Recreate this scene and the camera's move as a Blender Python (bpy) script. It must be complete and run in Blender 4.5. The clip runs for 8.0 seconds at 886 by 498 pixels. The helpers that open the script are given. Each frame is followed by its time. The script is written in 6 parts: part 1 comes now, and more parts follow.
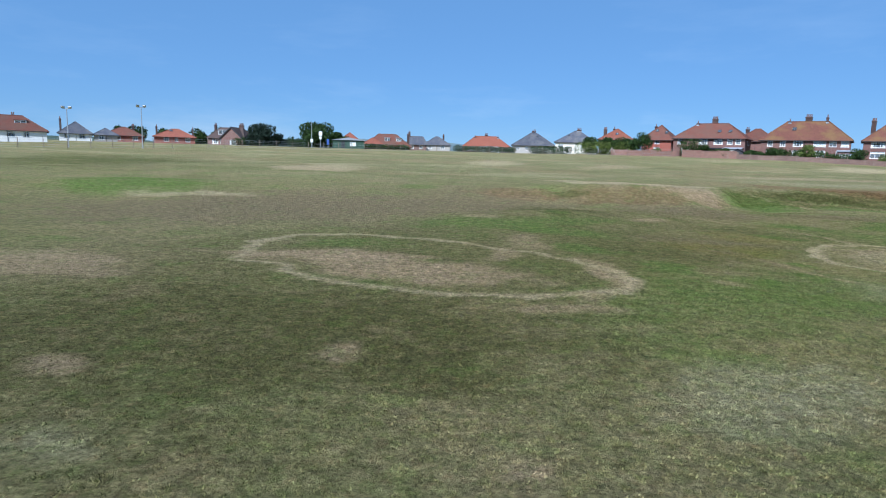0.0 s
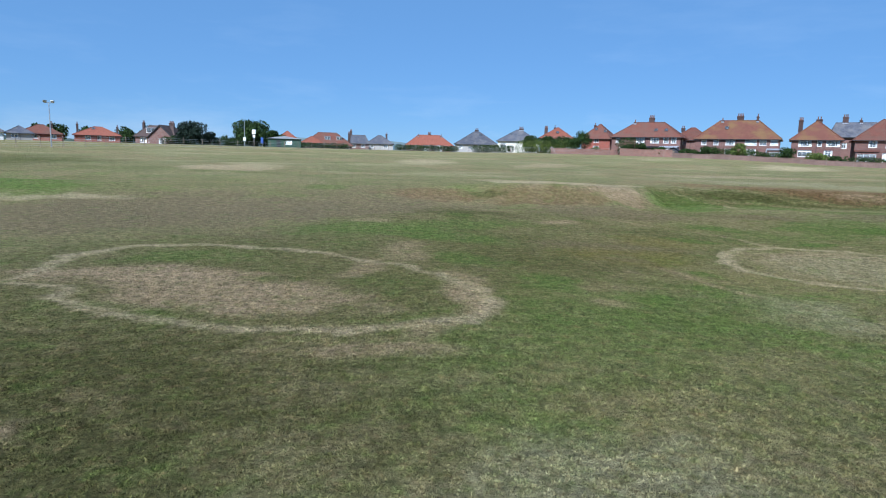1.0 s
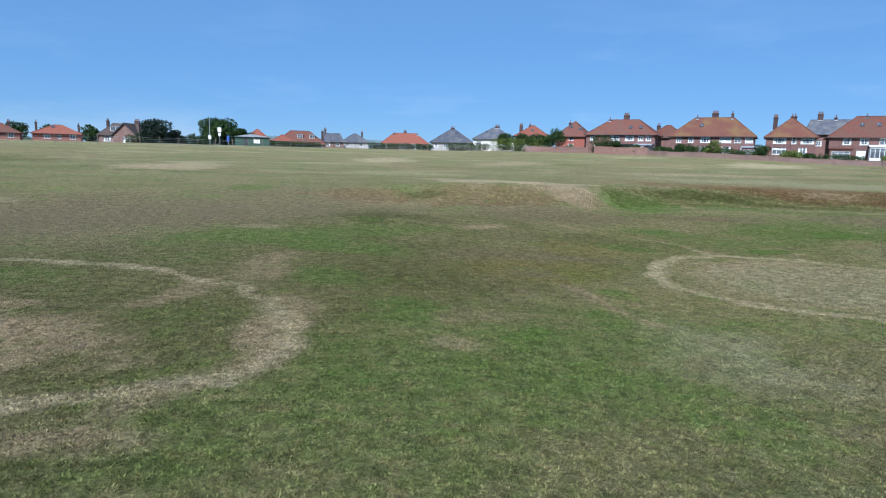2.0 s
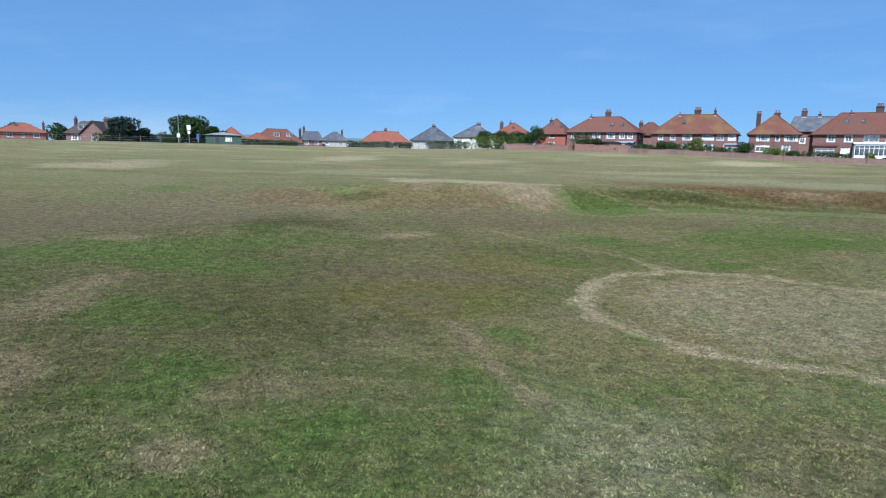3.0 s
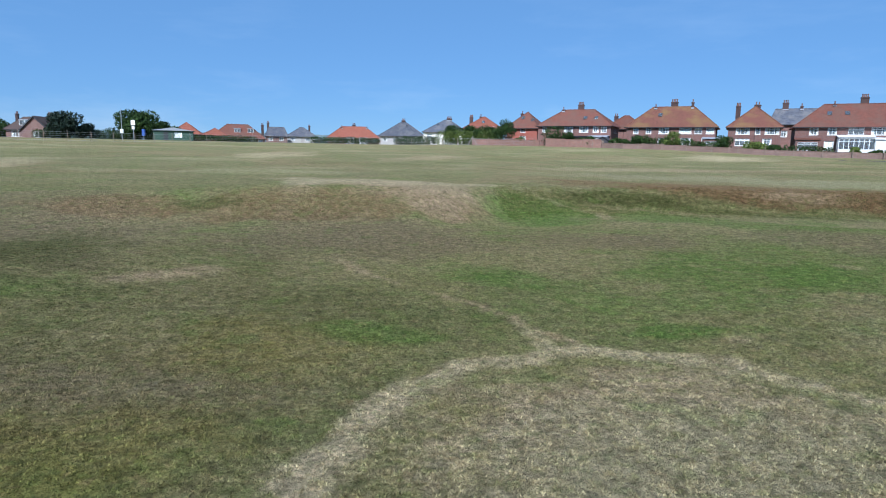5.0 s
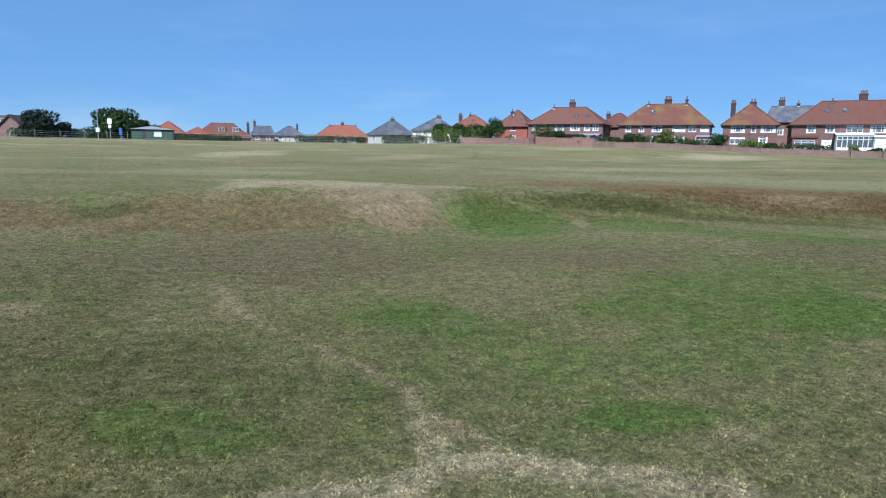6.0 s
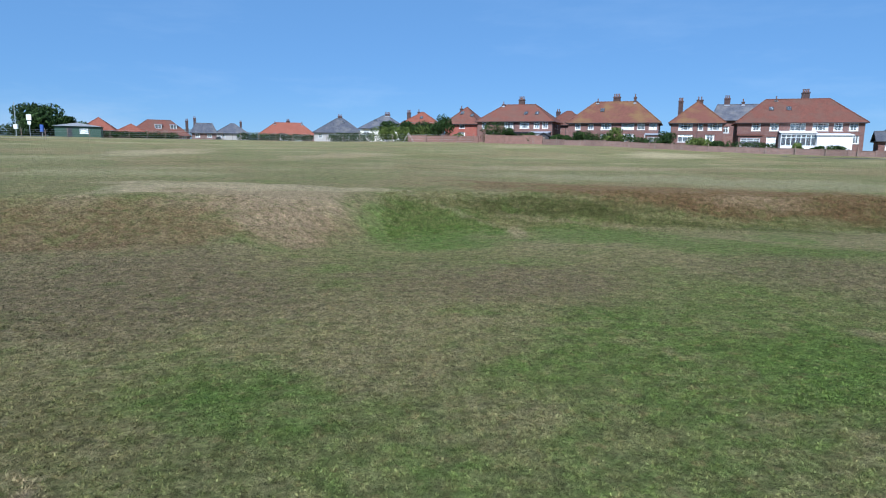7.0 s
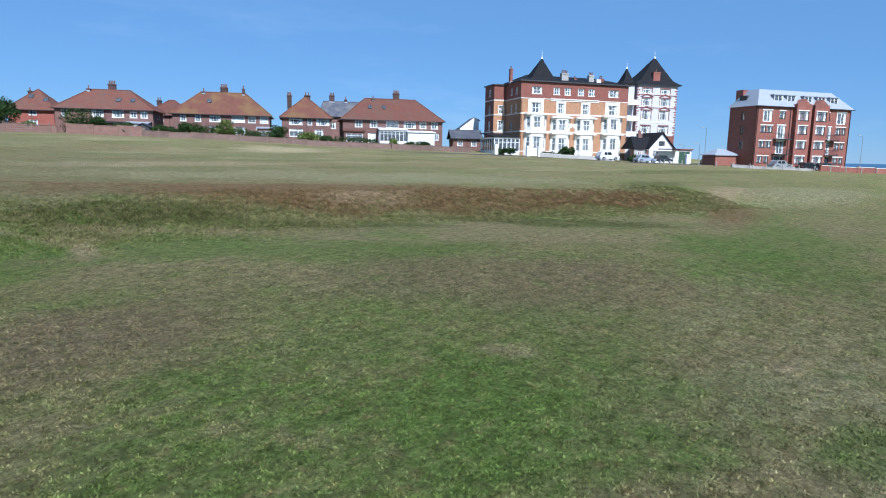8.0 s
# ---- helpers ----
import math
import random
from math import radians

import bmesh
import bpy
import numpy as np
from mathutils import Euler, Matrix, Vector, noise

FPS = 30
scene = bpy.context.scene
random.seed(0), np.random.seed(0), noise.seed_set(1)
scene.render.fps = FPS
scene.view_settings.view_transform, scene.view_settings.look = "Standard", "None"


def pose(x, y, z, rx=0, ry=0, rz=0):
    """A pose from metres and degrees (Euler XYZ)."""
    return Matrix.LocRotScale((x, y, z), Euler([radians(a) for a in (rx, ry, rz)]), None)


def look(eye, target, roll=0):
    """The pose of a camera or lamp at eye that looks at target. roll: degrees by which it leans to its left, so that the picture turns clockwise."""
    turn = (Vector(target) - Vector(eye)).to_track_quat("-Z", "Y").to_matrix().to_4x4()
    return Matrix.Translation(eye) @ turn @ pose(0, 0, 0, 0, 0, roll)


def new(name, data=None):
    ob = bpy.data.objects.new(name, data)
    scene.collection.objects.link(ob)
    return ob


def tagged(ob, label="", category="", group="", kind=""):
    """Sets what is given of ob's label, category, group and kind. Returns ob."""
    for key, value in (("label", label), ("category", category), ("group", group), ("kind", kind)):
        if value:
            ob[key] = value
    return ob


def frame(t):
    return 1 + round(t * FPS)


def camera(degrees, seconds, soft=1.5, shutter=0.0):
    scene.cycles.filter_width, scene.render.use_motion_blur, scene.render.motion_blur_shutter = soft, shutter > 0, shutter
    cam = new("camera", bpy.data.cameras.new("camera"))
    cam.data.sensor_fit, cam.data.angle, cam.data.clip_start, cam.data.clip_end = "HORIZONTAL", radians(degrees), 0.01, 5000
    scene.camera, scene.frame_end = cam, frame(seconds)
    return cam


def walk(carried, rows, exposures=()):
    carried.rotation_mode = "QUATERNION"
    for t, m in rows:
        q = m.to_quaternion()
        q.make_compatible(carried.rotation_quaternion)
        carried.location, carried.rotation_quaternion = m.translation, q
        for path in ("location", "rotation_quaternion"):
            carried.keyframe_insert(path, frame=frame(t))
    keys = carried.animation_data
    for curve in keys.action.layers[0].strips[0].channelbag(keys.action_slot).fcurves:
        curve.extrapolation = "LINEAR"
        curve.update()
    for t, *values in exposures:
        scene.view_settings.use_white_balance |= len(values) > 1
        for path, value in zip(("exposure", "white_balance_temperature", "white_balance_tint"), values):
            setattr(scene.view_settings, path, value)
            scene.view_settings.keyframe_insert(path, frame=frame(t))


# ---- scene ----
cam = camera(71.7, 8.0, soft=1.1)
EYE_Z = 3.3


def aim(x, y, yaw, pitch, roll, z=EYE_Z):
    """A camera pose from place, turn to the left, tilt up and lean, in metres and degrees."""
    a, b = radians(yaw), radians(pitch)
    ahead = Vector((-math.sin(a) * math.cos(b), math.cos(a) * math.cos(b), math.sin(b)))
    return look((x, y, z), Vector((x, y, z)) + ahead * 10, roll)


walk(cam, [
    (0.0, aim(0.00, 0.00, 0.00, -8.24, 1.65)),
    (0.5, aim(1.25, 1.61, -3.39, -8.19, 1.58)),
    (1.0, aim(2.91, 3.09, -4.54, -8.18, 1.53)),
    (1.5, aim(4.71, 4.61, -5.26, -8.22, 1.47)),
    (3.0, aim(9.80, 10.07, -6.86, -8.36, 1.27)),
    (3.5, aim(11.34, 12.08, -7.25, -8.45, 1.23)),
    (4.0, aim(12.80, 14.09, -7.61, -8.51, 1.14)),
    (4.5, aim(14.16, 16.09, -7.93, -8.59, 1.07)),
    (6.0, aim(17.87, 21.71, -8.61, -8.72, 0.91)),
    (6.5, aim(18.95, 23.60, -8.86, -8.76, 0.87)),
    (7.0, aim(19.99, 25.35, -12.79, -8.80, 0.85)),
    (7.5, aim(20.98, 26.79, -25.77, -8.85, 1.00)),
    (8.0, aim(22.15, 28.19, -47.21, -8.77, 1.05)),
], exposures=[(0.0, 0.35, 5500, 9), (8.0, 0.35, 5500, 9)])

# ---- light ----
SUN_AZ, SUN_EL = radians(206), radians(44)  # clockwise from +y
sun_dir = Vector((math.sin(SUN_AZ) * math.cos(SUN_EL), math.cos(SUN_AZ) * math.cos(SUN_EL), math.sin(SUN_EL)))
sun = new("sun", bpy.data.lights.new("sun", "SUN"))
sun.data.energy, sun.data.angle, sun.data.color = 5.0, radians(0.53), (1.0, 0.965, 0.92)
sun.matrix_world = look(sun_dir * 100, (0, 0, 0))
world = bpy.data.worlds.new("sky")
scene.world = world
world.use_nodes = True
wn, wl = world.node_tree.nodes, world.node_tree.links
sky = wn.new("ShaderNodeTexSky")
sky.sky_type, sky.sun_disc = "NISHITA", False
sky.sun_elevation, sky.sun_rotation = SUN_EL, SUN_AZ
sky.air_density, sky.dust_density, sky.ozone_density = 1.0, 0.0, 4.0
sky.altitude = 1500
# faint high wisps of cloud
wmap, wnoise, wramp, wmix = wn.new("ShaderNodeMapping"), wn.new("ShaderNodeTexNoise"), wn.new("ShaderNodeMapRange"), wn.new("ShaderNodeMix")
wmap.inputs["Scale"].default_value = (2.2, 2.2, 11)
wl.new(wn.new("ShaderNodeTexCoord").outputs["Generated"], wmap.inputs[0])
wl.new(wmap.outputs[0], wnoise.inputs["Vector"])
wnoise.inputs["Scale"].default_value, wnoise.inputs["Detail"].default_value, wnoise.inputs["Roughness"].default_value = 1.3, 7, 0.62
wramp.inputs[1].default_value, wramp.inputs[2].default_value = 0.52, 0.8
wl.new(wnoise.outputs["Fac"], wramp.inputs[0])
wmix.data_type, wmix.blend_type = "RGBA", "MULTIPLY"
wmix.inputs[7].default_value = (1.9, 1.4, 1.15, 1)
wl.new(wramp.outputs[0], wmix.inputs[0])
wl.new(sky.outputs[0], wmix.inputs[6])
wtint = wn.new("ShaderNodeMix")
wtint.data_type, wtint.blend_type = "RGBA", "MULTIPLY"
wtint.inputs[0].default_value, wtint.inputs[7].default_value = 1.0, (0.835, 0.98, 1.10, 1)
wl.new(wmix.outputs[2], wtint.inputs[6])
whaze = wn.new("ShaderNodeMix")
whaze.data_type = "RGBA"
whaze.inputs[0].default_value, whaze.inputs[7].default_value = 0.6, (2.5, 4.85, 8.3, 1)
wl.new(wtint.outputs[2], whaze.inputs[6])
wl.new(whaze.outputs[2], wn["Background"].inputs[0])
wn["Background"].inputs[1].default_value = 0.068


# ---- materials ----
def nodes_of(name):
    m = bpy.data.materials.new(name)
    m.use_nodes = True
    return m, m.node_tree.nodes, m.node_tree.links, m.node_tree.nodes["Principled BSDF"]


def mixed(n, l, a, b, fac, mode="MIX"):
    mx = n.new("ShaderNodeMix")
    mx.data_type, mx.blend_type = "RGBA", mode
    for sock, v in ((0, fac), (6, a), (7, b)):
        if hasattr(v, "is_output"):
            l.new(v, mx.inputs[sock])
        elif sock == 0:
            mx.inputs[sock].default_value = v
        else:
            mx.inputs[sock].default_value = (*v, 1)
    return mx.outputs[2]


def grain(n, l, where, scale, lo=0.35, hi=0.65, detail=4, rough=0.6):
    t = n.new("ShaderNodeTexNoise")
    t.inputs["Scale"].default_value, t.inputs["Detail"].default_value, t.inputs["Roughness"].default_value = scale, detail, rough
    l.new(where, t.inputs["Vector"])
    r = n.new("ShaderNodeMapRange")
    r.interpolation_type = "SMOOTHSTEP"
    r.inputs[1].default_value, r.inputs[2].default_value = lo, hi
    l.new(t.outputs["Fac"], r.inputs[0])
    return r.outputs[0]


def stretched(n, l, where, s):
    m = n.new("ShaderNodeMapping")
    m.inputs["Scale"].default_value = s
    l.new(where, m.inputs["Vector"])
    return m.outputs[0]


def surface(name, dark, light, big=0.6, fine=6.0, rough=0.85, bump=0.02, metal=0.0, stain=None, stain_amount=0.5, stretch=(1, 1, 1), vary=0.12):
    """A plain procedural surface: grain at two scales, a stain, a random shift from piece to piece and fine relief."""
    m, n, l, p = nodes_of(name)
    where = stretched(n, l, n.new("ShaderNodeTexCoord").outputs["Object"], stretch)
    c = mixed(n, l, dark, light, grain(n, l, where, fine))
    b = grain(n, l, where, big, 0.38, 0.7)
    if stain:
        mul = n.new("ShaderNodeMath")
        mul.operation = "MULTIPLY"
        mul.inputs[1].default_value = stain_amount
        l.new(b, mul.inputs[0])
        c = mixed(n, l, c, stain, mul.outputs[0])
    hsv = n.new("ShaderNodeHueSaturation")
    rnd = n.new("ShaderNodeMapRange")
    rnd.inputs[3].default_value, rnd.inputs[4].default_value = 1 - vary, 1 + vary
    l.new(n.new("ShaderNodeObjectInfo").outputs["Random"], rnd.inputs[0])
    l.new(rnd.outputs[0], hsv.inputs["Value"])
    l.new(c, hsv.inputs["Color"])
    l.new(hsv.outputs[0], p.inputs["Base Color"])
    p.inputs["Roughness"].default_value, p.inputs["Metallic"].default_value = rough, metal
    if bump:
        bp = n.new("ShaderNodeBump")
        bp.inputs["Strength"].default_value, bp.inputs["Distance"].default_value = 0.6, bump
        l.new(grain(n, l, where, fine * 2, 0.2, 0.8), bp.inputs["Height"])
        l.new(bp.outputs[0], p.inputs["Normal"])
    return m


def courses(name, base, other, joint, row, width, mortar=0.012, rough=0.85, stain=None, stain_amount=0.5, big=0.5, axis="wall"):
    """Masonry or tiling in courses, with its joints, at true size."""
    m, n, l, p = nodes_of(name)
    tc = n.new("ShaderNodeTexCoord").outputs["Object"]
    sep, com, add = n.new("ShaderNodeSeparateXYZ"), n.new("ShaderNodeCombineXYZ"), n.new("ShaderNodeMath")
    l.new(tc, sep.inputs[0])
    l.new(sep.outputs[0], add.inputs[0])
    l.new(sep.outputs[1], add.inputs[1])
    l.new(add.outputs[0], com.inputs[0])
    l.new(sep.outputs[2], com.inputs[1])
    bt = n.new("ShaderNodeTexBrick")
    bt.inputs["Scale"].default_value = 1
    bt.inputs["Color1"].default_value, bt.inputs["Color2"].default_value, bt.inputs["Mortar"].default_value = (*base, 1), (*other, 1), (*joint, 1)
    bt.inputs["Mortar Size"].default_value, bt.inputs["Brick Width"].default_value, bt.inputs["Row Height"].default_value = mortar, width, row
    l.new(com.outputs[0], bt.inputs["Vector"])
    c = bt.outputs["Color"]
    dirt = mixed(n, l, (0.84, 0.84, 0.84), (1.1, 1.09, 1.07), grain(n, l, tc, 1.7, 0.3, 0.7, 6, 0.7))
    c = mixed(n, l, c, dirt, 1.0, "MULTIPLY")
    if stain:
        mul = n.new("ShaderNodeMath")
        mul.operation = "MULTIPLY"
        mul.inputs[1].default_value = stain_amount
        l.new(grain(n, l, tc, big, 0.4, 0.66), mul.inputs[0])
        c = mixed(n, l, c, stain, mul.outputs[0])
    hsv = n.new("ShaderNodeHueSaturation")
    rnd = n.new("ShaderNodeMapRange")
    rnd.inputs[3].default_value, rnd.inputs[4].default_value = 0.88, 1.12
    l.new(n.new("ShaderNodeObjectInfo").outputs["Random"], rnd.inputs[0])
    l.new(rnd.outputs[0], hsv.inputs["Value"])
    l.new(c, hsv.inputs["Color"])
    l.new(hsv.outputs[0], p.inputs["Base Color"])
    bp = n.new("ShaderNodeBump")
    bp.inputs["Strength"].default_value, bp.inputs["Distance"].default_value, bp.invert = 0.7, 0.02, True
    l.new(bt.outputs["Fac"], bp.inputs["Height"])
    l.new(bp.outputs[0], p.inputs["Normal"])
    p.inputs["Roughness"].default_value, p.inputs["Specular IOR Level"].default_value = rough, 0.2
    return m


BRICK = courses("rustic_brick", (0.18, 0.082, 0.072), (0.24, 0.115, 0.095), (0.24, 0.2, 0.18), 0.075, 0.225)
BRICK_SOOT = courses("sooty_brick", (0.075, 0.045, 0.042), (0.11, 0.062, 0.055), (0.09, 0.08, 0.075), 0.075, 0.225)
BRICK_RED = courses("bright_red_brick", (0.36, 0.085, 0.065), (0.42, 0.11, 0.08), (0.33, 0.22, 0.18), 0.075, 0.225)
BRICK_ORANGE = courses("orange_brick", (0.42, 0.19, 0.10), (0.48, 0.235, 0.12), (0.45, 0.34, 0.24), 0.075, 0.225)
BRICK_PINK = courses("pinkish_garden_brick", (0.23, 0.115, 0.092), (0.31, 0.16, 0.125), (0.26, 0.2, 0.17), 0.075, 0.225)
BRICK_BROWN = courses("brown_garden_brick", (0.19, 0.115, 0.095), (0.25, 0.155, 0.125), (0.22, 0.18, 0.16), 0.075, 0.225)
TILE_RED = courses("weathered_red_tile", (0.155, 0.06, 0.044), (0.195, 0.076, 0.054), (0.13, 0.06, 0.045), 0.1, 0.17, 0.01, stain=(0.13, 0.08, 0.06), stain_amount=0.6)
TILE_OCHRE = courses("lichened_red_tile", (0.165, 0.068, 0.05), (0.20, 0.082, 0.058), (0.13, 0.06, 0.045), 0.1, 0.17, 0.01, stain=(0.21, 0.13, 0.055), stain_amount=0.8, big=0.25)
TILE_BROWN = courses("brown_tile", (0.085, 0.06, 0.055), (0.12, 0.08, 0.07), (0.05, 0.04, 0.035), 0.1, 0.17, 0.01, stain=(0.12, 0.09, 0.075))
TILE_ORANGE = courses("orange_pantile", (0.25, 0.085, 0.06), (0.29, 0.098, 0.066), (0.2, 0.075, 0.045), 0.25, 0.2, 0.02, stain=(0.26, 0.1, 0.065), stain_amount=0.45)
SLATE = courses("grey_slate", (0.075, 0.08, 0.10), (0.115, 0.118, 0.14), (0.06, 0.06, 0.07), 0.2, 0.3, 0.01, 0.55, stain=(0.18, 0.17, 0.16), stain_amount=0.6)
SLATE_DARK = courses("dark_slate", (0.012, 0.012, 0.015), (0.02, 0.02, 0.023), (0.012, 0.012, 0.014), 0.2, 0.3, 0.01, 0.8)
LEAD = surface("pale_lead_roof", (0.27, 0.29, 0.33), (0.36, 0.38, 0.42), rough=0.5, stain=(0.3, 0.31, 0.34), stain_amount=0.4)
WHITE = surface("white_paint", (0.74, 0.74, 0.73), (0.82, 0.82, 0.81), rough=0.5, bump=0.004, stain=(0.62, 0.61, 0.57), stain_amount=0.35, vary=0.04)
CREAM = surface("cream_stone", (0.70, 0.67, 0.60), (0.80, 0.77, 0.70), rough=0.75, stain=(0.55, 0.51, 0.44), stain_amount=0.4, vary=0.04)
RENDER_GREY = surface("grey_render", (0.36, 0.34, 0.32), (0.45, 0.425, 0.40), rough=0.9, stain=(0.36, 0.33, 0.31))
DARK = surface("dark_paint", (0.03, 0.03, 0.034), (0.05, 0.05, 0.055), rough=0.5)
GUTTER = surface("black_gutter", (0.02, 0.02, 0.022), (0.035, 0.035, 0.04), rough=0.4, bump=0)
BROWN_TIMBER = surface("weathered_fence_timber", (0.17, 0.12, 0.09), (0.26, 0.20, 0.15), fine=12, stretch=(6, 6, 0.7), stain=(0.3, 0.27, 0.23))
GREY_TIMBER = surface("greyed_timber", (0.3, 0.28, 0.25), (0.42, 0.39, 0.35), fine=12, stretch=(6, 6, 0.7))
GREEN_TIN = surface("green_cladding", (0.04, 0.085, 0.06), (0.055, 0.11, 0.075), rough=0.55)
STEEL = surface("galvanised_steel", (0.4, 0.41, 0.42), (0.5, 0.51, 0.52), rough=0.45, metal=0.8, bump=0)
CURTAIN = surface("pale_curtain", (0.62, 0.61, 0.58), (0.75, 0.74, 0.72), fine=4, stretch=(8, 8, 0.3), rough=0.9)
DARK_INSIDE = surface("dim_room", (0.10, 0.09, 0.08), (0.16, 0.145, 0.13), rough=0.9)
CLAY = surface("clay_pot", (0.15, 0.075, 0.055), (0.22, 0.11, 0.08), fine=9, stain=(0.1, 0.08, 0.07))
ASPHALT = surface("asphalt", (0.04, 0.04, 0.042), (0.065, 0.064, 0.063), fine=20)
RUBBER = surface("rubber", (0.012, 0.012, 0.012), (0.022, 0.022, 0.022), rough=0.8, bump=0)


def glass_pane():
    m, n, l, p = nodes_of("window_glass")
    p.inputs["Base Color"].default_value = (0.75, 0.8, 0.82, 1)
    p.inputs["Roughness"].default_value = 0.03
    p.inputs["Transmission Weight"].default_value = 0.92
    p.inputs["IOR"].default_value = 1.5
    return m


GLASS = glass_pane()


def car_paint(name, colour):
    m, n, l, p = nodes_of(name)
    where = n.new("ShaderNodeTexCoord").outputs["Object"]
    l.new(mixed(n, l, tuple(0.85 * c for c in colour), colour, grain(n, l, where, 3)), p.inputs["Base Color"])
    p.inputs["Roughness"].default_value, p.inputs["Coat Weight"].default_value = 0.35, 0.8
    return m


def leaf_material(name, dark, light):
    m, n, l, p = nodes_of(name)
    g = n.new("ShaderNodeNewGeometry")
    where = n.new("ShaderNodeTexCoord").outputs["Object"]
    c = mixed(n, l, dark, light, g.outputs["Random Per Island"])
    c = mixed(n, l, c, tuple(0.6 * v for v in dark), grain(n, l, where, 0.7, 0.45, 0.7))
    l.new(c, p.inputs["Base Color"])
    p.inputs["Roughness"].default_value, p.inputs["Specular IOR Level"].default_value = 0.7, 0.15
    return m


LEAF = leaf_material("dark_leaf", (0.016, 0.034, 0.009), (0.042, 0.075, 0.016))
LEAF_PINE = leaf_material("pine_leaf", (0.01, 0.02, 0.014), (0.022, 0.036, 0.024))
LEAF_LIGHT = leaf_material("hedge_leaf", (0.06, 0.09, 0.02), (0.135, 0.17, 0.038))
BARK = surface("bark", (0.05, 0.04, 0.03), (0.1, 0.08, 0.06), fine=8, stretch=(3, 3, 0.6))

# ---- terrain ----
def smooth(a, b, v):
    t = np.clip((v - a) / (b - a), 0, 1)
    return t * t * (3 - 2 * t)


def hump(x, y, cx, cy, rx, ry, turn, height):
    c, s = math.cos(radians(turn)), math.sin(radians(turn))
    u, v = ((x - cx) * c + (y - cy) * s) / rx, (-(x - cx) * s + (y - cy) * c) / ry
    return height * np.exp(-(u * u + v * v))


def scarp_line(x):
    """The y of the terrace's edge: a lobe in front, a bay beside it, and a bank that swings towards the sea."""
    return 45.5 + 5.5 * smooth(18, 25, x) - 6.5 * smooth(34, 62, x) - 10 * smooth(62, 80, x)


def ground(x, y):
    """The height of the golf course at x, y."""
    x, y = np.asarray(x, float), np.asarray(y, float)
    low = 0.12 + 0.012 * (np.clip(y, -60, 200) - 12) - 0.004 * np.clip(x - 10, 0, 60)
    high = 0.034 * np.clip(y, -60, 165) + 0.016 * np.clip(y - 165, 0, 120) - 0.32 * smooth(110, 50, y)
    high = high + 0.65 * smooth(20, 60, x) * smooth(95, 142, y) * smooth(190, 120, x)
    wide = 2.4 + 16 * smooth(8, -20, x) + 6 * smooth(62, 90, x)
    z = low + (high - low) * smooth(-wide, wide, y - scarp_line(x))
    z = z + hump(x, y, 13.5, 47.5, 7.5, 3.2, 8, 0.55) + hump(x, y, 6.8, 33.5, 4.5, 2.6, 15, 0.42) + hump(x, y, 1.3, 31.5, 5, 2.5, -10, 0.2)
    z = z + hump(x, y, 36, 37, 8, 4.2, -38, 0.4) + hump(x, y, -20, 45, 14, 4, 0, 0.5) - hump(x, y, -21, 38, 7, 4, 0, 0.25)
    z = z + hump(x, y, 0, 3, 9, 3.5, 10, 0.12) - hump(x, y, 23.5, 45.5, 4, 3, 30, 0.25)
    z = z - hump(x, y, 17.5, 24, 9, 8.5, 0, 0.33) + hump(x, y, 4, 16.5, 6, 5, 0, 0.12)
    # far swells
    z = z + 0.25 * np.sin(x * 0.07 + 1.0) * np.sin(y * 0.09) * smooth(55, 75, y) * smooth(150, 120, y)
    z = z + 0.05 * np.sin(x * 0.5 + 0.7 * np.sin(y * 0.3)) * np.sin(y * 0.43 + 1.3) + 0.03 * np.sin(x * 1.1 + y * 0.6) * np.sin(y * 0.9 - x * 0.4)
    # tussocks on the rough bank
    bank = np.exp(-((y - scarp_line(x)) / 3.0) ** 2) * smooth(-4, 8, x) * smooth(74, 62, x)
    z = z + 0.09 * bank * np.sin(x * 2.1 + 1.7 * np.sin(y * 1.3)) * np.sin(y * 2.6 + 1.2 * np.sin(x * 0.9)) + 0.05 * bank * np.sin(x * 4.7 + y * 2.2) * np.sin(y * 5.1 - x * 1.4)
    # the land ends in a cliff above the sea
    return z - 26 * smooth(212, 228, x + 0.25 * y)


def steps(fine_lo, fine_hi, fine, far_lo, far_hi, grow=1.09):
    mid = list(np.arange(fine_lo, fine_hi + 1e-6, fine))
    up, s, v = [], fine, fine_hi
    while v < far_hi:
        s *= grow
        v = min(v + s, far_hi)
        up.append(v)
    down, s, v = [], fine, fine_lo
    while v > far_lo:
        s *= grow
        v = max(v - s, far_lo)
        down.append(v)
    return np.array(down[::-1] + mid + up)


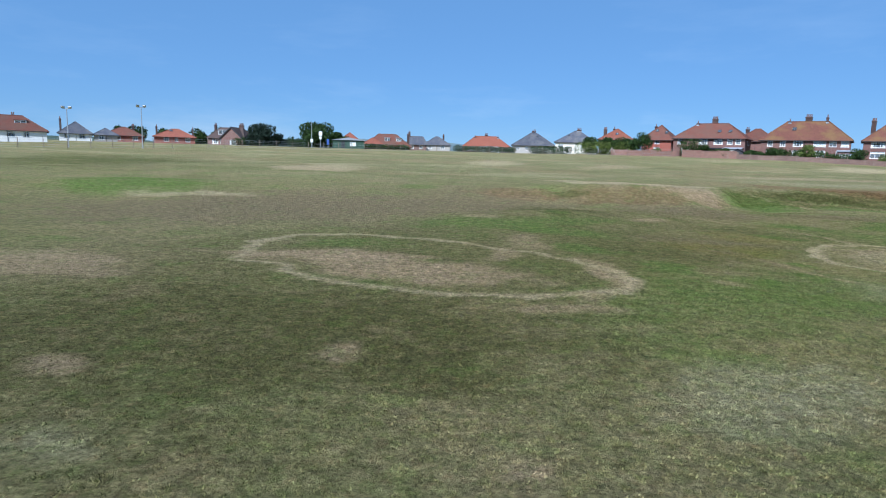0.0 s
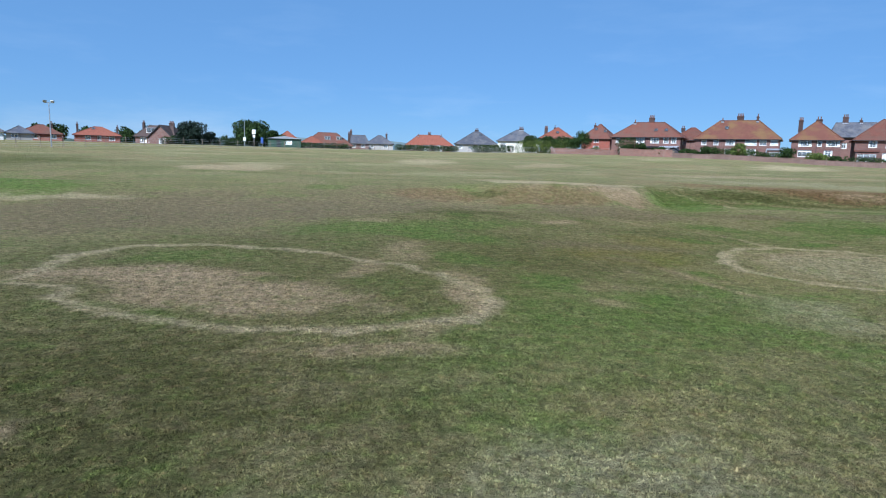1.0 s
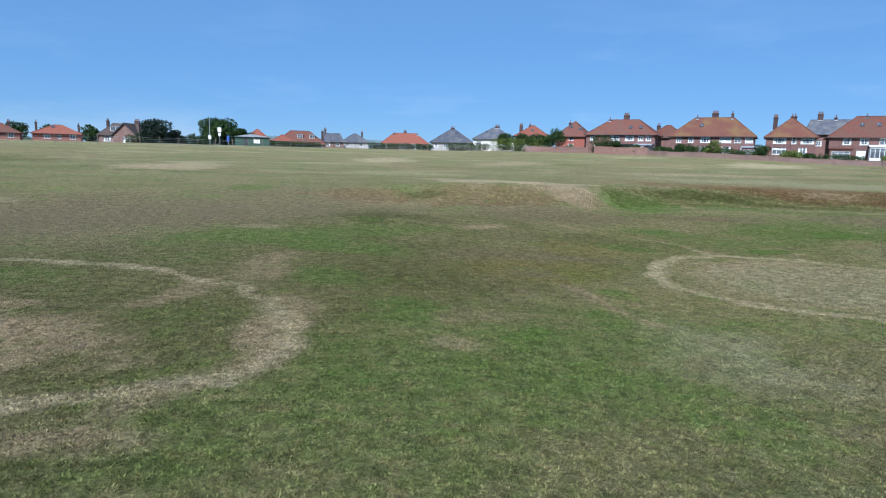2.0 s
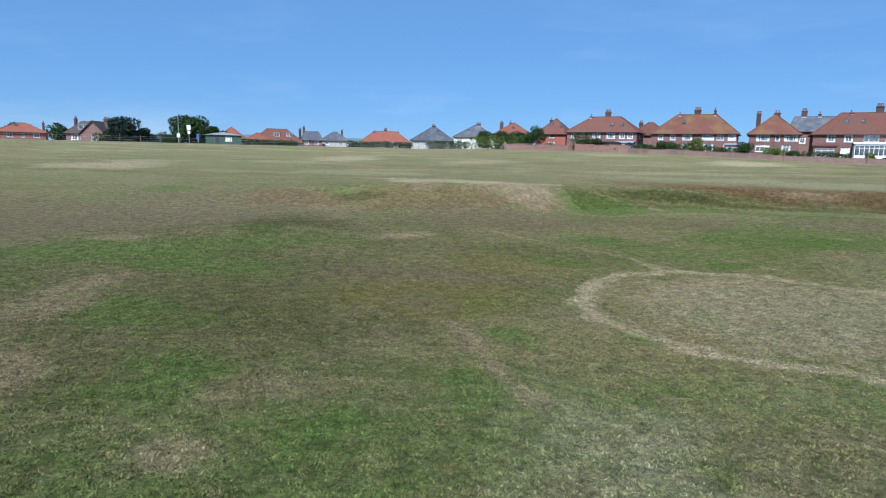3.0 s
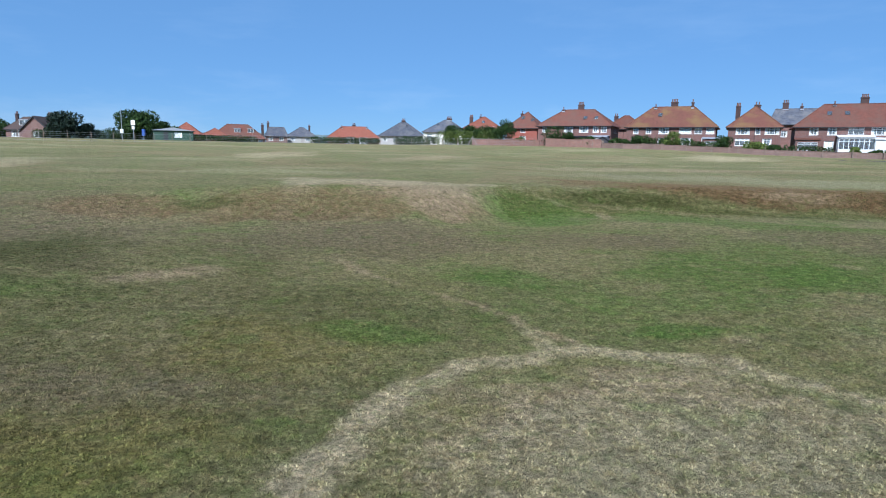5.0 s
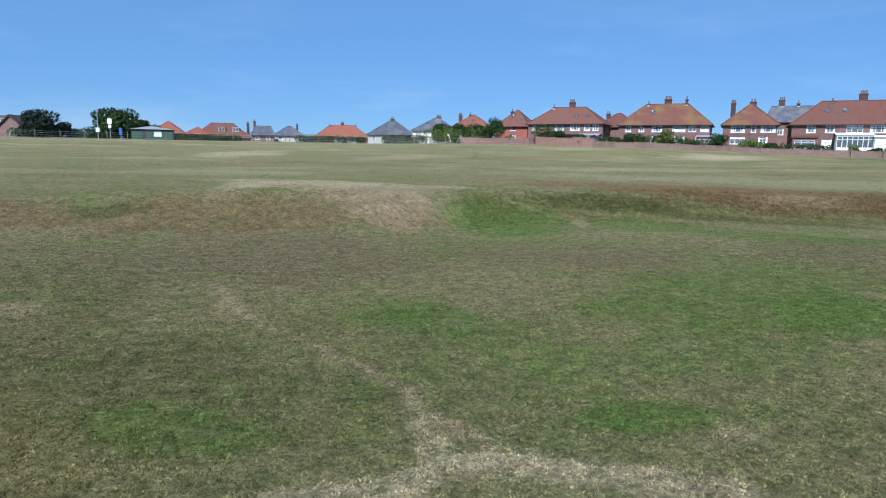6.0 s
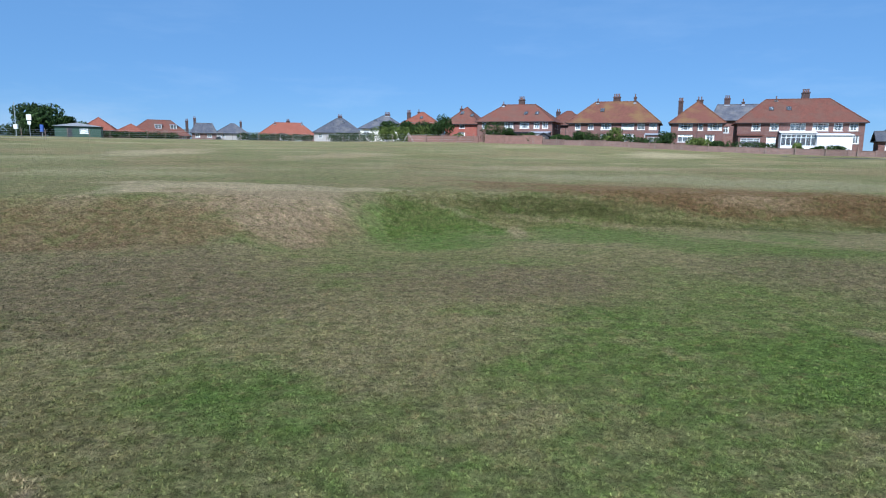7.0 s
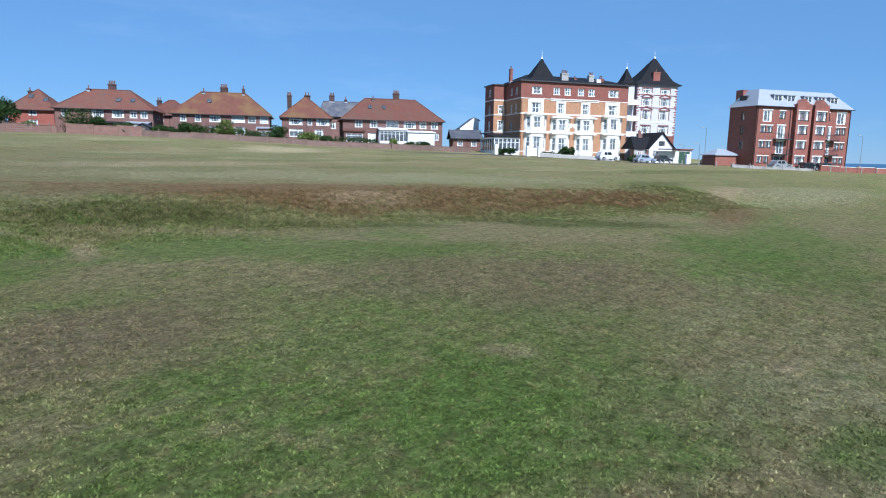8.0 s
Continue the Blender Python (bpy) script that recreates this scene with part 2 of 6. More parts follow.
def turf(name, blades=False):
    """Dry seaside turf: green and brown patches, worn straw-coloured rings and strips that lie where they lie on the course."""
    m, n, l, p = nodes_of(name)
    where = n.new("ShaderNodeTexCoord").outputs["Object"]
    flat = n.new("ShaderNodeVectorMath")
    flat.operation = "MULTIPLY"
    flat.inputs[1].default_value = (1, 1, 0)
    l.new(where, flat.inputs[0])
    where = flat.outputs[0]

    def warp(pos, scale, amount):
        t = n.new("ShaderNodeTexNoise")
        t.inputs["Scale"].default_value, t.inputs["Detail"].default_value = scale, 5
        l.new(pos, t.inputs["Vector"])
        sub, mul, add = (n.new("ShaderNodeVectorMath") for _ in range(3))
        sub.operation, mul.operation = "SUBTRACT", "MULTIPLY"
        sub.inputs[1].default_value = (0.5, 0.5, 0.5)
        mul.inputs[1].default_value = (amount, amount, 0)
        l.new(t.outputs["Color"], sub.inputs[0])
        l.new(sub.outputs[0], mul.inputs[0])
        l.new(pos, add.inputs[0])
        l.new(mul.outputs[0], add.inputs[1])
        return add.outputs[0]

    def ramp(v, a, b):
        r = n.new("ShaderNodeMapRange")
        r.interpolation_type = "SMOOTHSTEP"
        r.inputs[1].default_value, r.inputs[2].default_value = a, b
        l.new(v, r.inputs[0])
        return r.outputs[0]

    def times(a, b):
        mt = n.new("ShaderNodeMath")
        mt.operation = "MULTIPLY"
        for i, v in enumerate((a, b)):
            if hasattr(v, "is_output"):
                l.new(v, mt.inputs[i])
            else:
                mt.inputs[i].default_value = v
        return mt.outputs[0]

    green, lush, olive = (0.235, 0.25, 0.105), (0.195, 0.30, 0.075), (0.34, 0.305, 0.15)
    brown = (0.405, 0.325, 0.20)
    clumps = grain(n, l, where, 2.6, 0.36, 0.64, 6, 0.62)
    c = mixed(n, l, green, olive, grain(n, l, where, 0.22, 0.35, 0.62, 4))
    c = mixed(n, l, c, brown, times(grain(n, l, warp(where, 0.3, 5), 0.13, 0.44, 0.62, 5), 0.65))
    c = mixed(n, l, c, lush, times(grain(n, l, where, 0.31, 0.52, 0.66, 4), 0.75))
    c = mixed(n, l, c, brown, times(clumps, 0.35))
    # far fairway, paler from distance haze put into the colour, and smoother in broad strips along the course
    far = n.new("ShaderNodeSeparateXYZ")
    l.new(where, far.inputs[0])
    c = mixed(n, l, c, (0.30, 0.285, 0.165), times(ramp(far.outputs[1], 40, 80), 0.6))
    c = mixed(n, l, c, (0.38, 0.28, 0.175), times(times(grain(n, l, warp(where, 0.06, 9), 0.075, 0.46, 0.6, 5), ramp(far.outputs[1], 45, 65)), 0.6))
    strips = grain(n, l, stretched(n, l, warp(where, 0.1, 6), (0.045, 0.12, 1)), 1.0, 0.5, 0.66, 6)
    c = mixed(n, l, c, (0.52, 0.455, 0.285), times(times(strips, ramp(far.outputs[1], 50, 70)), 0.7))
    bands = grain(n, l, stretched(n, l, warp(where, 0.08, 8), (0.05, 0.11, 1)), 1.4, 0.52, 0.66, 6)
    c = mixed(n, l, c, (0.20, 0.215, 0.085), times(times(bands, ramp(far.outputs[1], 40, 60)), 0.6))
    # worn, dry and lush places, and painted light and shade, with ragged edges
    tint = n.new("ShaderNodeVertexColor")
    tint.layer_name = "worn"
    ragged = n.new("ShaderNodeMapRange")
    ragged.inputs[3].default_value, ragged.inputs[4].default_value = -0.3, 0.3
    l.new(grain(n, l, stretched(n, l, where, (0.75, 1.25, 1)), 2.6, 0.25, 0.75, 7, 0.7), ragged.inputs[0])
    edge = n.new("ShaderNodeMath")
    edge.operation = "MULTIPLY_ADD"
    l.new(ragged.outputs[0], edge.inputs[0])
    l.new(ramp(tint.outputs["Alpha"], 0.0, 0.35), edge.inputs[1])
    l.new(tint.outputs["Alpha"], edge.inputs[2])
    limit = n.new("ShaderNodeClamp")
    l.new(times(edge.outputs[0], 1.15), limit.inputs[0])
    c = mixed(n, l, c, tint.outputs["Color"], limit.outputs[0])
    # small tufts of fresh green and rusty thatch between them
    c = mixed(n, l, c, (0.15, 0.21, 0.05), times(grain(n, l, where, 4.6, 0.5, 0.62, 5, 0.65), 0.3))
    c = mixed(n, l, c, (0.185, 0.275, 0.07), times(grain(n, l, warp(where, 1.5, 0.6), 0.85, 0.55, 0.68, 5, 0.6), 0.35))
    c = mixed(n, l, c, (0.40, 0.30, 0.19), times(grain(n, l, warp(where, 1.2, 0.9), 0.62, 0.53, 0.66, 5, 0.65), 0.35))
    c = mixed(n, l, c, (0.42, 0.30, 0.165), times(grain(n, l, stretched(n, l, where, (1, 1, 1)), 3.7, 0.54, 0.66, 6, 0.7), 0.42))
    # dark gaps: shadow between the clumps, painted as specks
    c = mixed(n, l, c, (0.07, 0.075, 0.032), times(grain(n, l, where, 7.0, 0.54, 0.64, 5, 0.65), 0.6))
    # straws, thatch and small bare spots, with the shadow among them darkened into the grain
    fine = grain(n, l, where, 14, 0.3, 0.7, 6, 0.7)
    c = mixed(n, l, c, mixed(n, l, (0.48, 0.47, 0.44), (1.5, 1.5, 1.46), fine), 1.0, "MULTIPLY")
    c = mixed(n, l, c, mixed(n, l, (0.72, 0.73, 0.72), (1.25, 1.24, 1.22), grain(n, l, where, 3.1, 0.32, 0.68, 5, 0.7)), 1.0, "MULTIPLY")
    c = mixed(n, l, c, (0.98, 0.96, 0.87), 1.0, "MULTIPLY")
    if blades:
        g = n.new("ShaderNodeNewGeometry")
        c = mixed(n, l, c, mixed(n, l, (0.34, 0.37, 0.33), (0.76, 0.78, 0.74), g.outputs["Random Per Island"]), 1.0, "MULTIPLY")
    else:
        bp = n.new("ShaderNodeBump")
        bp.inputs["Strength"].default_value, bp.inputs["Distance"].default_value = 1.0, 0.1
        l.new(grain(n, l, where, 8, 0.3, 0.7, 10, 0.8), bp.inputs["Height"])
        l.new(bp.outputs[0], p.inputs["Normal"])
    l.new(c, p.inputs["Base Color"])
    p.inputs["Roughness"].default_value = 0.95
    p.inputs["Specular IOR Level"].default_value = 0.04
    return m


# colours of the turf's worn, dry and lush places; SHADE and PALE also paint light
SHADE, PALE, GREEN = (0.17, 0.16, 0.07), (0.46, 0.42, 0.27), (0.195, 0.265, 0.08)
BROWN, RUST, MOSS = (0.305, 0.24, 0.155), (0.29, 0.18, 0.105), (0.135, 0.145, 0.055)
TAN, STRAW, LUSH, OLIVE = (0.58, 0.43, 0.30), (0.66, 0.535, 0.37), (0.18, 0.265, 0.072), (0.30, 0.25, 0.09)


def value_noise(x, y, scale, seed):
    """Smooth noise from 0 to 1 at x, y."""
    table = np.random.default_rng(seed).random((256, 256))
    u, v = np.asarray(x) * scale, np.asarray(y) * scale
    i, j = np.floor(u).astype(int), np.floor(v).astype(int)
    fu, fv = u - i, v - j
    fu, fv = fu * fu * (3 - 2 * fu), fv * fv * (3 - 2 * fv)
    i, j, i1, j1 = i % 256, j % 256, (i + 1) % 256, (j + 1) % 256
    return (table[i, j] * (1 - fu) + table[i1, j] * fu) * (1 - fv) + (table[i, j1] * (1 - fu) + table[i1, j1] * fu) * fv


def turf_tint(x, y):
    """Colour and amount of the worn, dry and lush places, and of painted light and shade, at each x, y."""
    x, y = np.asarray(x, float), np.asarray(y, float)
    wx, wy, jag = 0.0, 0.0, 0.0
    for scale, amount in ((0.5, 0.7), (1.1, 0.45), (2.3, 0.25)):
        wx = wx + amount * (value_noise(x, y, scale, 1) - 0.5)
        wy = wy + amount * (value_noise(x, y, scale, 2) - 0.5)
        jag = jag + amount * (value_noise(x, y * 1.5, scale * 1.4, 3) - 0.5)
    colour, cover = np.zeros((len(x), 3)), np.zeros(len(x))

    def worn(shade, amount, cx, cy, rx, ry, turn, soft, band=0.0):
        """Lays one place over the turf; band: only a ring of that width."""
        near = np.nonzero((np.abs(x - cx) < 1.6 * rx + 1) & (np.abs(y - cy) < 1.6 * rx + 1))[0]
        k = min(1.0, ry)
        px, py = x[near] + wx[near] * k - cx, y[near] + wy[near] * k - cy
        co, si = math.cos(radians(turn)), math.sin(radians(turn))
        r = np.hypot((px * co + py * si) / rx, (py * co - px * si) / ry)
        if band:
            r = r + jag[near] * band * 0.8
            m = smooth(1.0, 1.0 - 0.5 * band, r) * smooth(1.0 - 2.2 * band, 1.0 - band, r)
        else:
            m = smooth(1.0, 1.0 - soft, r + 0.45 * jag[near])
        m = (m * amount)[:, None]
        colour[near] = colour[near] * (1 - m) + np.array(shade) * m
        cover[near] = cover[near] * (1 - m[:, 0]) + m[:, 0]
    TURF_PLACES(worn)
    return np.c_[(colour + 0.01 * np.array(BROWN)) / (cover + 0.01)[:, None], cover]


def lay_tint(me, x, y, repeat=1):
    layer = me.color_attributes.new("worn", "FLOAT_COLOR", "POINT")
    layer.data.foreach_set("color", np.repeat(turf_tint(x, y), repeat, axis=0).ravel())


def TURF_PLACES(worn):
    """Where the course is worn, dry, mossy or lush, or tinted for light and shade: colour, amount, centre, radii, turn
    and softness.
    """
    # broad dark and pale grounds; SHADE on the left and PALE on the right put the light's difference into the colour,
    # over some truly dark turf
    worn(SHADE, 0.45, 1.0, 21.0, 26.0, 11.5, 50, 0.6)
    worn(PALE, 0.55, 24.5, 18.5, 22.0, 8.0, 51, 0.7)
    worn(SHADE, 0.75, -3.4, 11.0, 7.75, 4.88, 178, 0.6)
    worn(SHADE, 0.75, -0.8, 10.5, 3.01, 1.85, 156, 0.6)
    worn(SHADE, 0.35, 7.7, 22.5, 4.75, 3.17, 125, 0.7)
    worn(SHADE, 0.35, 15.8, 29.8, 3.10, 2.15, 156, 0.7)
    worn(PALE, 0.65, 5.2, 8.4, 2.89, 1.62, -148, 0.7)
    worn(PALE, 0.7, 12.4, 16.0, 3.31, 1.89, 78, 0.7)
    worn(PALE, 0.7, 12.9, 16.5, 1.74, 0.98, -170, 0.7)
    worn(GREEN, 0.6, 7.8, 15.1, 7.60, 3.51, -148, 0.7)
    worn(GREEN, 0.55, 27.1, 34.0, 8.89, 5.45, -152, 0.7)
    worn(GREEN, 0.5, 25.2, 33.0, 4.66, 2.75, -169, 0.7)
    worn(GREEN, 0.5, 28.9, 32.6, 3.41, 2.55, 153, 0.8)
    worn(GREEN, 0.6, 46.5, 33.8, 12.79, 2.56, -162, 0.6)
    worn(BROWN, 0.75, -9.8, 34.2, 18.96, 10.56, -170, 0.6)
    worn(BROWN, 0.6, -7.0, 37.3, 11.73, 8.59, 177, 0.7)
    worn(BROWN, 0.65, 2.5, 41.9, 11.62, 8.35, 139, 0.7)
    worn(BROWN, 0.55, 5.4, 37.9, 8.03, 5.26, 125, 0.6)
    worn(BROWN, 0.6, 14.8, 40.3, 7.04, 5.71, 167, 0.7)
    worn(BROWN, 0.6, 16.7, 39.7, 5.75, 4.28, 138, 0.7)
    worn(BROWN, 0.6, 22.7, 39.0, 4.06, 2.74, 130, 0.7)
    worn(BROWN, 0.6, 32.9, 37.0, 5.35, 2.78, 138, 0.6)
    worn(BROWN, 0.6, 25.4, 38.6, 3.05, 2.01, 114, 0.7)
    worn(BROWN, 0.4, 34.1, 34.5, 4.40, 2.50, 154, 0.7)
    worn(BROWN, 0.6, 11.3, 26.5, 4.31, 2.07, -174, 0.7)
    worn(BROWN, 0.6, 15.7, 38.6, 5.90, 4.11, -163, 0.7)
    worn(BROWN, 0.5, 24.9, 38.6, 4.35, 2.86, -168, 0.7)
    # the bank and the lobe of the terrace
    worn(RUST, 0.5, 15.7, 45.7, 10.00, 2.52, -168, 0.5)
    worn(RUST, 0.8, 41.7, 52.5, 19.84, 4.58, 157, 0.5)
    worn(RUST, 0.8, 56.8, 45.6, 7.14, 1.65, 170, 0.5)
    worn(RUST, 0.7, 58.0, 39.4, 8.60, 2.00, -165, 0.6)
    worn(RUST, 0.7, 38.8, 53.0, 9.38, 4.04, 162, 0.6)
    worn(RUST, 0.5, 5.4, 45.4, 4.92, 1.95, 175, 0.6)
    worn(MOSS, 0.4, 31.1, 51.4, 5.54, 1.47, 170, 0.6)
    worn(MOSS, 0.45, 30.9, 51.3, 6.03, 1.71, 174, 0.6)
    worn(MOSS, 0.75, 46.1, 43.1, 7.25, 2.34, 129, 0.7)
    worn(MOSS, 0.6, 36.9, 47.4, 6.29, 1.16, 149, 0.7)
    worn(MOSS, 0.6, 9.2, 45.5, 2.26, 0.72, 172, 0.6)
    worn(MOSS, 0.55, 66.5, 48.2, 8.95, 3.09, -168, 0.6)
    worn(TAN, 0.7, 17.6, 51.6, 8.16, 5.06, 116, 0.5)
    worn(STRAW, 0.55, 18.0, 56.3, 9.94, 2.21, 159, 0.5)
    worn(STRAW, 0.5, 12.8, 53.9, 7.25, 1.84, 99, 0.6)
    worn(TAN, 0.5, 41.6, 51.3, 3.21, 2.17, 176, 0.7)
    worn(TAN, 0.5, 69.3, 43.6, 6.62, 1.84, -167, 0.7)
    worn(LUSH, 0.6, 24.8, 48.5, 4.21, 2.95, 69, 0.4)
    worn(LUSH, 0.6, 24.3, 46.5, 3.75, 3.19, 96, 0.6)
    worn(LUSH, 0.6, 31.7, 43.8, 8.22, 3.52, 136, 0.6)
    worn(LUSH, 0.7, 43.1, 35.1, 5.96, 2.49, -152, 0.6)
    worn(TAN, 0.6, 27.8, 47.2, 2.35, 0.47, 74, 0.6)
    worn(TAN, 0.4, 31.5, 48.9, 4.85, 0.60, 157, 0.6)
    worn(STRAW, 0.4, 26.5, 50.3, 2.84, 0.34, 122, 0.6)
    # swells, hollows and strips further off
    worn(LUSH, 0.8, -22.3, 44.4, 7.64, 5.78, -167, 0.6)
    worn(MOSS, 0.7, -40.4, 73.1, 19.30, 15.01, 100, 0.6)
    worn(STRAW, 0.6, -16.7, 40.4, 5.66, 1.01, -176, 0.6)
    worn(STRAW, 0.5, -13.8, 69.5, 7.79, 5.85, 73, 0.5)
    worn(STRAW, 0.35, 7.0, 88.9, 10.36, 5.39, 71, 0.6)
    worn(TAN, 0.5, 23.9, 88.0, 13.11, 4.49, 58, 0.6)
    worn(MOSS, 0.6, 6.2, 32.2, 1.14, 0.86, 163, 0.6)
    worn(LUSH, 0.6, 6.1, 32.4, 1.02, 0.64, 164, 0.6)
    worn(MOSS, 0.5, 6.3, 36.7, 5.80, 3.26, 104, 0.7)
    worn(MOSS, 0.5, 6.2, 36.0, 5.79, 3.06, 84, 0.7)
    worn(LUSH, 0.5, 5.6, 30.2, 5.66, 1.50, -157, 0.6)
    worn(LUSH, 0.6, 1.3, 28.7, 4.15, 2.29, -180, 0.6)
    worn(LUSH, 0.5, -2.0, 48.3, 2.44, 1.71, 159, 0.6)
    worn(STRAW, 0.5, 71.5, 104.6, 11.79, 8.53, 59, 0.5)
    worn(STRAW, 0.4, 67.6, 101.2, 11.89, 4.72, -152, 0.5)
    worn(TAN, 0.4, 7.3, 93.9, 10.93, 4.35, 94, 0.6)
    worn(TAN, 0.45, 43.6, 74.9, 16.40, 5.14, -170, 0.6)
    worn(PALE, 0.6, 47.5, 59.7, 25.55, 5.35, 158, 0.6)
    worn(PALE, 0.5, 76.2, 39.2, 13.15, 4.38, 170, 0.6)
    worn(MOSS, 0.4, 103.6, 58.1, 36.14, 5.05, 175, 0.6)
    worn(TAN, 0.5, -15.0, 67.7, 5.44, 5.21, 101, 0.6)
    worn(STRAW, 0.4, 6.6, 85.7, 6.80, 4.59, 79, 0.6)
    worn(STRAW, 0.4, 13.2, 51.6, 7.28, 1.33, 87, 0.6)
    worn(TAN, 0.5, 10.7, 32.8, 1.49, 0.56, -158, 0.6)
    worn(TAN, 0.5, 11.1, 33.2, 1.31, 0.50, -160, 0.6)
    worn(TAN, 0.5, 1.9, 30.3, 1.42, 0.60, 166, 0.6)
    # the worn bunker ground and its ring
    worn(TAN, 0.75, -1.1, 17.0, 4.79, 2.20, 156, 0.5)
    worn(TAN, 0.7, -4.5, 19.4, 4.19, 1.23, 178, 0.6)
    worn(TAN, 0.5, 2.0, 20.5, 2.60, 0.59, 70, 0.5)
    worn(TAN, 0.7, 4.7, 16.5, 3.01, 0.69, 82, 0.5)
    worn(TAN, 0.55, 2.6, 12.8, 1.86, 0.45, 177, 0.6)
    worn(TAN, 0.5, 3.6, 13.8, 1.52, 0.53, 60, 0.6)
    worn(TAN, 0.6, -11.1, 16.9, 3.65, 2.10, 141, 0.5)
    worn(LUSH, 0.5, -3.4, 22.0, 2.85, 1.33, -175, 0.6)
    worn(LUSH, 0.4, -2.0, 15.2, 2.55, 0.53, 151, 0.6)
    worn(MOSS, 0.4, -0.1, 18.3, 1.23, 0.60, 175, 0.6)
    worn(TAN, 0.7, -1.7, 9.7, 0.68, 0.47, 101, 0.5)
    worn(TAN, 0.6, -5.7, 8.7, 0.72, 0.44, 153, 0.6)
    worn(PALE, 0.5, -4.3, 6.2, 1.04, 0.55, 160, 0.6)
    worn(TAN, 0.4, 0.9, 5.9, 0.44, 0.30, -167, 0.6)
    # worn spots and green patches on the way
    worn(LUSH, 0.6, 5.4, 27.1, 3.81, 1.56, 156, 0.6)
    worn(LUSH, 0.55, 5.2, 22.3, 2.39, 1.40, 123, 0.6)
    worn(LUSH, 0.6, 7.0, 18.5, 2.24, 0.94, 112, 0.6)
    worn(LUSH, 0.55, 9.2, 17.4, 1.00, 0.93, 110, 0.6)
    worn(LUSH, 0.6, 11.2, 18.3, 0.85, 0.59, 71, 0.6)
    worn(LUSH, 0.6, 12.5, 20.9, 1.06, 0.71, 93, 0.6)
    worn(LUSH, 0.6, 15.1, 21.4, 1.07, 0.41, 94, 0.6)
    worn(LUSH, 0.5, 12.4, 24.0, 1.24, 0.99, 147, 0.6)
    worn(OLIVE, 0.6, 11.4, 24.2, 3.67, 2.56, -167, 0.7)
    worn(OLIVE, 0.5, 13.8, 28.3, 2.82, 1.84, 177, 0.7)
    worn(TAN, 0.45, 3.4, 23.8, 2.82, 0.91, 93, 0.6)
    worn(TAN, 0.5, 4.6, 19.5, 1.50, 0.41, 121, 0.6)
    worn(TAN, 0.5, 7.9, 16.4, 0.86, 0.62, 167, 0.6)
    worn(BROWN, 0.6, 11.0, 23.8, 1.19, 1.02, 172, 0.6)
    worn(TAN, 0.45, 11.6, 21.2, 1.27, 0.29, 107, 0.6)
    worn(TAN, 0.45, 10.2, 20.7, 0.66, 0.15, 111, 0.6)
    worn(TAN, 0.5, 11.7, 19.7, 1.84, 0.22, 97, 0.6)
    worn(TAN, 0.5, 12.1, 18.0, 0.51, 0.30, 106, 0.6)
    worn(LUSH, 0.6, 15.7, 28.9, 1.76, 0.85, 172, 0.6)
    worn(LUSH, 0.6, 21.6, 28.7, 0.99, 0.53, 175, 0.6)
    worn(LUSH, 0.5, 27.6, 32.2, 3.15, 1.31, -141, 0.6)
    worn(LUSH, 0.5, 18.9, 33.6, 1.55, 1.45, 160, 0.6)
    worn(LUSH, 0.5, 21.9, 28.6, 1.41, 0.53, 172, 0.6)
    worn(LUSH, 0.5, 19.5, 32.7, 1.47, 1.10, 156, 0.6)
    worn(LUSH, 0.5, 28.1, 31.9, 1.86, 1.10, 173, 0.6)
    worn(LUSH, 0.5, 27.9, 30.6, 1.66, 0.81, 145, 0.6)
    worn(LUSH, 0.4, 25.9, 35.2, 1.40, 0.86, 132, 0.6)
    worn(LUSH, 0.6, 29.8, 29.1, 1.30, 0.61, 172, 0.6)
    worn(TAN, 0.5, 22.4, 28.0, 0.45, 0.29, -168, 0.6)
    worn(TAN, 0.5, 29.8, 33.7, 0.68, 0.45, 143, 0.6)
    worn(TAN, 0.5, 32.3, 30.3, 0.70, 0.33, 162, 0.6)
    worn(TAN, 0.35, 25.4, 33.9, 1.14, 0.15, 121, 0.6)
    worn(TAN, 0.4, 11.7, 33.7, 0.56, 0.30, -177, 0.6)
    # the smaller ring with the trodden line that leaves it
    worn(TAN, 0.5, 19.3, 23.0, 4.9, 4.3, -80, 0.5)
    worn(TAN, 0.7, 19.4, 24.7, 3.52, 2.73, -173, 0.5)
    worn(PALE, 0.6, 19.5, 23.3, 4.28, 4.00, 59, 0.6)
    worn(TAN, 0.7, 19.2, 28.5, 0.74, 0.22, 123, 0.5)
    worn(TAN, 0.7, 18.7, 29.4, 0.86, 0.15, 112, 0.5)
    worn(TAN, 0.7, 18.0, 30.5, 0.94, 0.15, 124, 0.5)
    worn(TAN, 0.6, 17.4, 31.2, 0.65, 0.15, 114, 0.5)
    worn(TAN, 0.6, 15.6, 34.1, 2.61, 0.31, 114, 0.5)
    worn(STRAW, 0.5, 18.7, 28.5, 1.24, 0.35, 100, 0.5)
    worn(STRAW, 0.75, -0.7, 18.8, 7.0, 4.4, 143, 0.1, 0.06)
    worn(STRAW, 0.85, 19.25, 23.0, 5.2, 4.55, -80, 0.1, 0.085)


TURF = turf("dry_turf")
TURF_BLADES = turf("turf_blades", True)
xs, ys = steps(-20, 66, 0.24, -4200, 700, 1.06), steps(3, 60, 0.2, -3000, 4300, 1.06)
xs = np.unique(np.r_[xs, np.arange(150, 240, 6)])
gx, gy = np.meshgrid(xs, ys)
gz = ground(gx, gy)
nx, ny = len(xs), len(ys)
ii = (np.arange(ny - 1)[:, None] * nx + np.arange(nx - 1)[None, :]).ravel()
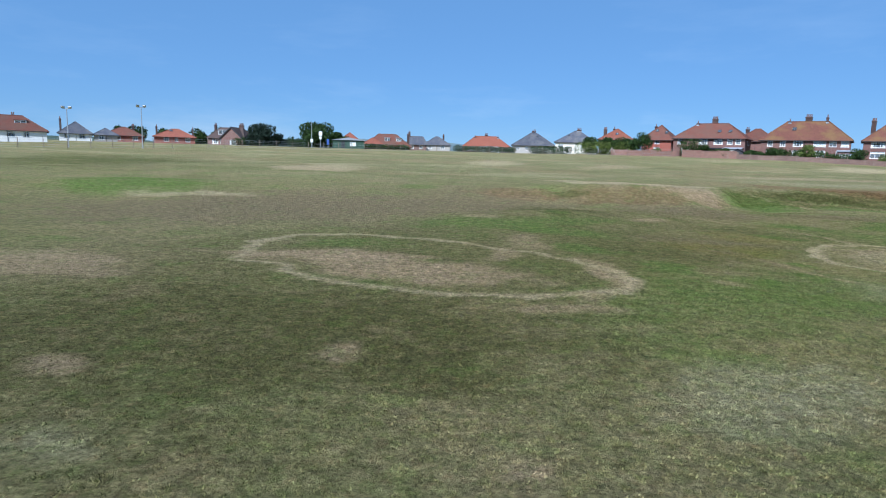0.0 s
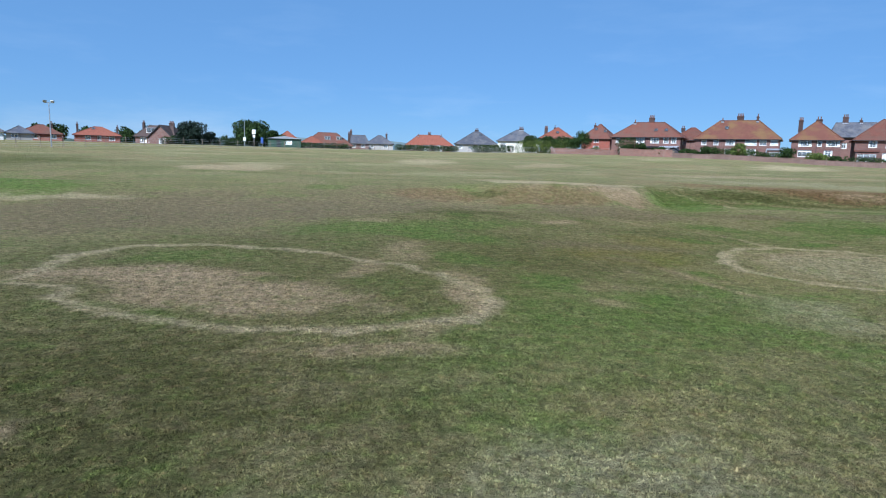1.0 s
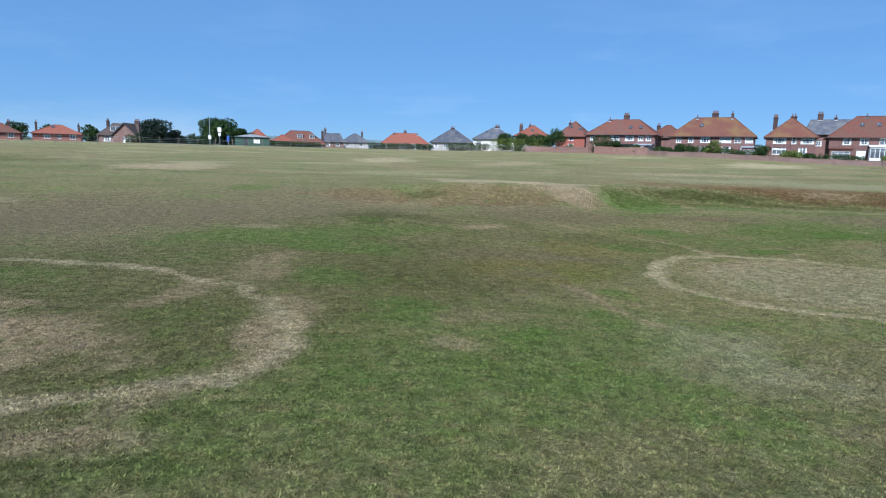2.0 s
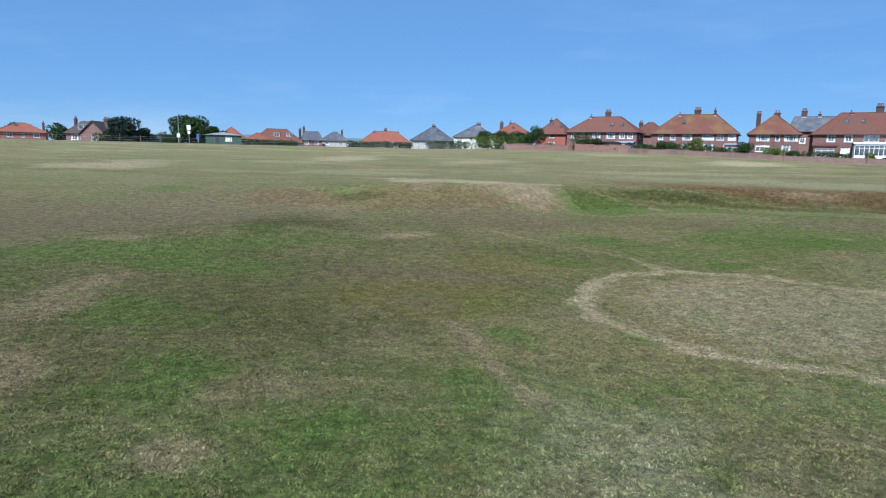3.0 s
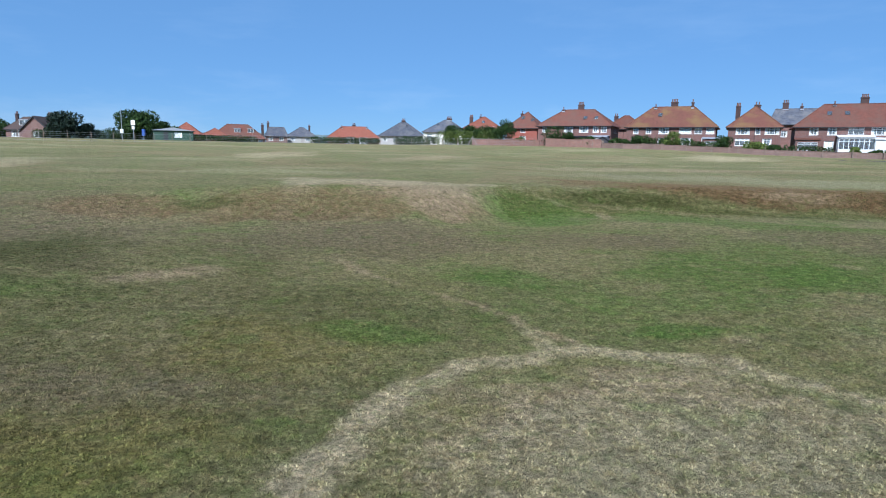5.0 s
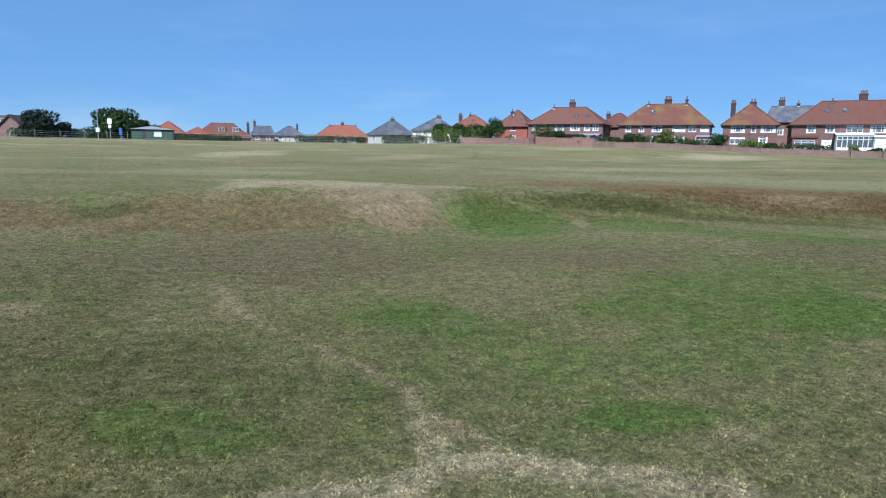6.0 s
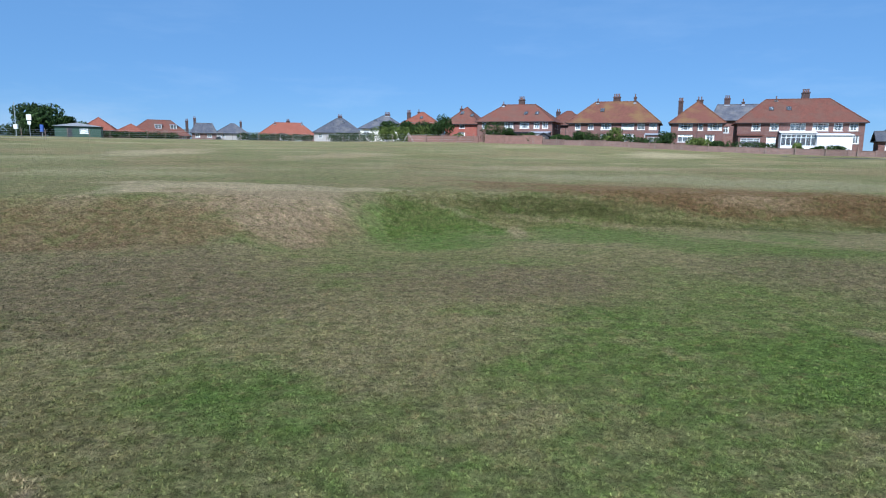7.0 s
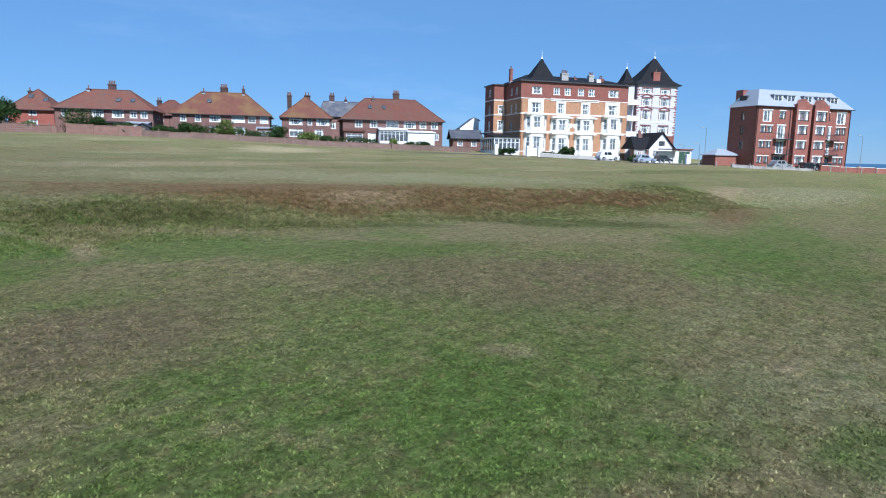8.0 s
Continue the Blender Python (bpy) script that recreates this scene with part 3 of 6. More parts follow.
mesh = bpy.data.meshes.new("ground")
mesh.from_pydata(np.c_[gx.ravel(), gy.ravel(), gz.ravel()].tolist(), [], np.c_[ii, ii + 1, ii + nx + 1, ii + nx].tolist())
mesh.polygons.foreach_set("use_smooth", [True] * len(mesh.polygons))
lay_tint(mesh, gx.ravel(), gy.ravel())
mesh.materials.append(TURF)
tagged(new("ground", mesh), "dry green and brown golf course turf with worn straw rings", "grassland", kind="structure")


def water_material():
    m, n, l, p = nodes_of("sea_water")
    where = n.new("ShaderNodeTexCoord").outputs["Object"]
    l.new(mixed(n, l, (0.02, 0.07, 0.14), (0.035, 0.10, 0.18), grain(n, l, where, 0.01)), p.inputs["Base Color"])
    p.inputs["Roughness"].default_value = 0.35
    bp = n.new("ShaderNodeBump")
    bp.inputs["Strength"].default_value, bp.inputs["Distance"].default_value = 0.5, 0.4
    l.new(grain(n, l, where, 0.3, 0.2, 0.8, 6), bp.inputs["Height"])
    l.new(bp.outputs[0], p.inputs["Normal"])
    return m


def flat_sheet(name, x0, x1, y0, y1, z, material, label, category):
    me = bpy.data.meshes.new(name)
    me.from_pydata([(x0, y0, z), (x1, y0, z), (x1, y1, z), (x0, y1, z)], [], [(0, 1, 2, 3)])
    me.materials.append(material)
    return tagged(new(name, me), label, category, kind="structure")


flat_sheet("water", 150, 4900, -4000, 4000, -8, water_material(), "calm deep blue sea reaching the horizon", "sea")


# ---- building helpers ----
def part(name, bm, material, parent, label=""):
    """Links a bmesh as one mesh object under a thing or a part."""
    me = bpy.data.meshes.new(name)
    bm.to_mesh(me)
    bm.free()
    me.materials.append(material)
    ob = new(name, me)
    ob.parent = parent
    if label:
        ob["label"] = label
    return ob


def shared(name, me, parent, m):
    """Another object on a mesh that exists already, under the same kind of parent."""
    ob = new(name, me)
    ob.parent = parent
    ob.matrix_local = m
    return ob


def thing(name, label, category, m, group=""):
    """An Empty at a thing's base, which parents its parts."""
    ob = new(name)
    ob.matrix_world = m
    ob.empty_display_size = 0.2
    return tagged(ob, label, category, group)


def box(bm, x0, x1, y0, y1, z0, z1, bevel=0.0):
    v = [bm.verts.new((x, y, z)) for z in (z0, z1) for y in (y0, y1) for x in (x0, x1)]
    fs = [bm.faces.new([v[i] for i in q]) for q in ((0, 2, 3, 1), (4, 5, 7, 6), (0, 1, 5, 4), (2, 6, 7, 3), (0, 4, 6, 2), (1, 3, 7, 5))]
    if bevel:
        es = list({e for f in fs for e in f.edges})
        bmesh.ops.bevel(bm, geom=es, offset=bevel, segments=1, affect="EDGES")
    return bm


def boxes(*rows, bevel=0.0):
    bm = bmesh.new()
    for r in rows:
        box(bm, *r, bevel=bevel)
    return bm


def poly(bm, *faces):
    for f in faces:
        bm.faces.new([bm.verts.new(p) for p in f])
    return bm


def prism(points, y0, y1):
    """An outline in x and z, drawn out from y0 to y1."""
    bm = bmesh.new()
    a, b = [bm.verts.new((x, y0, z)) for x, z in points], [bm.verts.new((x, y1, z)) for x, z in points]
    bm.faces.new(a)
    bm.faces.new(b[::-1])
    for i in range(len(a)):
        j = (i + 1) % len(a)
        bm.faces.new((a[j], a[i], b[i], b[j]))
    bmesh.ops.recalc_face_normals(bm, faces=bm.faces)
    return bm


def tube(bm, x, y, z0, z1, r0, r1, sides=10):
    rings = [[bm.verts.new((x + r * math.cos(2 * math.pi * k / sides), y + r * math.sin(2 * math.pi * k / sides), z)) for k in range(sides)] for r, z in ((r0, z0), (r1, z1))]
    for k in range(sides):
        bm.faces.new((rings[0][k], rings[0][(k + 1) % sides], rings[1][(k + 1) % sides], rings[1][k]))
    bm.faces.new(rings[0][::-1])
    bm.faces.new(rings[1])
    return bm


def rod(bm, a, b, r0, r1=None, sides=6):
    a, b = Vector(a), Vector(b)
    q = (b - a).to_track_quat("Z", "Y").to_matrix()
    r1 = r0 if r1 is None else r1
    rings = [[bm.verts.new(c + q @ Vector((r * math.cos(2 * math.pi * k / sides), r * math.sin(2 * math.pi * k / sides), 0))) for k in range(sides)] for c, r in ((a, r0), (b, r1))]
    for k in range(sides):
        bm.faces.new((rings[0][k], rings[0][(k + 1) % sides], rings[1][(k + 1) % sides], rings[1][k]))
    bm.faces.new(rings[0][::-1])
    bm.faces.new(rings[1])
    return bm


def pierced(m, w, z0, z1, holes, thick=0.28):
    """A wall w wide from z0 to z1 with openings cut through it (u0, u1, low, high), its outer face at y = 0 of m."""
    bm = bmesh.new()
    us = sorted({0.0, w, *(h[0] for h in holes), *(h[1] for h in holes)})
    zs = sorted({z0, z1, *(h[2] for h in holes), *(h[3] for h in holes)})

    def quad(*ps):
        bm.faces.new([bm.verts.new(m @ Vector(q)) for q in ps])
    for a, b in zip(us, us[1:]):
        for c, d in zip(zs, zs[1:]):
            if any(h[0] <= (a + b) / 2 <= h[1] and h[2] <= (c + d) / 2 <= h[3] for h in holes):
                continue
            quad((a, 0, c), (b, 0, c), (b, 0, d), (a, 0, d))
            quad((a, thick, c), (a, thick, d), (b, thick, d), (b, thick, c))
    for a, b, c, d in [(0, w, z0, z1), *holes]:
        quad((a, 0, c), (a, thick, c), (b, thick, c), (b, 0, c))
        quad((a, 0, d), (b, 0, d), (b, thick, d), (a, thick, d))
        quad((a, 0, c), (a, 0, d), (a, thick, d), (a, thick, c))
        quad((b, 0, c), (b, thick, c), (b, thick, d), (b, 0, d))
    bmesh.ops.remove_doubles(bm, verts=bm.verts, dist=0.0005)
    bmesh.ops.recalc_face_normals(bm, faces=bm.faces)
    return bm


def placed(bm, m):
    bmesh.ops.transform(bm, matrix=m, verts=bm.verts)
    return bm


def window(parent, m, hole, lights=2, transom=0.0, frame_material=None, blind=0.0, sill=True, depth=0.09, bar=0.07, lintel=None, curtain=True, name="window"):
    """A window in an opening: frame with mullions, glass, sill, and curtains or a blind behind the glass."""
    a, b, c, d = hole
    fm = frame_material or WHITE
    cuts = [0.0] + [(b - a) * k / lights for k in range(1, lights)] + [b - a]
    rises = [c] + ([d - (d - c) * transom] if transom else []) + [d]
    gaps = [(p + (bar if p == 0 else bar / 2), q - (bar if q == b - a else bar / 2), r + (bar if r == c else bar / 2), s - (bar if s == d else bar / 2)) for p, q in zip(cuts, cuts[1:]) for r, s in zip(rises, rises[1:])]
    win = part(name, pierced(m @ pose(a, depth, 0), b - a, c, d, gaps, 0.07), fm, parent)
    part("pane", placed(boxes((a + bar * 0.6, b - bar * 0.6, depth + 0.028, depth + 0.04, c + bar * 0.6, d - bar * 0.6)), m), GLASS, win).visible_shadow = False
    if sill:
        part("sill", placed(boxes((a - 0.08, b + 0.08, -0.06, depth, c - 0.09, c - 0.003)), m), fm, win)
    if lintel:
        part("lintel", placed(boxes((a - 0.12, b + 0.12, -0.012, 0.1, d + 0.004, d + 0.2)), m), lintel, win)
    if blind:
        part("blind", placed(boxes((a + bar, b - bar, depth + 0.1, depth + 0.115, d - (d - c) * blind, d - bar)), m), CURTAIN, win)
    elif curtain:
        e = (b - a) * 0.2
        for p, q in ((a + bar, a + e), (b - e, b - bar)):
            part("curtain", placed(boxes((p, q, depth + 0.1, depth + 0.14, c + bar, d - bar)), m), CURTAIN, win)
    return win


def hip_roof(w, d, z, rise, over=0.45, hip=1.0, thick=0.14):
    """A hipped roof over w by d, with its eaves at z; hip: how far the ridge ends stand in, in half depths (0: gables)."""
    bm = bmesh.new()
    a, b, c, e = -over, w + over, -over, d + over
    drop = rise * over / (d / 2)
    inset = (d / 2 + over) * hip
    low = z - drop
    ridge = [(a + inset, d / 2, z + rise), (b - inset, d / 2, z + rise)]
    if b - a < 2 * inset + 0.02:
        ridge = [((a + b) / 2 - 0.01, d / 2, z + rise), ((a + b) / 2 + 0.01, d / 2, z + rise)]
    r = [bm.verts.new(p) for p in ridge]
    q = [bm.verts.new(p) for p in ((a, c, low), (b, c, low), (b, e, low), (a, e, low))]
    u = [bm.verts.new((p.co.x, p.co.y, p.co.z - thick)) for p in q]
    for f in ((q[0], q[1], r[1], r[0]), (q[2], q[3], r[0], r[1]), u) + (((q[1], q[2], r[1]), (q[3], q[0], r[0])) if hip else ()):
        bm.faces.new(f)
    for k in range(4):
        j = (k + 1) % 4
        bm.faces.new((q[j], q[k], u[k], u[j]))
    bmesh.ops.recalc_face_normals(bm, faces=bm.faces)
    lines = [(ridge[0], ridge[1])] + [(ridge[0], q[k].co[:]) for k in (0, 3)] + [(ridge[1], q[k].co[:]) for k in (1, 2)]
    return bm, lines, low - thick


def chimney(parent, x, y, z0, z1, w=0.9, d=0.6, pots=2, material=None):
    bm = boxes((x - w / 2, x + w / 2, y - d / 2, y + d / 2, z0, z1 - 0.25), (x - w / 2 - 0.07, x + w / 2 + 0.07, y - d / 2 - 0.07, y + d / 2 + 0.07, z1 - 0.25, z1 - 0.08), (x - w / 2 - 0.02, x + w / 2 + 0.02, y - d / 2 - 0.02, y + d / 2 + 0.02, z1 - 0.08, z1))
    st = part("chimney", bm, material or BRICK_SOOT, parent)
    for k in range(pots):
        px = x + (k - (pots - 1) / 2) * (w / max(pots, 1)) * 0.9
        bm = bmesh.new()
        tube(bm, px, y, z1, z1 + 0.55, 0.13, 0.10)
        tube(bm, px, y, z1 + 0.5, z1 + 0.6, 0.135, 0.135)
        part("chimney_pot", bm, CLAY, st)
    part("flashing", boxes((x - w / 2 - 0.03, x + w / 2 + 0.03, y - d / 2 - 0.03, y + d / 2 + 0.03, z0 + 0.35, z0 + 0.6)), LEAD, st)
    return st


def house(label, x, y, z, turn, w, d, eave, rise, roof, wall, front, hip=1.0, chimneys=(), skylights=(), side=(), name="house", group="houses behind the golf course", gable=False, band=None, pots_between=0, door=None):
    """A house whose front faces -y of its own frame: x, y is its front left corner, turn its angle. front and side: rows of u0, u1, low, high, lights, blind."""
    h = thing(name, label, "house", pose(x, y, z, 0, 0, turn), group)
    one = Matrix.Identity(4)
    right = pose(w, 0, 0, 0, 0, 90)
    low = -1.2
    holes = [tuple(f[:4]) for f in front]
    part("front_wall", pierced(one, w, low, eave, holes), wall, h)
    part("side_wall", pierced(right @ pose(0.29, 0, 0), d - 0.58, low, eave, [tuple(s[:4]) for s in side]), wall, h)
    part("side_wall", boxes((0, 0.28, 0.29, d - 0.29, low, eave)), wall, h)
    part("back_wall", boxes((0, w, d - 0.28, d, low, eave)), wall, h)
    part("room_floor", boxes((0.3, w - 0.3, 0.3, d - 0.3, 0.0, 0.12), (0.3, w - 0.3, 0.3, d - 0.3, eave / 2 - 0.1, eave / 2 + 0.1), (0.3, w - 0.3, d / 2, d / 2 + 0.1, 0.2, eave - 0.1)), DARK_INSIDE, h)
    for f in front:
        window(h, one, f[:4], f[4], 0.28 if f[4] > 1 else 0, blind=f[5], lintel=None)
    for s in side:
        window(h, right @ pose(0.29, 0, 0), s[:4], s[4], 0, blind=s[5])
    if band:
        part("string_course", boxes((-0.02, w + 0.02, -0.035, -0.003, band, band + 0.08)), WHITE, h)
    bm, lines, soffit = hip_roof(w, d, eave, rise, hip=hip)
    rf = part("roof", bm, roof, h)
    for p, q in lines:
        part("ridge_tiles", rod(bmesh.new(), p, q, 0.11, sides=6), roof, rf)
    part("gutter", boxes((-0.5, w + 0.5, -0.57, -0.46, soffit, soffit + 0.11)), GUTTER, rf)
    part("soffit", boxes((-0.43, w + 0.43, -0.43, -0.005, soffit + 0.004, soffit + 0.03)), DARK, rf)
    part("downpipe", rod(bmesh.new(), (w / 2 + 0.1, -0.07, -0.2), (w / 2 + 0.1, -0.07, eave - 0.2), 0.045), GUTTER, h)
    for u, v, top, cw, pots in chimneys:
        run = min(1 - abs(v - d / 2) / (d / 2), u / (d / 2 * hip + 0.01), (w - u) / (d / 2 * hip + 0.01))
        chimney(h, u, v, eave + rise * run - 0.5 if 0.2 < u < w - 0.2 else -1.0, top - 0.35, cw, 0.6, pots)
    for u, up in skylights:
        yy, zz = d / 2 * up, eave + rise * up
        ang = math.degrees(math.atan2(rise, d / 2))
        sk = part("skylight", placed(boxes((-0.42, 0.42, -0.55, 0.55, 0.0, 0.09)), pose(u, yy, zz, ang)), DARK, rf)
        part("pane", placed(boxes((-0.34, 0.34, -0.47, 0.47, 0.093, 0.1)), pose(u, yy, zz, ang)), GLASS, sk)
    return h


# ---- the row of houses behind the garden wall ----
ROW = -33.7  # the row's angle
def up(u, w, lights=2, blind=0.0):
    return (u, u + w, 3.15, 4.5, lights, blind)


def down(u, w, lights=2, blind=0.0, low=0.9, high=2.3):
    return (u, u + w, low, high, lights, blind)


house("rustic brick semi-detached pair with plain red hipped roof", 56.9, 156.0, 5.8, ROW, 16.3, 9.4, 4.9, 3.5, TILE_RED, BRICK,
      [up(1.0, 1.0), up(6.0, 2.0, 3), up(9.4, 2.0, 3), up(12.4, 1.2), up(14.2, 1.2), down(2, 1.8), down(6.2, 1.8), down(9.5, 1.8), down(13, 2)],
      chimneys=[(8.4, 5.2, 9.9, 1.3, 4), (4.6, 4.2, 8.8, 0.6, 1)], skylights=[(10.2, 0.42), (12.6, 0.42)], side=[(3.2, 4.2, 3.2, 4.4, 1, 0), (5.5, 6.3, 3.2, 4.4, 1, 0)])
house("brick semi-detached pair with lichen-yellowed red hipped roof", 73.2, 145.1, 5.5, ROW, 17.6, 9.4, 4.9, 4.1, TILE_OCHRE, BRICK,
      [up(1.4, 1.1), up(4.0, 1.1), up(6.6, 2.0, 3), up(10.6, 2.4, 1, 0.9), up(13.6, 1.4, 2, 0.6), up(15.8, 1.5, 1, 0.9), down(1.2, 1.8), down(6.5, 2.2), down(11, 2), down(15, 1.5)],
      chimneys=[(8.9, 5.3, 10.4, 1.4, 4), (5.2, 4.3, 9.4, 0.6, 1), (12.6, 4.3, 10.2, 0.5, 1)], skylights=[(6.4, 0.55)], side=[(3.2, 4.2, 3.2, 4.4, 1, 0)])
house("detached brick house with lichen-spotted hipped roof", 89.8, 134.2, 5.4, ROW, 9.4, 9.0, 4.9, 3.9, TILE_OCHRE, BRICK,
      [up(1.4, 2.5, 3), up(4.9, 0.9, 1), up(6.6, 2.5, 3), down(1.4, 2.6, 3, 0.3), down(6.3, 1.6)], chimneys=[(1.5, 4.3, 9.4, 0.9, 3), (5.0, 5.0, 9.6, 1.2, 2)], side=[(3.2, 4.0, 3.2, 4.4, 1, 0), (5.5, 6.3, 0.9, 2.2, 1, 0)])
house("long brick house pair with red hipped roof and white conservatory", 99.6, 127.7, 5.3, ROW, 20.4, 9.8, 5.0, 4.2, TILE_RED, BRICK,
      [up(2.4, 1.5), up(5.4, 1.5), up(8.7, 2.5, 3, 0.5), up(12.3, 2.5, 3), up(15.6, 1.4), up(18.0, 1.4), down(5.0, 1.6, 2, 0.8, 0.2, 2.0), down(16.1, 1.8, 2, 0.8), down(18.6, 1.1)],
      chimneys=[(11.5, 5.2, 10.8, 1.3, 4), (6.6, 4.6, 9.5, 0.6, 1)], skylights=[(5.7, 0.55), (8.6, 0.55)], side=[(4.0, 4.9, 3.2, 4.4, 1, 0)])
house("small bright red brick house with red hipped roof", 51.9, 165.4, 6.0, ROW, 7.6, 8.5, 4.5, 3.7, TILE_RED, BRICK_RED,
      [up(3.4, 1.3), down(3.2, 1.6)], chimneys=[(2.4, 4.2, 8.2, 0.6, 1)], skylights=[(3.2, 0.6), (5.8, 0.45)], side=[(3.2, 4.2, 3.2, 4.4, 1, 0)])



# ---- bungalows and houses further off ----
def gz_at(x, y):
    return float(ground(x, y))


def low_win(u, w, lights=2, blind=0.0, z0=0.8, z1=2.0):
    return (u, u + w, z0, z1, lights, blind)


def bay_box(h, u0, u1, z1, out=0.7):
    """A white-painted square bay window on a house's front."""
    m = pose(u0, -out, 0)
    w = u1 - u0
    bay = part("bay_window", pierced(m, w, -0.8, z1, [(0.2, w - 0.2, 0.9, z1 - 0.3)], 0.12), WHITE, h, "white painted bay window")
    part("bay_side", boxes((u0, u0 + 0.12, -out + 0.13, -0.01, -0.8, z1), (u1 - 0.12, u1, -out + 0.13, -0.01, -0.8, z1)), WHITE, bay)
    part("bay_roof", boxes((u0 - 0.15, u1 + 0.15, -out - 0.15, -0.01, z1 + 0.003, z1 + 0.14), bevel=0.03), LEAD, bay)
    f = boxes((0.2, 0.27, 0.03, 0.08, 0.9, z1 - 0.3), (w - 0.27, w - 0.2, 0.03, 0.08, 0.9, z1 - 0.3), (0.27, w - 0.27, 0.03, 0.08, z1 - 0.38, z1 - 0.3), (0.27, w - 0.27, 0.03, 0.08, 0.9, 0.97))
    for k in (1, 2):
        box(f, w * k / 3 - 0.03, w * k / 3 + 0.03, 0.03, 0.08, 0.97, z1 - 0.38)
    part("bay_frame", placed(f, m), WHITE, bay)
    part("pane", placed(boxes((0.25, w - 0.25, 0.05, 0.06, 0.95, z1 - 0.35)), m), GLASS, bay)
    return bay


def dormer(h, u, v, z, w=1.8, hgt=1.2, run=2.2, cheek=None, roofing=None):
    """A flat-topped dormer on the front slope."""
    d = part("dormer", boxes((u - w / 2, u + w / 2, v + 0.08, v + run, z, z + hgt)), cheek or WHITE, h)
    part("dormer_roof", boxes((u - w / 2 - 0.15, u + w / 2 + 0.15, v - 0.12, v + run, z + hgt + 0.003, z + hgt + 0.12)), roofing or LEAD, d)
    f = boxes((u - w / 2, u - w / 2 + 0.1, v, v + 0.077, z, z + hgt), (u + w / 2 - 0.1, u + w / 2, v, v + 0.077, z, z + hgt), (u - 0.05, u + 0.05, v, v + 0.077, z + 0.1, z + hgt - 0.1), (u - w / 2 + 0.1, u + w / 2 - 0.1, v, v + 0.077, z + hgt - 0.1, z + hgt), (u - w / 2 + 0.1, u + w / 2 - 0.1, v, v + 0.077, z, z + 0.1))
    part("dormer_frame", f, WHITE, d)
    part("pane", boxes((u - w / 2 + 0.1, u + w / 2 - 0.1, v + 0.035, v + 0.05, z + 0.1, z + hgt - 0.1)), GLASS, d)
    # dark sheet behind the pane, in place of an unlit room
    part("dormer_blind", boxes((u - w / 2 + 0.1, u + w / 2 - 0.1, v + 0.06, v + 0.075, z + 0.1, z + hgt - 0.1)), DARK_INSIDE, d)
    return d


FAR = "bungalows and houses beyond the fence"
h = house("red-roofed bungalow with two white bay windows", 6.4, 231.6, 6.5, 0, 17.4, 9.5, 2.5, 3.7, TILE_ORANGE, BRICK, [low_win(1.5, 1.8), low_win(14.5, 1.8)], chimneys=[(8.8, 5.2, 7.2, 1.1, 3), (4.6, 4.0, 6.2, 0.6, 1), (13.2, 4.0, 6.3, 0.6, 1)], group=FAR, name="bungalow")
bay_box(h, 6.3, 8.9, 2.2)
bay_box(h, 10.6, 13.3, 2.2)
house("pale-walled bungalow with grey slate hipped roof", 23.2, 216.9, 6.8, -8, 14.4, 12.5, 2.7, 4.3, SLATE, RENDER_GREY, [low_win(1.2, 1.2), low_win(4.4, 2, 3, 0.4), low_win(8, 0.9), low_win(10.2, 0.9), low_win(12.4, 1.2)], chimneys=[(7.2, 6.8, 8.0, 1.3, 3)], skylights=[(8.5, 0.7)], group=FAR, name="bungalow")
house("cream bungalow with slate roof behind tall hedge", 35.8, 203.8, 6.9, -14, 13, 11.5, 3.6, 3.6, SLATE, CREAM, [low_win(1.0, 1.6, 2, 0.3, 1.3, 2.7), low_win(8, 1.8, 2, 0, 1.3, 2.7)], chimneys=[(7.2, 5.5, 8.0, 1.5, 4)], skylights=[(4.0, 0.6)], group=FAR, name="bungalow")
house("red brick house with patched orange hipped roof", 43.6, 177.4, 6.4, -20, 9.0, 8.6, 4.3, 2.9, TILE_ORANGE, BRICK, [up(1.2, 1.4), up(6.2, 1.4), down(1, 1.6)], chimneys=[(1.2, 3.4, 7.4, 0.9, 3), (3.6, 4.2, 7.6, 0.6, 1)], skylights=[(4.6, 0.5)], side=[(3, 4, 3.0, 4.1, 1, 0.8)], group=FAR)
h = house("red bungalow with two dormers in a broad hipped roof", -28.2, 215.2, 5.7, 9, 16.2, 10, 2.1, 4.1, TILE_RED, BRICK, [low_win(1.0, 1.6), low_win(4, 1.2, 2, 0, 0.7, 1.7), low_win(6.6, 1.2, 2, 0.5, 0.7, 1.7), low_win(9.6, 1.4, 2, 0, 0.7, 1.7), low_win(12.0, 1.4, 2, 0.6, 0.7, 1.7), low_win(14.2, 1.2, 2, 0, 0.7, 1.7)], chimneys=[(15.6, 5.0, 6.6, 0.8, 2)], group=FAR, name="bungalow")
dormer(h, 8.0, 1.9, 3.6)
dormer(h, 12.0, 1.9, 3.6)
h = house("slate-roofed cottage with white bargeboards", -14.6, 236.5, 6.6, 6, 7.2, 8, 2.6, 2.9, SLATE, BRICK, [low_win(1.0, 1.4), low_win(4.5, 1.4)], chimneys=[(0.8, 4, 7.3, 0.8, 2)], hip=0.35, group=FAR, name="cottage")
house("dark slate bungalow with low hedge in front", -8.6, 246.5, 6.9, 3, 10.2, 9, 2.6, 3.1, SLATE, RENDER_GREY, [low_win(1.5, 1.4), low_win(6.5, 1.6)], chimneys=[(7.8, 5, 6.6, 0.7, 2)], group=FAR, name="bungalow")
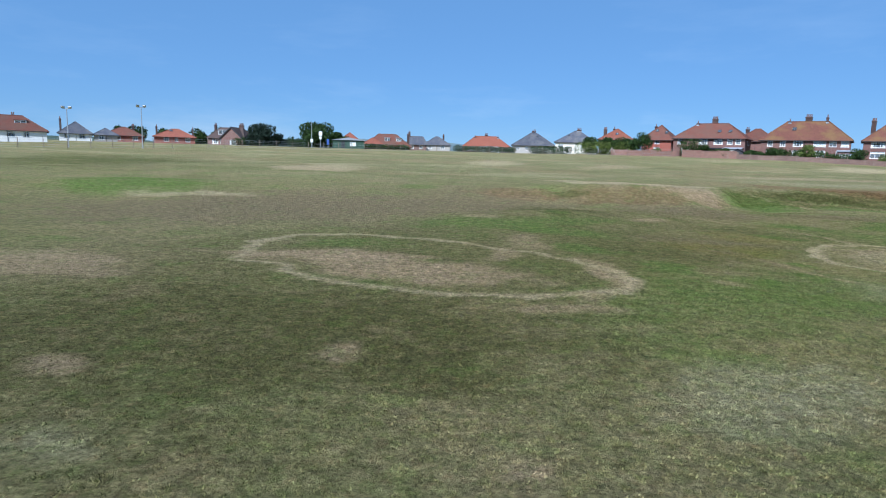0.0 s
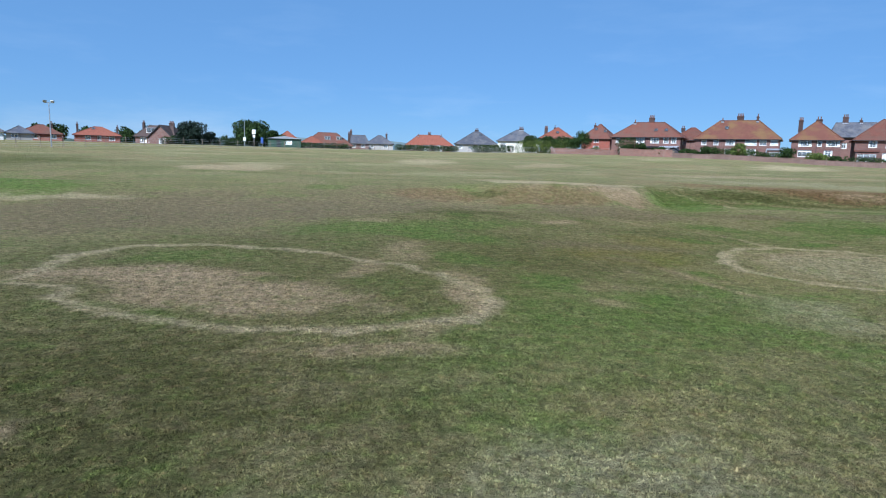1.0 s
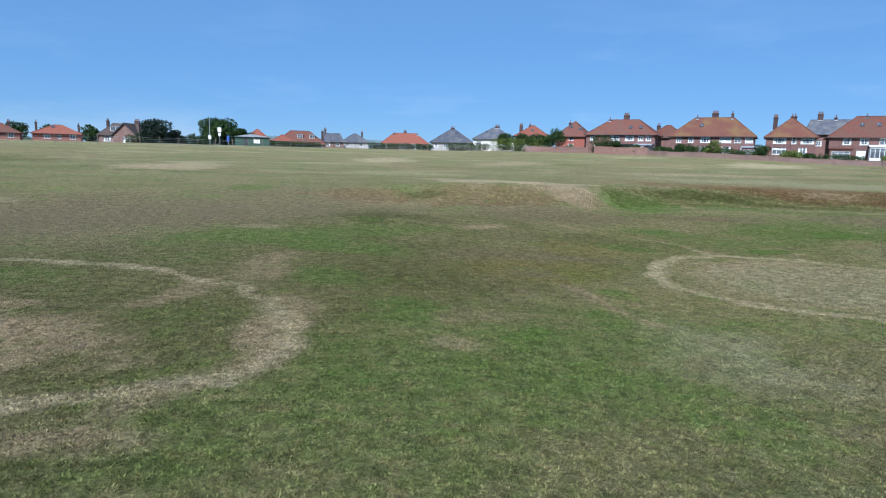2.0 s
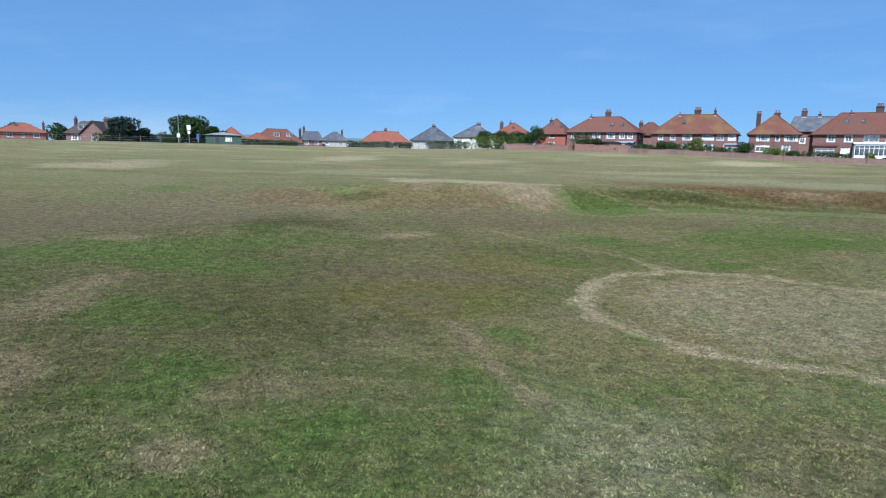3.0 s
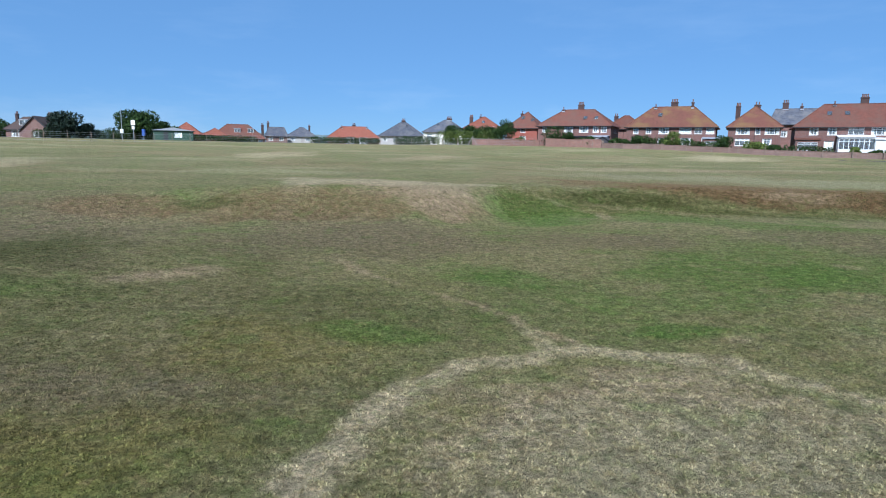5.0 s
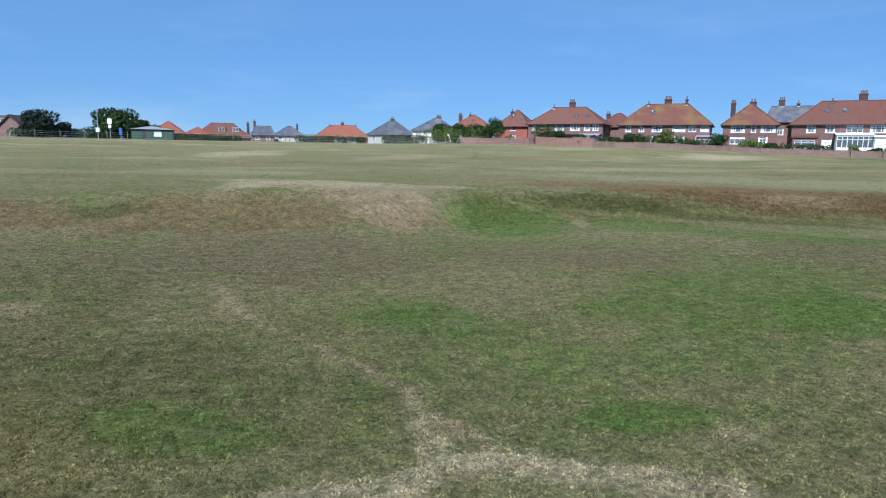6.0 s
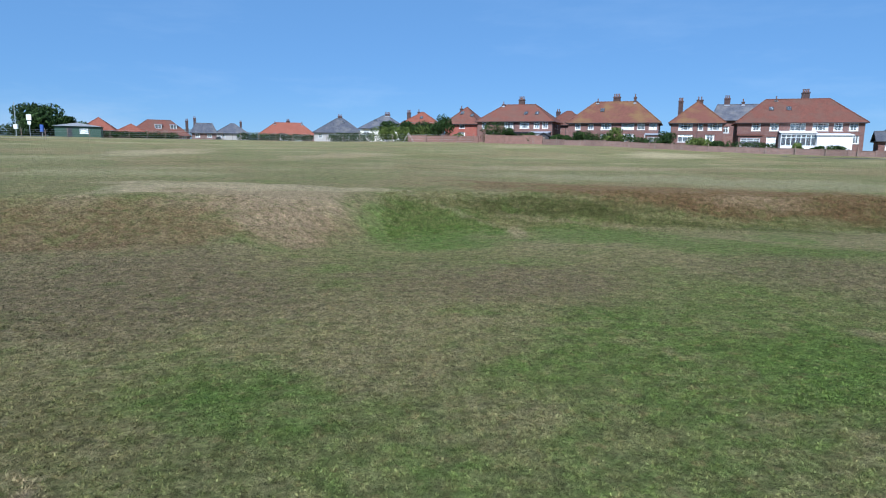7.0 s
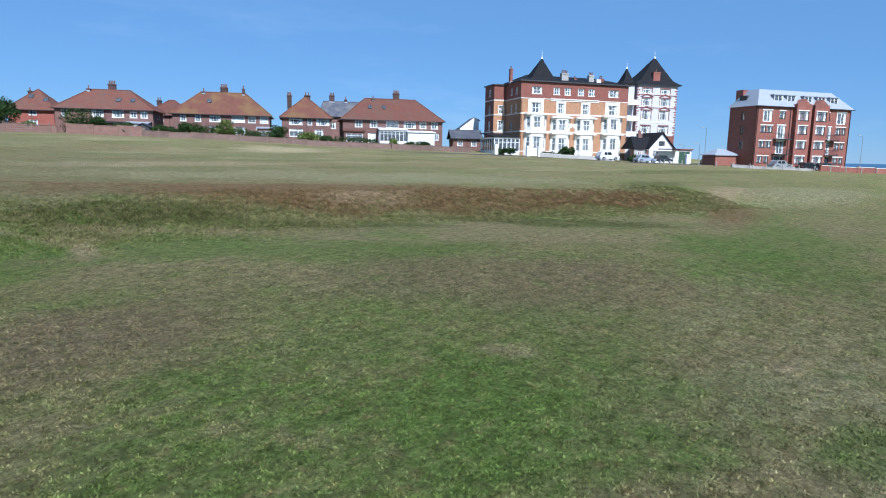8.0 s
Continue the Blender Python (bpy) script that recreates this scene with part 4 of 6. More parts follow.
house("orange-roofed house with walls hidden by hut", -34.4, 197.0, 5.9, 8, 7.6, 8, 2.4, 3.0, TILE_ORANGE, BRICK, [low_win(1.0, 1.4)], group=FAR, name="bungalow")
house("orange-roofed low extension with brick walls", -26.5, 199.5, 5.9, 8, 6.0, 6, 2.2, 1.8, TILE_ORANGE, BRICK, [low_win(1.0, 1.2)], group=FAR, name="bungalow")
h = house("brick house with brown tiled roof, broad front gable and white dormer", -75.0, 195.8, 5.4, -6.8, 11.8, 8.6, 3.1, 3.1, TILE_BROWN, BRICK, [low_win(1.4, 2.0, 2, 0, 1.0, 2.5), low_win(4.0, 1.1, 1, 0, 1.0, 2.5)], hip=0.55, chimneys=[(0.5, 4.3, 7.4, 0.7, 2), (8.6, 5.6, 7.5, 1.5, 4)], group=FAR)
GABLE_U, GABLE_W = 4.96, 6.85
part("gable_wall", pierced(pose(GABLE_U, -1.4, 0), GABLE_W, -1.2, 2.7, [(GABLE_W * 0.42, GABLE_W * 0.42 + 2.1, 0.7, 2.3)], 0.25), BRICK, h)
window(h, pose(GABLE_U, -1.4, 0), (GABLE_W * 0.42, GABLE_W * 0.42 + 2.1, 0.7, 2.3), 3, 0.3)
part("gable_wall", prism([(GABLE_U, 2.703), (GABLE_U + GABLE_W, 2.703), (GABLE_U + GABLE_W / 2, 6.0)], -1.4, -1.15), BRICK, h)
part("side_wall", boxes((GABLE_U, GABLE_U + 0.25, -1.14, -0.01, -1.2, 2.7), (GABLE_U + GABLE_W - 0.25, GABLE_U + GABLE_W, -1.14, -0.01, -1.2, 2.7)), BRICK, h)
part("gable_roof", prism([(GABLE_U - 0.45, 2.45), (GABLE_U + GABLE_W / 2, 6.1), (GABLE_U + GABLE_W + 0.45, 2.45), (GABLE_U + GABLE_W + 0.45, 2.65), (GABLE_U + GABLE_W / 2, 6.3), (GABLE_U - 0.45, 2.65)], -1.75, 4.2), TILE_BROWN, h)
part("bargeboard", prism([(GABLE_U - 0.48, 2.3), (GABLE_U + GABLE_W / 2, 5.95), (GABLE_U + GABLE_W + 0.48, 2.3), (GABLE_U + GABLE_W + 0.48, 2.66), (GABLE_U + GABLE_W / 2, 6.32), (GABLE_U - 0.48, 2.66)], -1.83, -1.755), DARK, h)
dormer(h, 4.4, 1.1, 3.9, 3.0, 1.4, 2.4)
h = house("red brick bungalow with bright red hipped roof", -83.0, 176.6, 5.6, 22, 10.8, 9, 2.3, 2.2, TILE_ORANGE, BRICK_RED, [low_win(2.5, 1.4), low_win(5.4, 0.9), low_win(8.2, 1.4)], chimneys=[(10.2, 4.5, 5.0, 0.5, 1), (0.5, 4.6, 5.4, 0.5, 1)], skylights=[(4.4, 0.75)], group=FAR, name="bungalow")
house("low red brick bungalow pair with red roof", -97.0, 175.4, 5.6, 24, 10.2, 9, 2.3, 2.3, TILE_RED, BRICK_RED, [low_win(1.5, 1.4), low_win(3.6, 1.0), low_win(7.6, 1.4)], chimneys=[(7.6, 4.5, 5.4, 0.7, 2)], group=FAR, name="bungalow")
h = house("white-fronted house with red hipped roof and dormer", -101.5, 131.0, 4.9, 33, 14.6, 9, 2.5, 3.1, TILE_RED, WHITE, [low_win(3.5, 1.4), low_win(7.2, 1.6), low_win(10.2, 1.2)], chimneys=[(8.4, 5.2, 6.1, 0.7, 2)], group=FAR)
dormer(h, 9.8, 2.0, 3.7, 2.2, 0.8, 2.0, TILE_RED, TILE_RED)
house("slate-roofed white bungalow with tall chimney", -100.4, 161.2, 5.4, 30, 7.4, 8.5, 2.4, 2.9, SLATE, WHITE, [low_win(1.0, 1.4), low_win(4.4, 1.6)], chimneys=[(0.3, 4.0, 6.3, 0.5, 1)], group=FAR, name="bungalow")
house("slate bungalow with low side extension", -93.6, 165.3, 5.4, 30, 5.5, 7, 2.2, 1.7, SLATE, RENDER_GREY, [low_win(1.0, 1.4)], group=FAR, name="bungalow")
# small houses seen in the gaps of the row
house("brick house with grey slate gable behind the row", 107.5, 146.0, 5.6, ROW, 10, 8, 6.2, 3.3, SLATE, BRICK, [up(2, 1.4), up(6, 1.4)], hip=0.3, chimneys=[(2.8, 3.8, 11.2, 1.2, 3), (6.0, 3.8, 10.4, 0.6, 1)], group=FAR)
house("red-roofed house in the gap of the row", 74.5, 160.5, 5.8, ROW, 9, 8, 4.8, 3.0, TILE_RED, BRICK, [up(2, 1.4)], chimneys=[(2.2, 3, 8.0, 0.9, 2)], group=FAR)
house("low grey-roofed building beside white gabled house", 121.0, 117.4, 4.4, -40, 6.0, 6, 2.6, 1.6, SLATE, BRICK, [low_win(1, 1.2), low_win(4, 1.2)], hip=0.0, group=FAR, name="outbuilding")
h = thing("house", "white rendered house with steep gable", "house", pose(126.6, 120.4, 4.3, 0, 0, -42), FAR)
part("front_wall", pierced(Matrix.Identity(4), 4.2, -1.0, 4.8, [(2.2, 3.6, 1.8, 4.2)], 0.25), WHITE, h)
window(h, Matrix.Identity(4), (2.2, 3.6, 1.8, 4.2), 2, 0.4)
part("gable_wall", prism([(0.0, 4.803), (4.2, 4.803), (4.2, 6.6), (3.0, 7.1)], 0, 0.25), WHITE, h)
part("side_wall", boxes((0, 0.25, 0.26, 7, -1.0, 4.8)), WHITE, h)
part("side_wall", boxes((3.95, 4.2, 0.26, 7, -1.0, 6.5)), WHITE, h)
part("roof", prism([(-0.3, 4.6), (3.0, 7.12), (4.5, 6.55), (4.5, 6.72), (3.0, 7.3), (-0.3, 4.8)], 0.05, 7.2), SLATE, h)


# ---- extensions and garden buildings of the row ----
def at_row(u, v, z=0.0):
    """A place u along the row's front and v behind it, on the ground."""
    a = radians(ROW)
    x, y = 56.9 + u * math.cos(a) - v * math.sin(a), 156.0 + u * math.sin(a) + v * math.cos(a)
    return x, y


def conservatory(u0, width, depth, z):
    x, y = at_row(u0, -depth - 0.02)
    c = thing("conservatory", "white-framed glazed conservatory against brick house", "conservatory", pose(x, y, z, 0, 0, ROW))
    part("base_wall", boxes((0, width, 0, 0.2, -1.2, 0.45)), WHITE, c)
    n = 7
    for k in range(n + 1):
        u = (width - 0.1) * k / n
        part("post", boxes((u, u + 0.1, 0.03, 0.13, 0.453, 2.3)), WHITE, c)
    part("rail", boxes((0, width, 0.01, 0.15, 2.303, 2.5)), WHITE, c)
    part("transom", boxes((0.1, width - 0.1, 0.05, 0.11, 1.8, 1.87)), WHITE, c)
    for k in range(n):
        u = (width - 0.1) * k / n
        part("pane", boxes((u + 0.1, u + (width - 0.1) / n, 0.07, 0.085, 0.455, 2.3)), GLASS, c)
    bm = prism([(0, 2.3), (depth, 2.3), (depth, 3.0), (0, 2.5)], 0, 0.1)
    for u in (0, width):
        part("end_panel", placed(boxes((0, 0.08, 0.2, depth, -1.2, 2.45)), pose(u - (0.08 if u else 0), 0, 0)), WHITE, c)
    bm.free()
    rf = bmesh.new()
    poly(rf, [(-0.15, -0.15, 2.52), (width + 0.15, -0.15, 2.52), (width + 0.15, depth, 3.05), (-0.15, depth, 3.05)], [(-0.15, -0.15, 2.6), (width + 0.15, -0.15, 2.6), (width + 0.15, depth, 3.13), (-0.15, depth, 3.13)])
    part("roof", rf, WHITE, c, "pale translucent sloping roof")
    return c


conservatory(50.9 + 7.3, 5.6, 3.0, 5.3)


def extension(u0, width, depth, z, high, wall, roof, label, slope=0.35, opening=True):
    x, y = at_row(u0, -depth - 0.02)
    e = thing("garden_room", label, "outbuilding", pose(x, y, z, 0, 0, ROW))
    hole = [(0.4, width - 0.4, 0.3, high - 0.4)] if opening else []
    part("wall", pierced(Matrix.Identity(4), width, -1.4, high, hole, 0.15), wall, e)
    part("side_wall", boxes((0, 0.15, 0.16, depth, -1.4, high)), wall, e)
    part("side_wall", boxes((width - 0.15, width, 0.16, depth, -1.4, high)), wall, e)
    if opening:
        window(e, Matrix.Identity(4), hole[0], 3, 0.25, blind=0.0, curtain=False, depth=0.04)
    rf = bmesh.new()
    poly(rf, [(-0.2, -0.25, high + 0.003), (width + 0.2, -0.25, high + 0.003), (width + 0.2, depth, high + slope), (-0.2, depth, high + slope)], [(-0.2, -0.25, high + 0.13), (width + 0.2, -0.25, high + 0.13), (width + 0.2, depth, high + slope + 0.13), (-0.2, depth, high + slope + 0.13)],
         [(-0.2, -0.25, high + 0.003), (width + 0.2, -0.25, high + 0.003), (width + 0.2, -0.25, high + 0.13), (-0.2, -0.25, high + 0.13)])
    part("roof", rf, roof, e)
    return e


extension(50.9 + 12.9, 5.4, 3.4, 5.2, 2.3, WHITE, WHITE, "white garden room with broad closed doors", opening=False)
extension(50.9 + 0.4, 4.0, 2.6, 5.2, 2.2, BRICK, TILE_RED, "brick lean-to with red tiled roof")
extension(12.2, 3.8, 3.0, 5.5, 2.3, RENDER_GREY, LEAD, "pale lean-to with sloping sheet roof")
extension(7.9, 3.6, 3.0, 5.5, 2.2, BRICK, SLATE_DARK, "small brick lean-to with dark slate roof")
extension(35.0, 4.0, 2.6, 5.3, 2.2, BRICK, LEAD, "low brick rear extension with flat roof")


def shed(x, y, turn, w, d, high, rise, wall, roof, label, name="shed"):
    z = gz_at(x, y)
    s = thing(name, label, "shed", pose(x, y, z, 0, 0, turn))
    part("wall", prism([(0, -0.4), (w, -0.4), (w, high), (w / 2, high + rise), (0, high)], 0, d), wall, s)
    rf = bmesh.new()
    for a, b in (((-0.2, high - 0.1), (w / 2, high + rise + 0.04)), ((w + 0.2, high - 0.1), (w / 2, high + rise + 0.04))):
        poly(rf, [(a[0], -0.25, a[1]), (b[0], -0.25, b[1]), (b[0], d + 0.25, b[1]), (a[0], d + 0.25, a[1])], [(a[0], -0.25, a[1] + 0.07), (b[0], -0.25, b[1] + 0.07), (b[0], d + 0.25, b[1] + 0.07), (a[0], d + 0.25, a[1] + 0.07)],
             [(a[0], -0.25, a[1]), (b[0], -0.25, b[1]), (b[0], -0.25, b[1] + 0.07), (a[0], -0.25, a[1] + 0.07)])
    part("roof", rf, roof, s)
    part("door", boxes((w * 0.35, w * 0.65, -0.04, -0.003, 0.05, high - 0.15)), BROWN_TIMBER, s)
    return s


x, y = at_row(14.6, -5.4)
shed(x, y, ROW, 2.2, 2.6, 1.6, 0.6, DARK, DARK, "dark timber garden shed with felt roof")


def hut(x, y, turn, w, d, high):
    """A low green hut with a mono-pitch roof."""
    s = thing("hut", "long dark green clad hut with pale low roof", "hut", pose(x, y, gz_at(x, y), 0, 0, turn))
    part("front_wall", pierced(Matrix.Identity(4), w, -0.5, high, [(4.6, 6.2, 0.8, 1.9)], 0.12), GREEN_TIN, s)
    window(s, Matrix.Identity(4), (4.6, 6.2, 0.8, 1.9), 2, 0, blind=0.95, depth=0.03)
    part("side_wall", boxes((0, 0.12, 0.13, d, -0.5, high)), GREEN_TIN, s)
    part("side_wall", boxes((w - 0.12, w, 0.13, d, -0.5, high)), GREEN_TIN, s)
    part("back_wall", boxes((0.13, w - 0.13, d - 0.12, d, -0.5, high)), GREEN_TIN, s)
    part("door", boxes((2.2, 3.2, -0.04, -0.003, 0.0, 2.0)), DARK, s)
    part("roof", prism([(-0.4, high + 0.003), (w + 0.4, high + 0.003), (w / 2, high + 0.75)], -0.4, d + 0.3), LEAD, s)
    return s


hut(-31.2, 171.8, 12, 8.6, 6, 2.3)


# ---- trees, bushes and hedges ----
def leaf_cloud(lumps, count, size, seed):
    """Many small leaf tufts spread over the shells of several lumps; lumps: centre and radii."""
    rng = np.random.default_rng(seed)
    weight = np.array([r[3] * r[4] + r[4] * r[5] + r[3] * r[5] for r in lumps])
    which = rng.choice(len(lumps), count, p=weight / weight.sum())
    lump = np.array(lumps)[which]
    way = rng.normal(size=(count, 3))
    way /= np.linalg.norm(way, axis=1)[:, None]
    reach = rng.uniform(0.55, 1.08, (count, 1)) ** 0.6
    mid = lump[:, :3] + way * lump[:, 3:] * reach
    a = rng.normal(size=(count, 3))
    a /= np.linalg.norm(a, axis=1)[:, None]
    b = np.cross(a, way + 0.3 * rng.normal(size=(count, 3)))
    b /= np.linalg.norm(b, axis=1)[:, None]
    s = size * rng.uniform(0.5, 1.4, (count, 1))
    v = np.stack([mid - a * s, mid + b * s * 0.5, mid + a * s, mid - b * s * 0.5], 1).reshape(-1, 3)
    keep = np.arange(count * 4).reshape(-1, 4)
    return v, keep


def plant(name, label, x, y, height, width, material, seed, trunk=0.25, lumps=9, leaves=1500, size=0.3, lean=0.0, group="", flat=1.0, category="tree"):
    """A tree or bush: tapered trunk, limbs and an uneven crown of leaf tufts."""
    rng = random.Random(seed)
    t = thing(name, label, category, pose(x, y, gz_at(x, y) - 0.1, 0, 0, rng.uniform(0, 360)), group)
    bm = bmesh.new()
    foot = height * trunk
    rod(bm, (0, 0, -0.2), (lean * 0.4, 0, foot + height * 0.25), max(0.06, height * 0.022), height * 0.014, 8)
    blobs = []
    for k in range(lumps):
        a, r = rng.uniform(0, 2 * math.pi), width * 0.5 * math.sqrt(rng.random()) * 0.72
        up_ = rng.random()
        zz = foot + (height - foot) * (0.18 + 0.64 * up_ * (1 - 0.35 * (r / (width * 0.5)) ** 2) * flat)
        size_ = width * rng.uniform(0.17, 0.27)
        c = (r * math.cos(a) + lean * up_, r * math.sin(a), zz)
        blobs.append((*c, size_, size_ * rng.uniform(0.8, 1.1), min(size_ * rng.uniform(0.6, 0.9), height - zz + 0.1)))
        rod(bm, (lean * 0.2, 0, foot * 0.8 + height * 0.1), c, height * 0.009, height * 0.003, 5)
    part("trunk", bm, BARK, t)
    v, f = leaf_cloud(blobs, leaves, size, seed)
    me = bpy.data.meshes.new("crown")
    me.from_pydata(v.tolist(), [], f.tolist())
    me.materials.append(material)
    ob = new("crown", me)
    ob.parent = t
    return t


def hedge(label, x0, y0, x1, y1, high, deep, material, seed, category="hedge"):
    """A clipped or straggling hedge along a line."""
    ln = math.hypot(x1 - x0, y1 - y0)
    t = thing("hedge", label, category, pose(x0, y0, gz_at(x0, y0) - 0.1, 0, 0, math.degrees(math.atan2(y1 - y0, x1 - x0))))
    rng = random.Random(seed)
    dz = (gz_at(x1, y1) - gz_at(x0, y0)) / ln
    blobs, bm, u = [], bmesh.new(), 0.3
    while u < ln:
        s = high * rng.uniform(0.42, 0.6)
        blobs.append((u, rng.uniform(-0.15, 0.15) * deep, high * rng.uniform(0.38, 0.52) + dz * u, s, deep * 0.5, s))
        rod(bm, (u, 0, dz * u - 0.2), (u, 0, dz * u + high * 0.6), 0.04, 0.015, 5)
        u += high * 0.45
    part("stems", bm, BARK, t)
    v, f = leaf_cloud(blobs, int(260 * ln * high / 2) + 200, 0.17, seed)
    me = bpy.data.meshes.new("foliage")
    me.from_pydata(v.tolist(), [], f.tolist())
    me.materials.append(material)
    new("foliage", me).parent = t
    return t


plant("tree", "broad dark green tree leaning with the wind", -37.4, 181.5, 7.8, 9.6, LEAF, 3, trunk=0.02, lumps=24, leaves=6500, size=0.34)
plant("tree", "small dark green tree beside the broad one", -31.5, 183.0, 5.0, 6.0, LEAF, 5, trunk=0.02, lumps=12, leaves=2600, size=0.3)
plant("pine_tree", "dark flat-topped pine with ragged crown", -53.0, 178.6, 6.4, 9.4, LEAF_PINE, 8, trunk=0.04, lumps=20, leaves=4000, size=0.32, category="pine tree")
plant("pine_tree", "low dark pine with ragged side branches", -48.6, 181.0, 4.0, 6.0, LEAF_PINE, 9, trunk=0.08, lumps=10, leaves=1900, size=0.3, category="pine tree")
for k, (px, py, ph, pw) in enumerate([(-47, 196, 3.4, 6), (-42, 200, 3.0, 6), (-26, 176, 2.0, 3), (-28.5, 226, 4.4, 6)]):
    plant("bush", "low dark green bush by the fence", px, py, ph, pw, LEAF, 20 + k, trunk=0.05, lumps=8, leaves=1100, size=0.25, group="bushes along the far fence", category="bush")
for k, (px, py, ph, pw) in enumerate([(-70, 214, 6.5, 9), (-77, 216, 6.0, 9), (-84, 212, 5.4, 8), (-92, 205, 6.0, 9), (-98, 196, 5.8, 8), (-106, 150, 5.2, 6), (-104, 196, 5.5, 8)]):
    plant("tree", "dark tree behind the red brick bungalows", px, py, ph, pw, LEAF, 40 + k, trunk=0.02, lumps=10, leaves=1800, size=0.34, group="trees behind the bungalows")
for k, (u, v, ph, pw, mat) in enumerate([(-6.6, -3.6, 6.6, 5.4, LEAF), (5.0, -3.2, 4.4, 7.0, LEAF), (8.6, -4.0, 3.2, 4.2, LEAF), (-2.2, -4.6, 2.2, 3.4, LEAF_LIGHT), (29.6, -4.2, 4.2, 5.0, LEAF_LIGHT), (38.6, -4.4, 3.6, 4.4, LEAF), (23.2, -4.4, 2.8, 4.4, LEAF), (19.4, -4.0, 2.2, 3.6, LEAF), (44.5, -4.6, 2.7, 4.8, LEAF_LIGHT), (47.6, -4.6, 2.0, 3.4, LEAF), (66.3, -4.0, 2.2, 3.4, LEAF), (60.6, -4.4, 2.0, 3.0, LEAF_LIGHT), (63.8, -4.6, 1.7, 2.6, LEAF), (12.6, -4.6, 2.4, 4.0, LEAF), (18, -4.6, 2.2, 3.4, LEAF)]):
    px, py = at_row(u, v)
    plant("bush", "rounded green garden bush behind the wall", px, py, ph, pw, mat, 60 + k, trunk=0.02, lumps=12, leaves=2900, size=0.17, group="garden bushes", category="bush")
for k, (u, w_) in enumerate([(-14, 5.6), (-10.5, 5.0), (-18, 5.2), (-22.5, 4.2)]):
    px, py = at_row(u, 1.0)
    plant("tree", "dense dark green garden tree", px, py, 4.6 + 0.3 * k % 1.2, w_, LEAF, 90 + k, trunk=0.02, lumps=14, leaves=3600, size=0.19, group="garden trees")
hedge("dark green garden hedge below brick houses", *at_row(24, -5.5), *at_row(28.5, -5.0), 2.7, 1.8, LEAF, 110)
hedge("dark green garden hedge below brick houses", *at_row(31.5, -5.5), *at_row(36.5, -5.0), 2.4, 1.8, LEAF, 111)
hedge("dark scrubby hedge behind the fence", -63, 186, -42, 190, 2.6, 2.4, LEAF, 118)
hedge("dark scrubby hedge behind the fence", -31, 190, -12, 200, 1.9, 2.0, LEAF, 119)
hedge("straggling green hedge along the fence", 3, 203, 22, 200, 2.2, 1.6, LEAF, 112)
hedge("straggling green hedge along the fence", 27, 196, 38, 190, 2.6, 2.0, LEAF, 113)
hedge("clipped dark hedge in a long garden", *at_row(49.5, -4.5), *at_row(56.5, -5.0), 2.1, 1.4, LEAF, 114)
hedge("tall yellow-green hedge before red houses", 36.5, 168, 47, 162, 3.7, 2.8, LEAF_LIGHT, 115)


# ---- fences and garden walls ----
def along(points, step):
    """Evenly spaced places along a plan line, with the line's angle."""
    out, left = [], 0.0
    for (x0, y0), (x1, y1) in zip(points, points[1:]):
        ln = math.hypot(x1 - x0, y1 - y0)
        s = left
        while s < ln:
            out.append((x0 + (x1 - x0) * s / ln, y0 + (y1 - y0) * s / ln, math.atan2(y1 - y0, x1 - x0)))
            s += step
        left = s - ln
    return out


FENCE = [(-92, 72), (-66, 95), (-44, 122), (-24, 136), (-6, 153), (18, 160), (36, 158), at_row(-6, -6.6), at_row(4, -6.5)]
fence = thing("fence", "grey post and wire fence along the course", "fence", pose(0, 0, 0))
post_mesh = None
spots = along(FENCE, 3.5)
for k, (px, py, a) in enumerate(spots):
    if post_mesh is None:
        bm = boxes((-0.045, 0.045, -0.045, 0.045, -0.3, 1.6), bevel=0.01)
        rod(bm, (0, 0, 1.6), (0, 0.28, 1.85), 0.045, 0.035, 6)
        first = part("post", bm, BROWN_TIMBER, fence)
        post_mesh = first.data
        first.matrix_local = pose(px, py, gz_at(px, py), 0, 0, math.degrees(a))
    else:
        shared("post", post_mesh, fence, pose(px, py, gz_at(px, py), random.uniform(-2, 2), random.uniform(-2, 2), math.degrees(a) + random.uniform(-4, 4)))
for zz in (0.25, 0.6, 0.95, 1.3, 1.6):
    bm = bmesh.new()
    for (x0, y0, _), (x1, y1, _) in zip(spots, spots[1:]):
        rod(bm, (x0, y0, gz_at(x0, y0) + zz), (x1, y1, gz_at(x1, y1) + zz), 0.012, sides=4)
    part("wire", bm, STEEL, fence)
bm = bmesh.new()
p, q = at_row(-14.2, -7.5), at_row(-11.8, -7.5)
for (x0, y0), (x1, y1) in ((p, at_row(-13, -7.5)), (q, at_row(-13, -7.5))):
    rod(bm, (x0, y0, gz_at(x0, y0)), (x1, y1, gz_at(x1, y1) + 2.0), 0.06)
part("stile_brace", bm, GREY_TIMBER, fence)


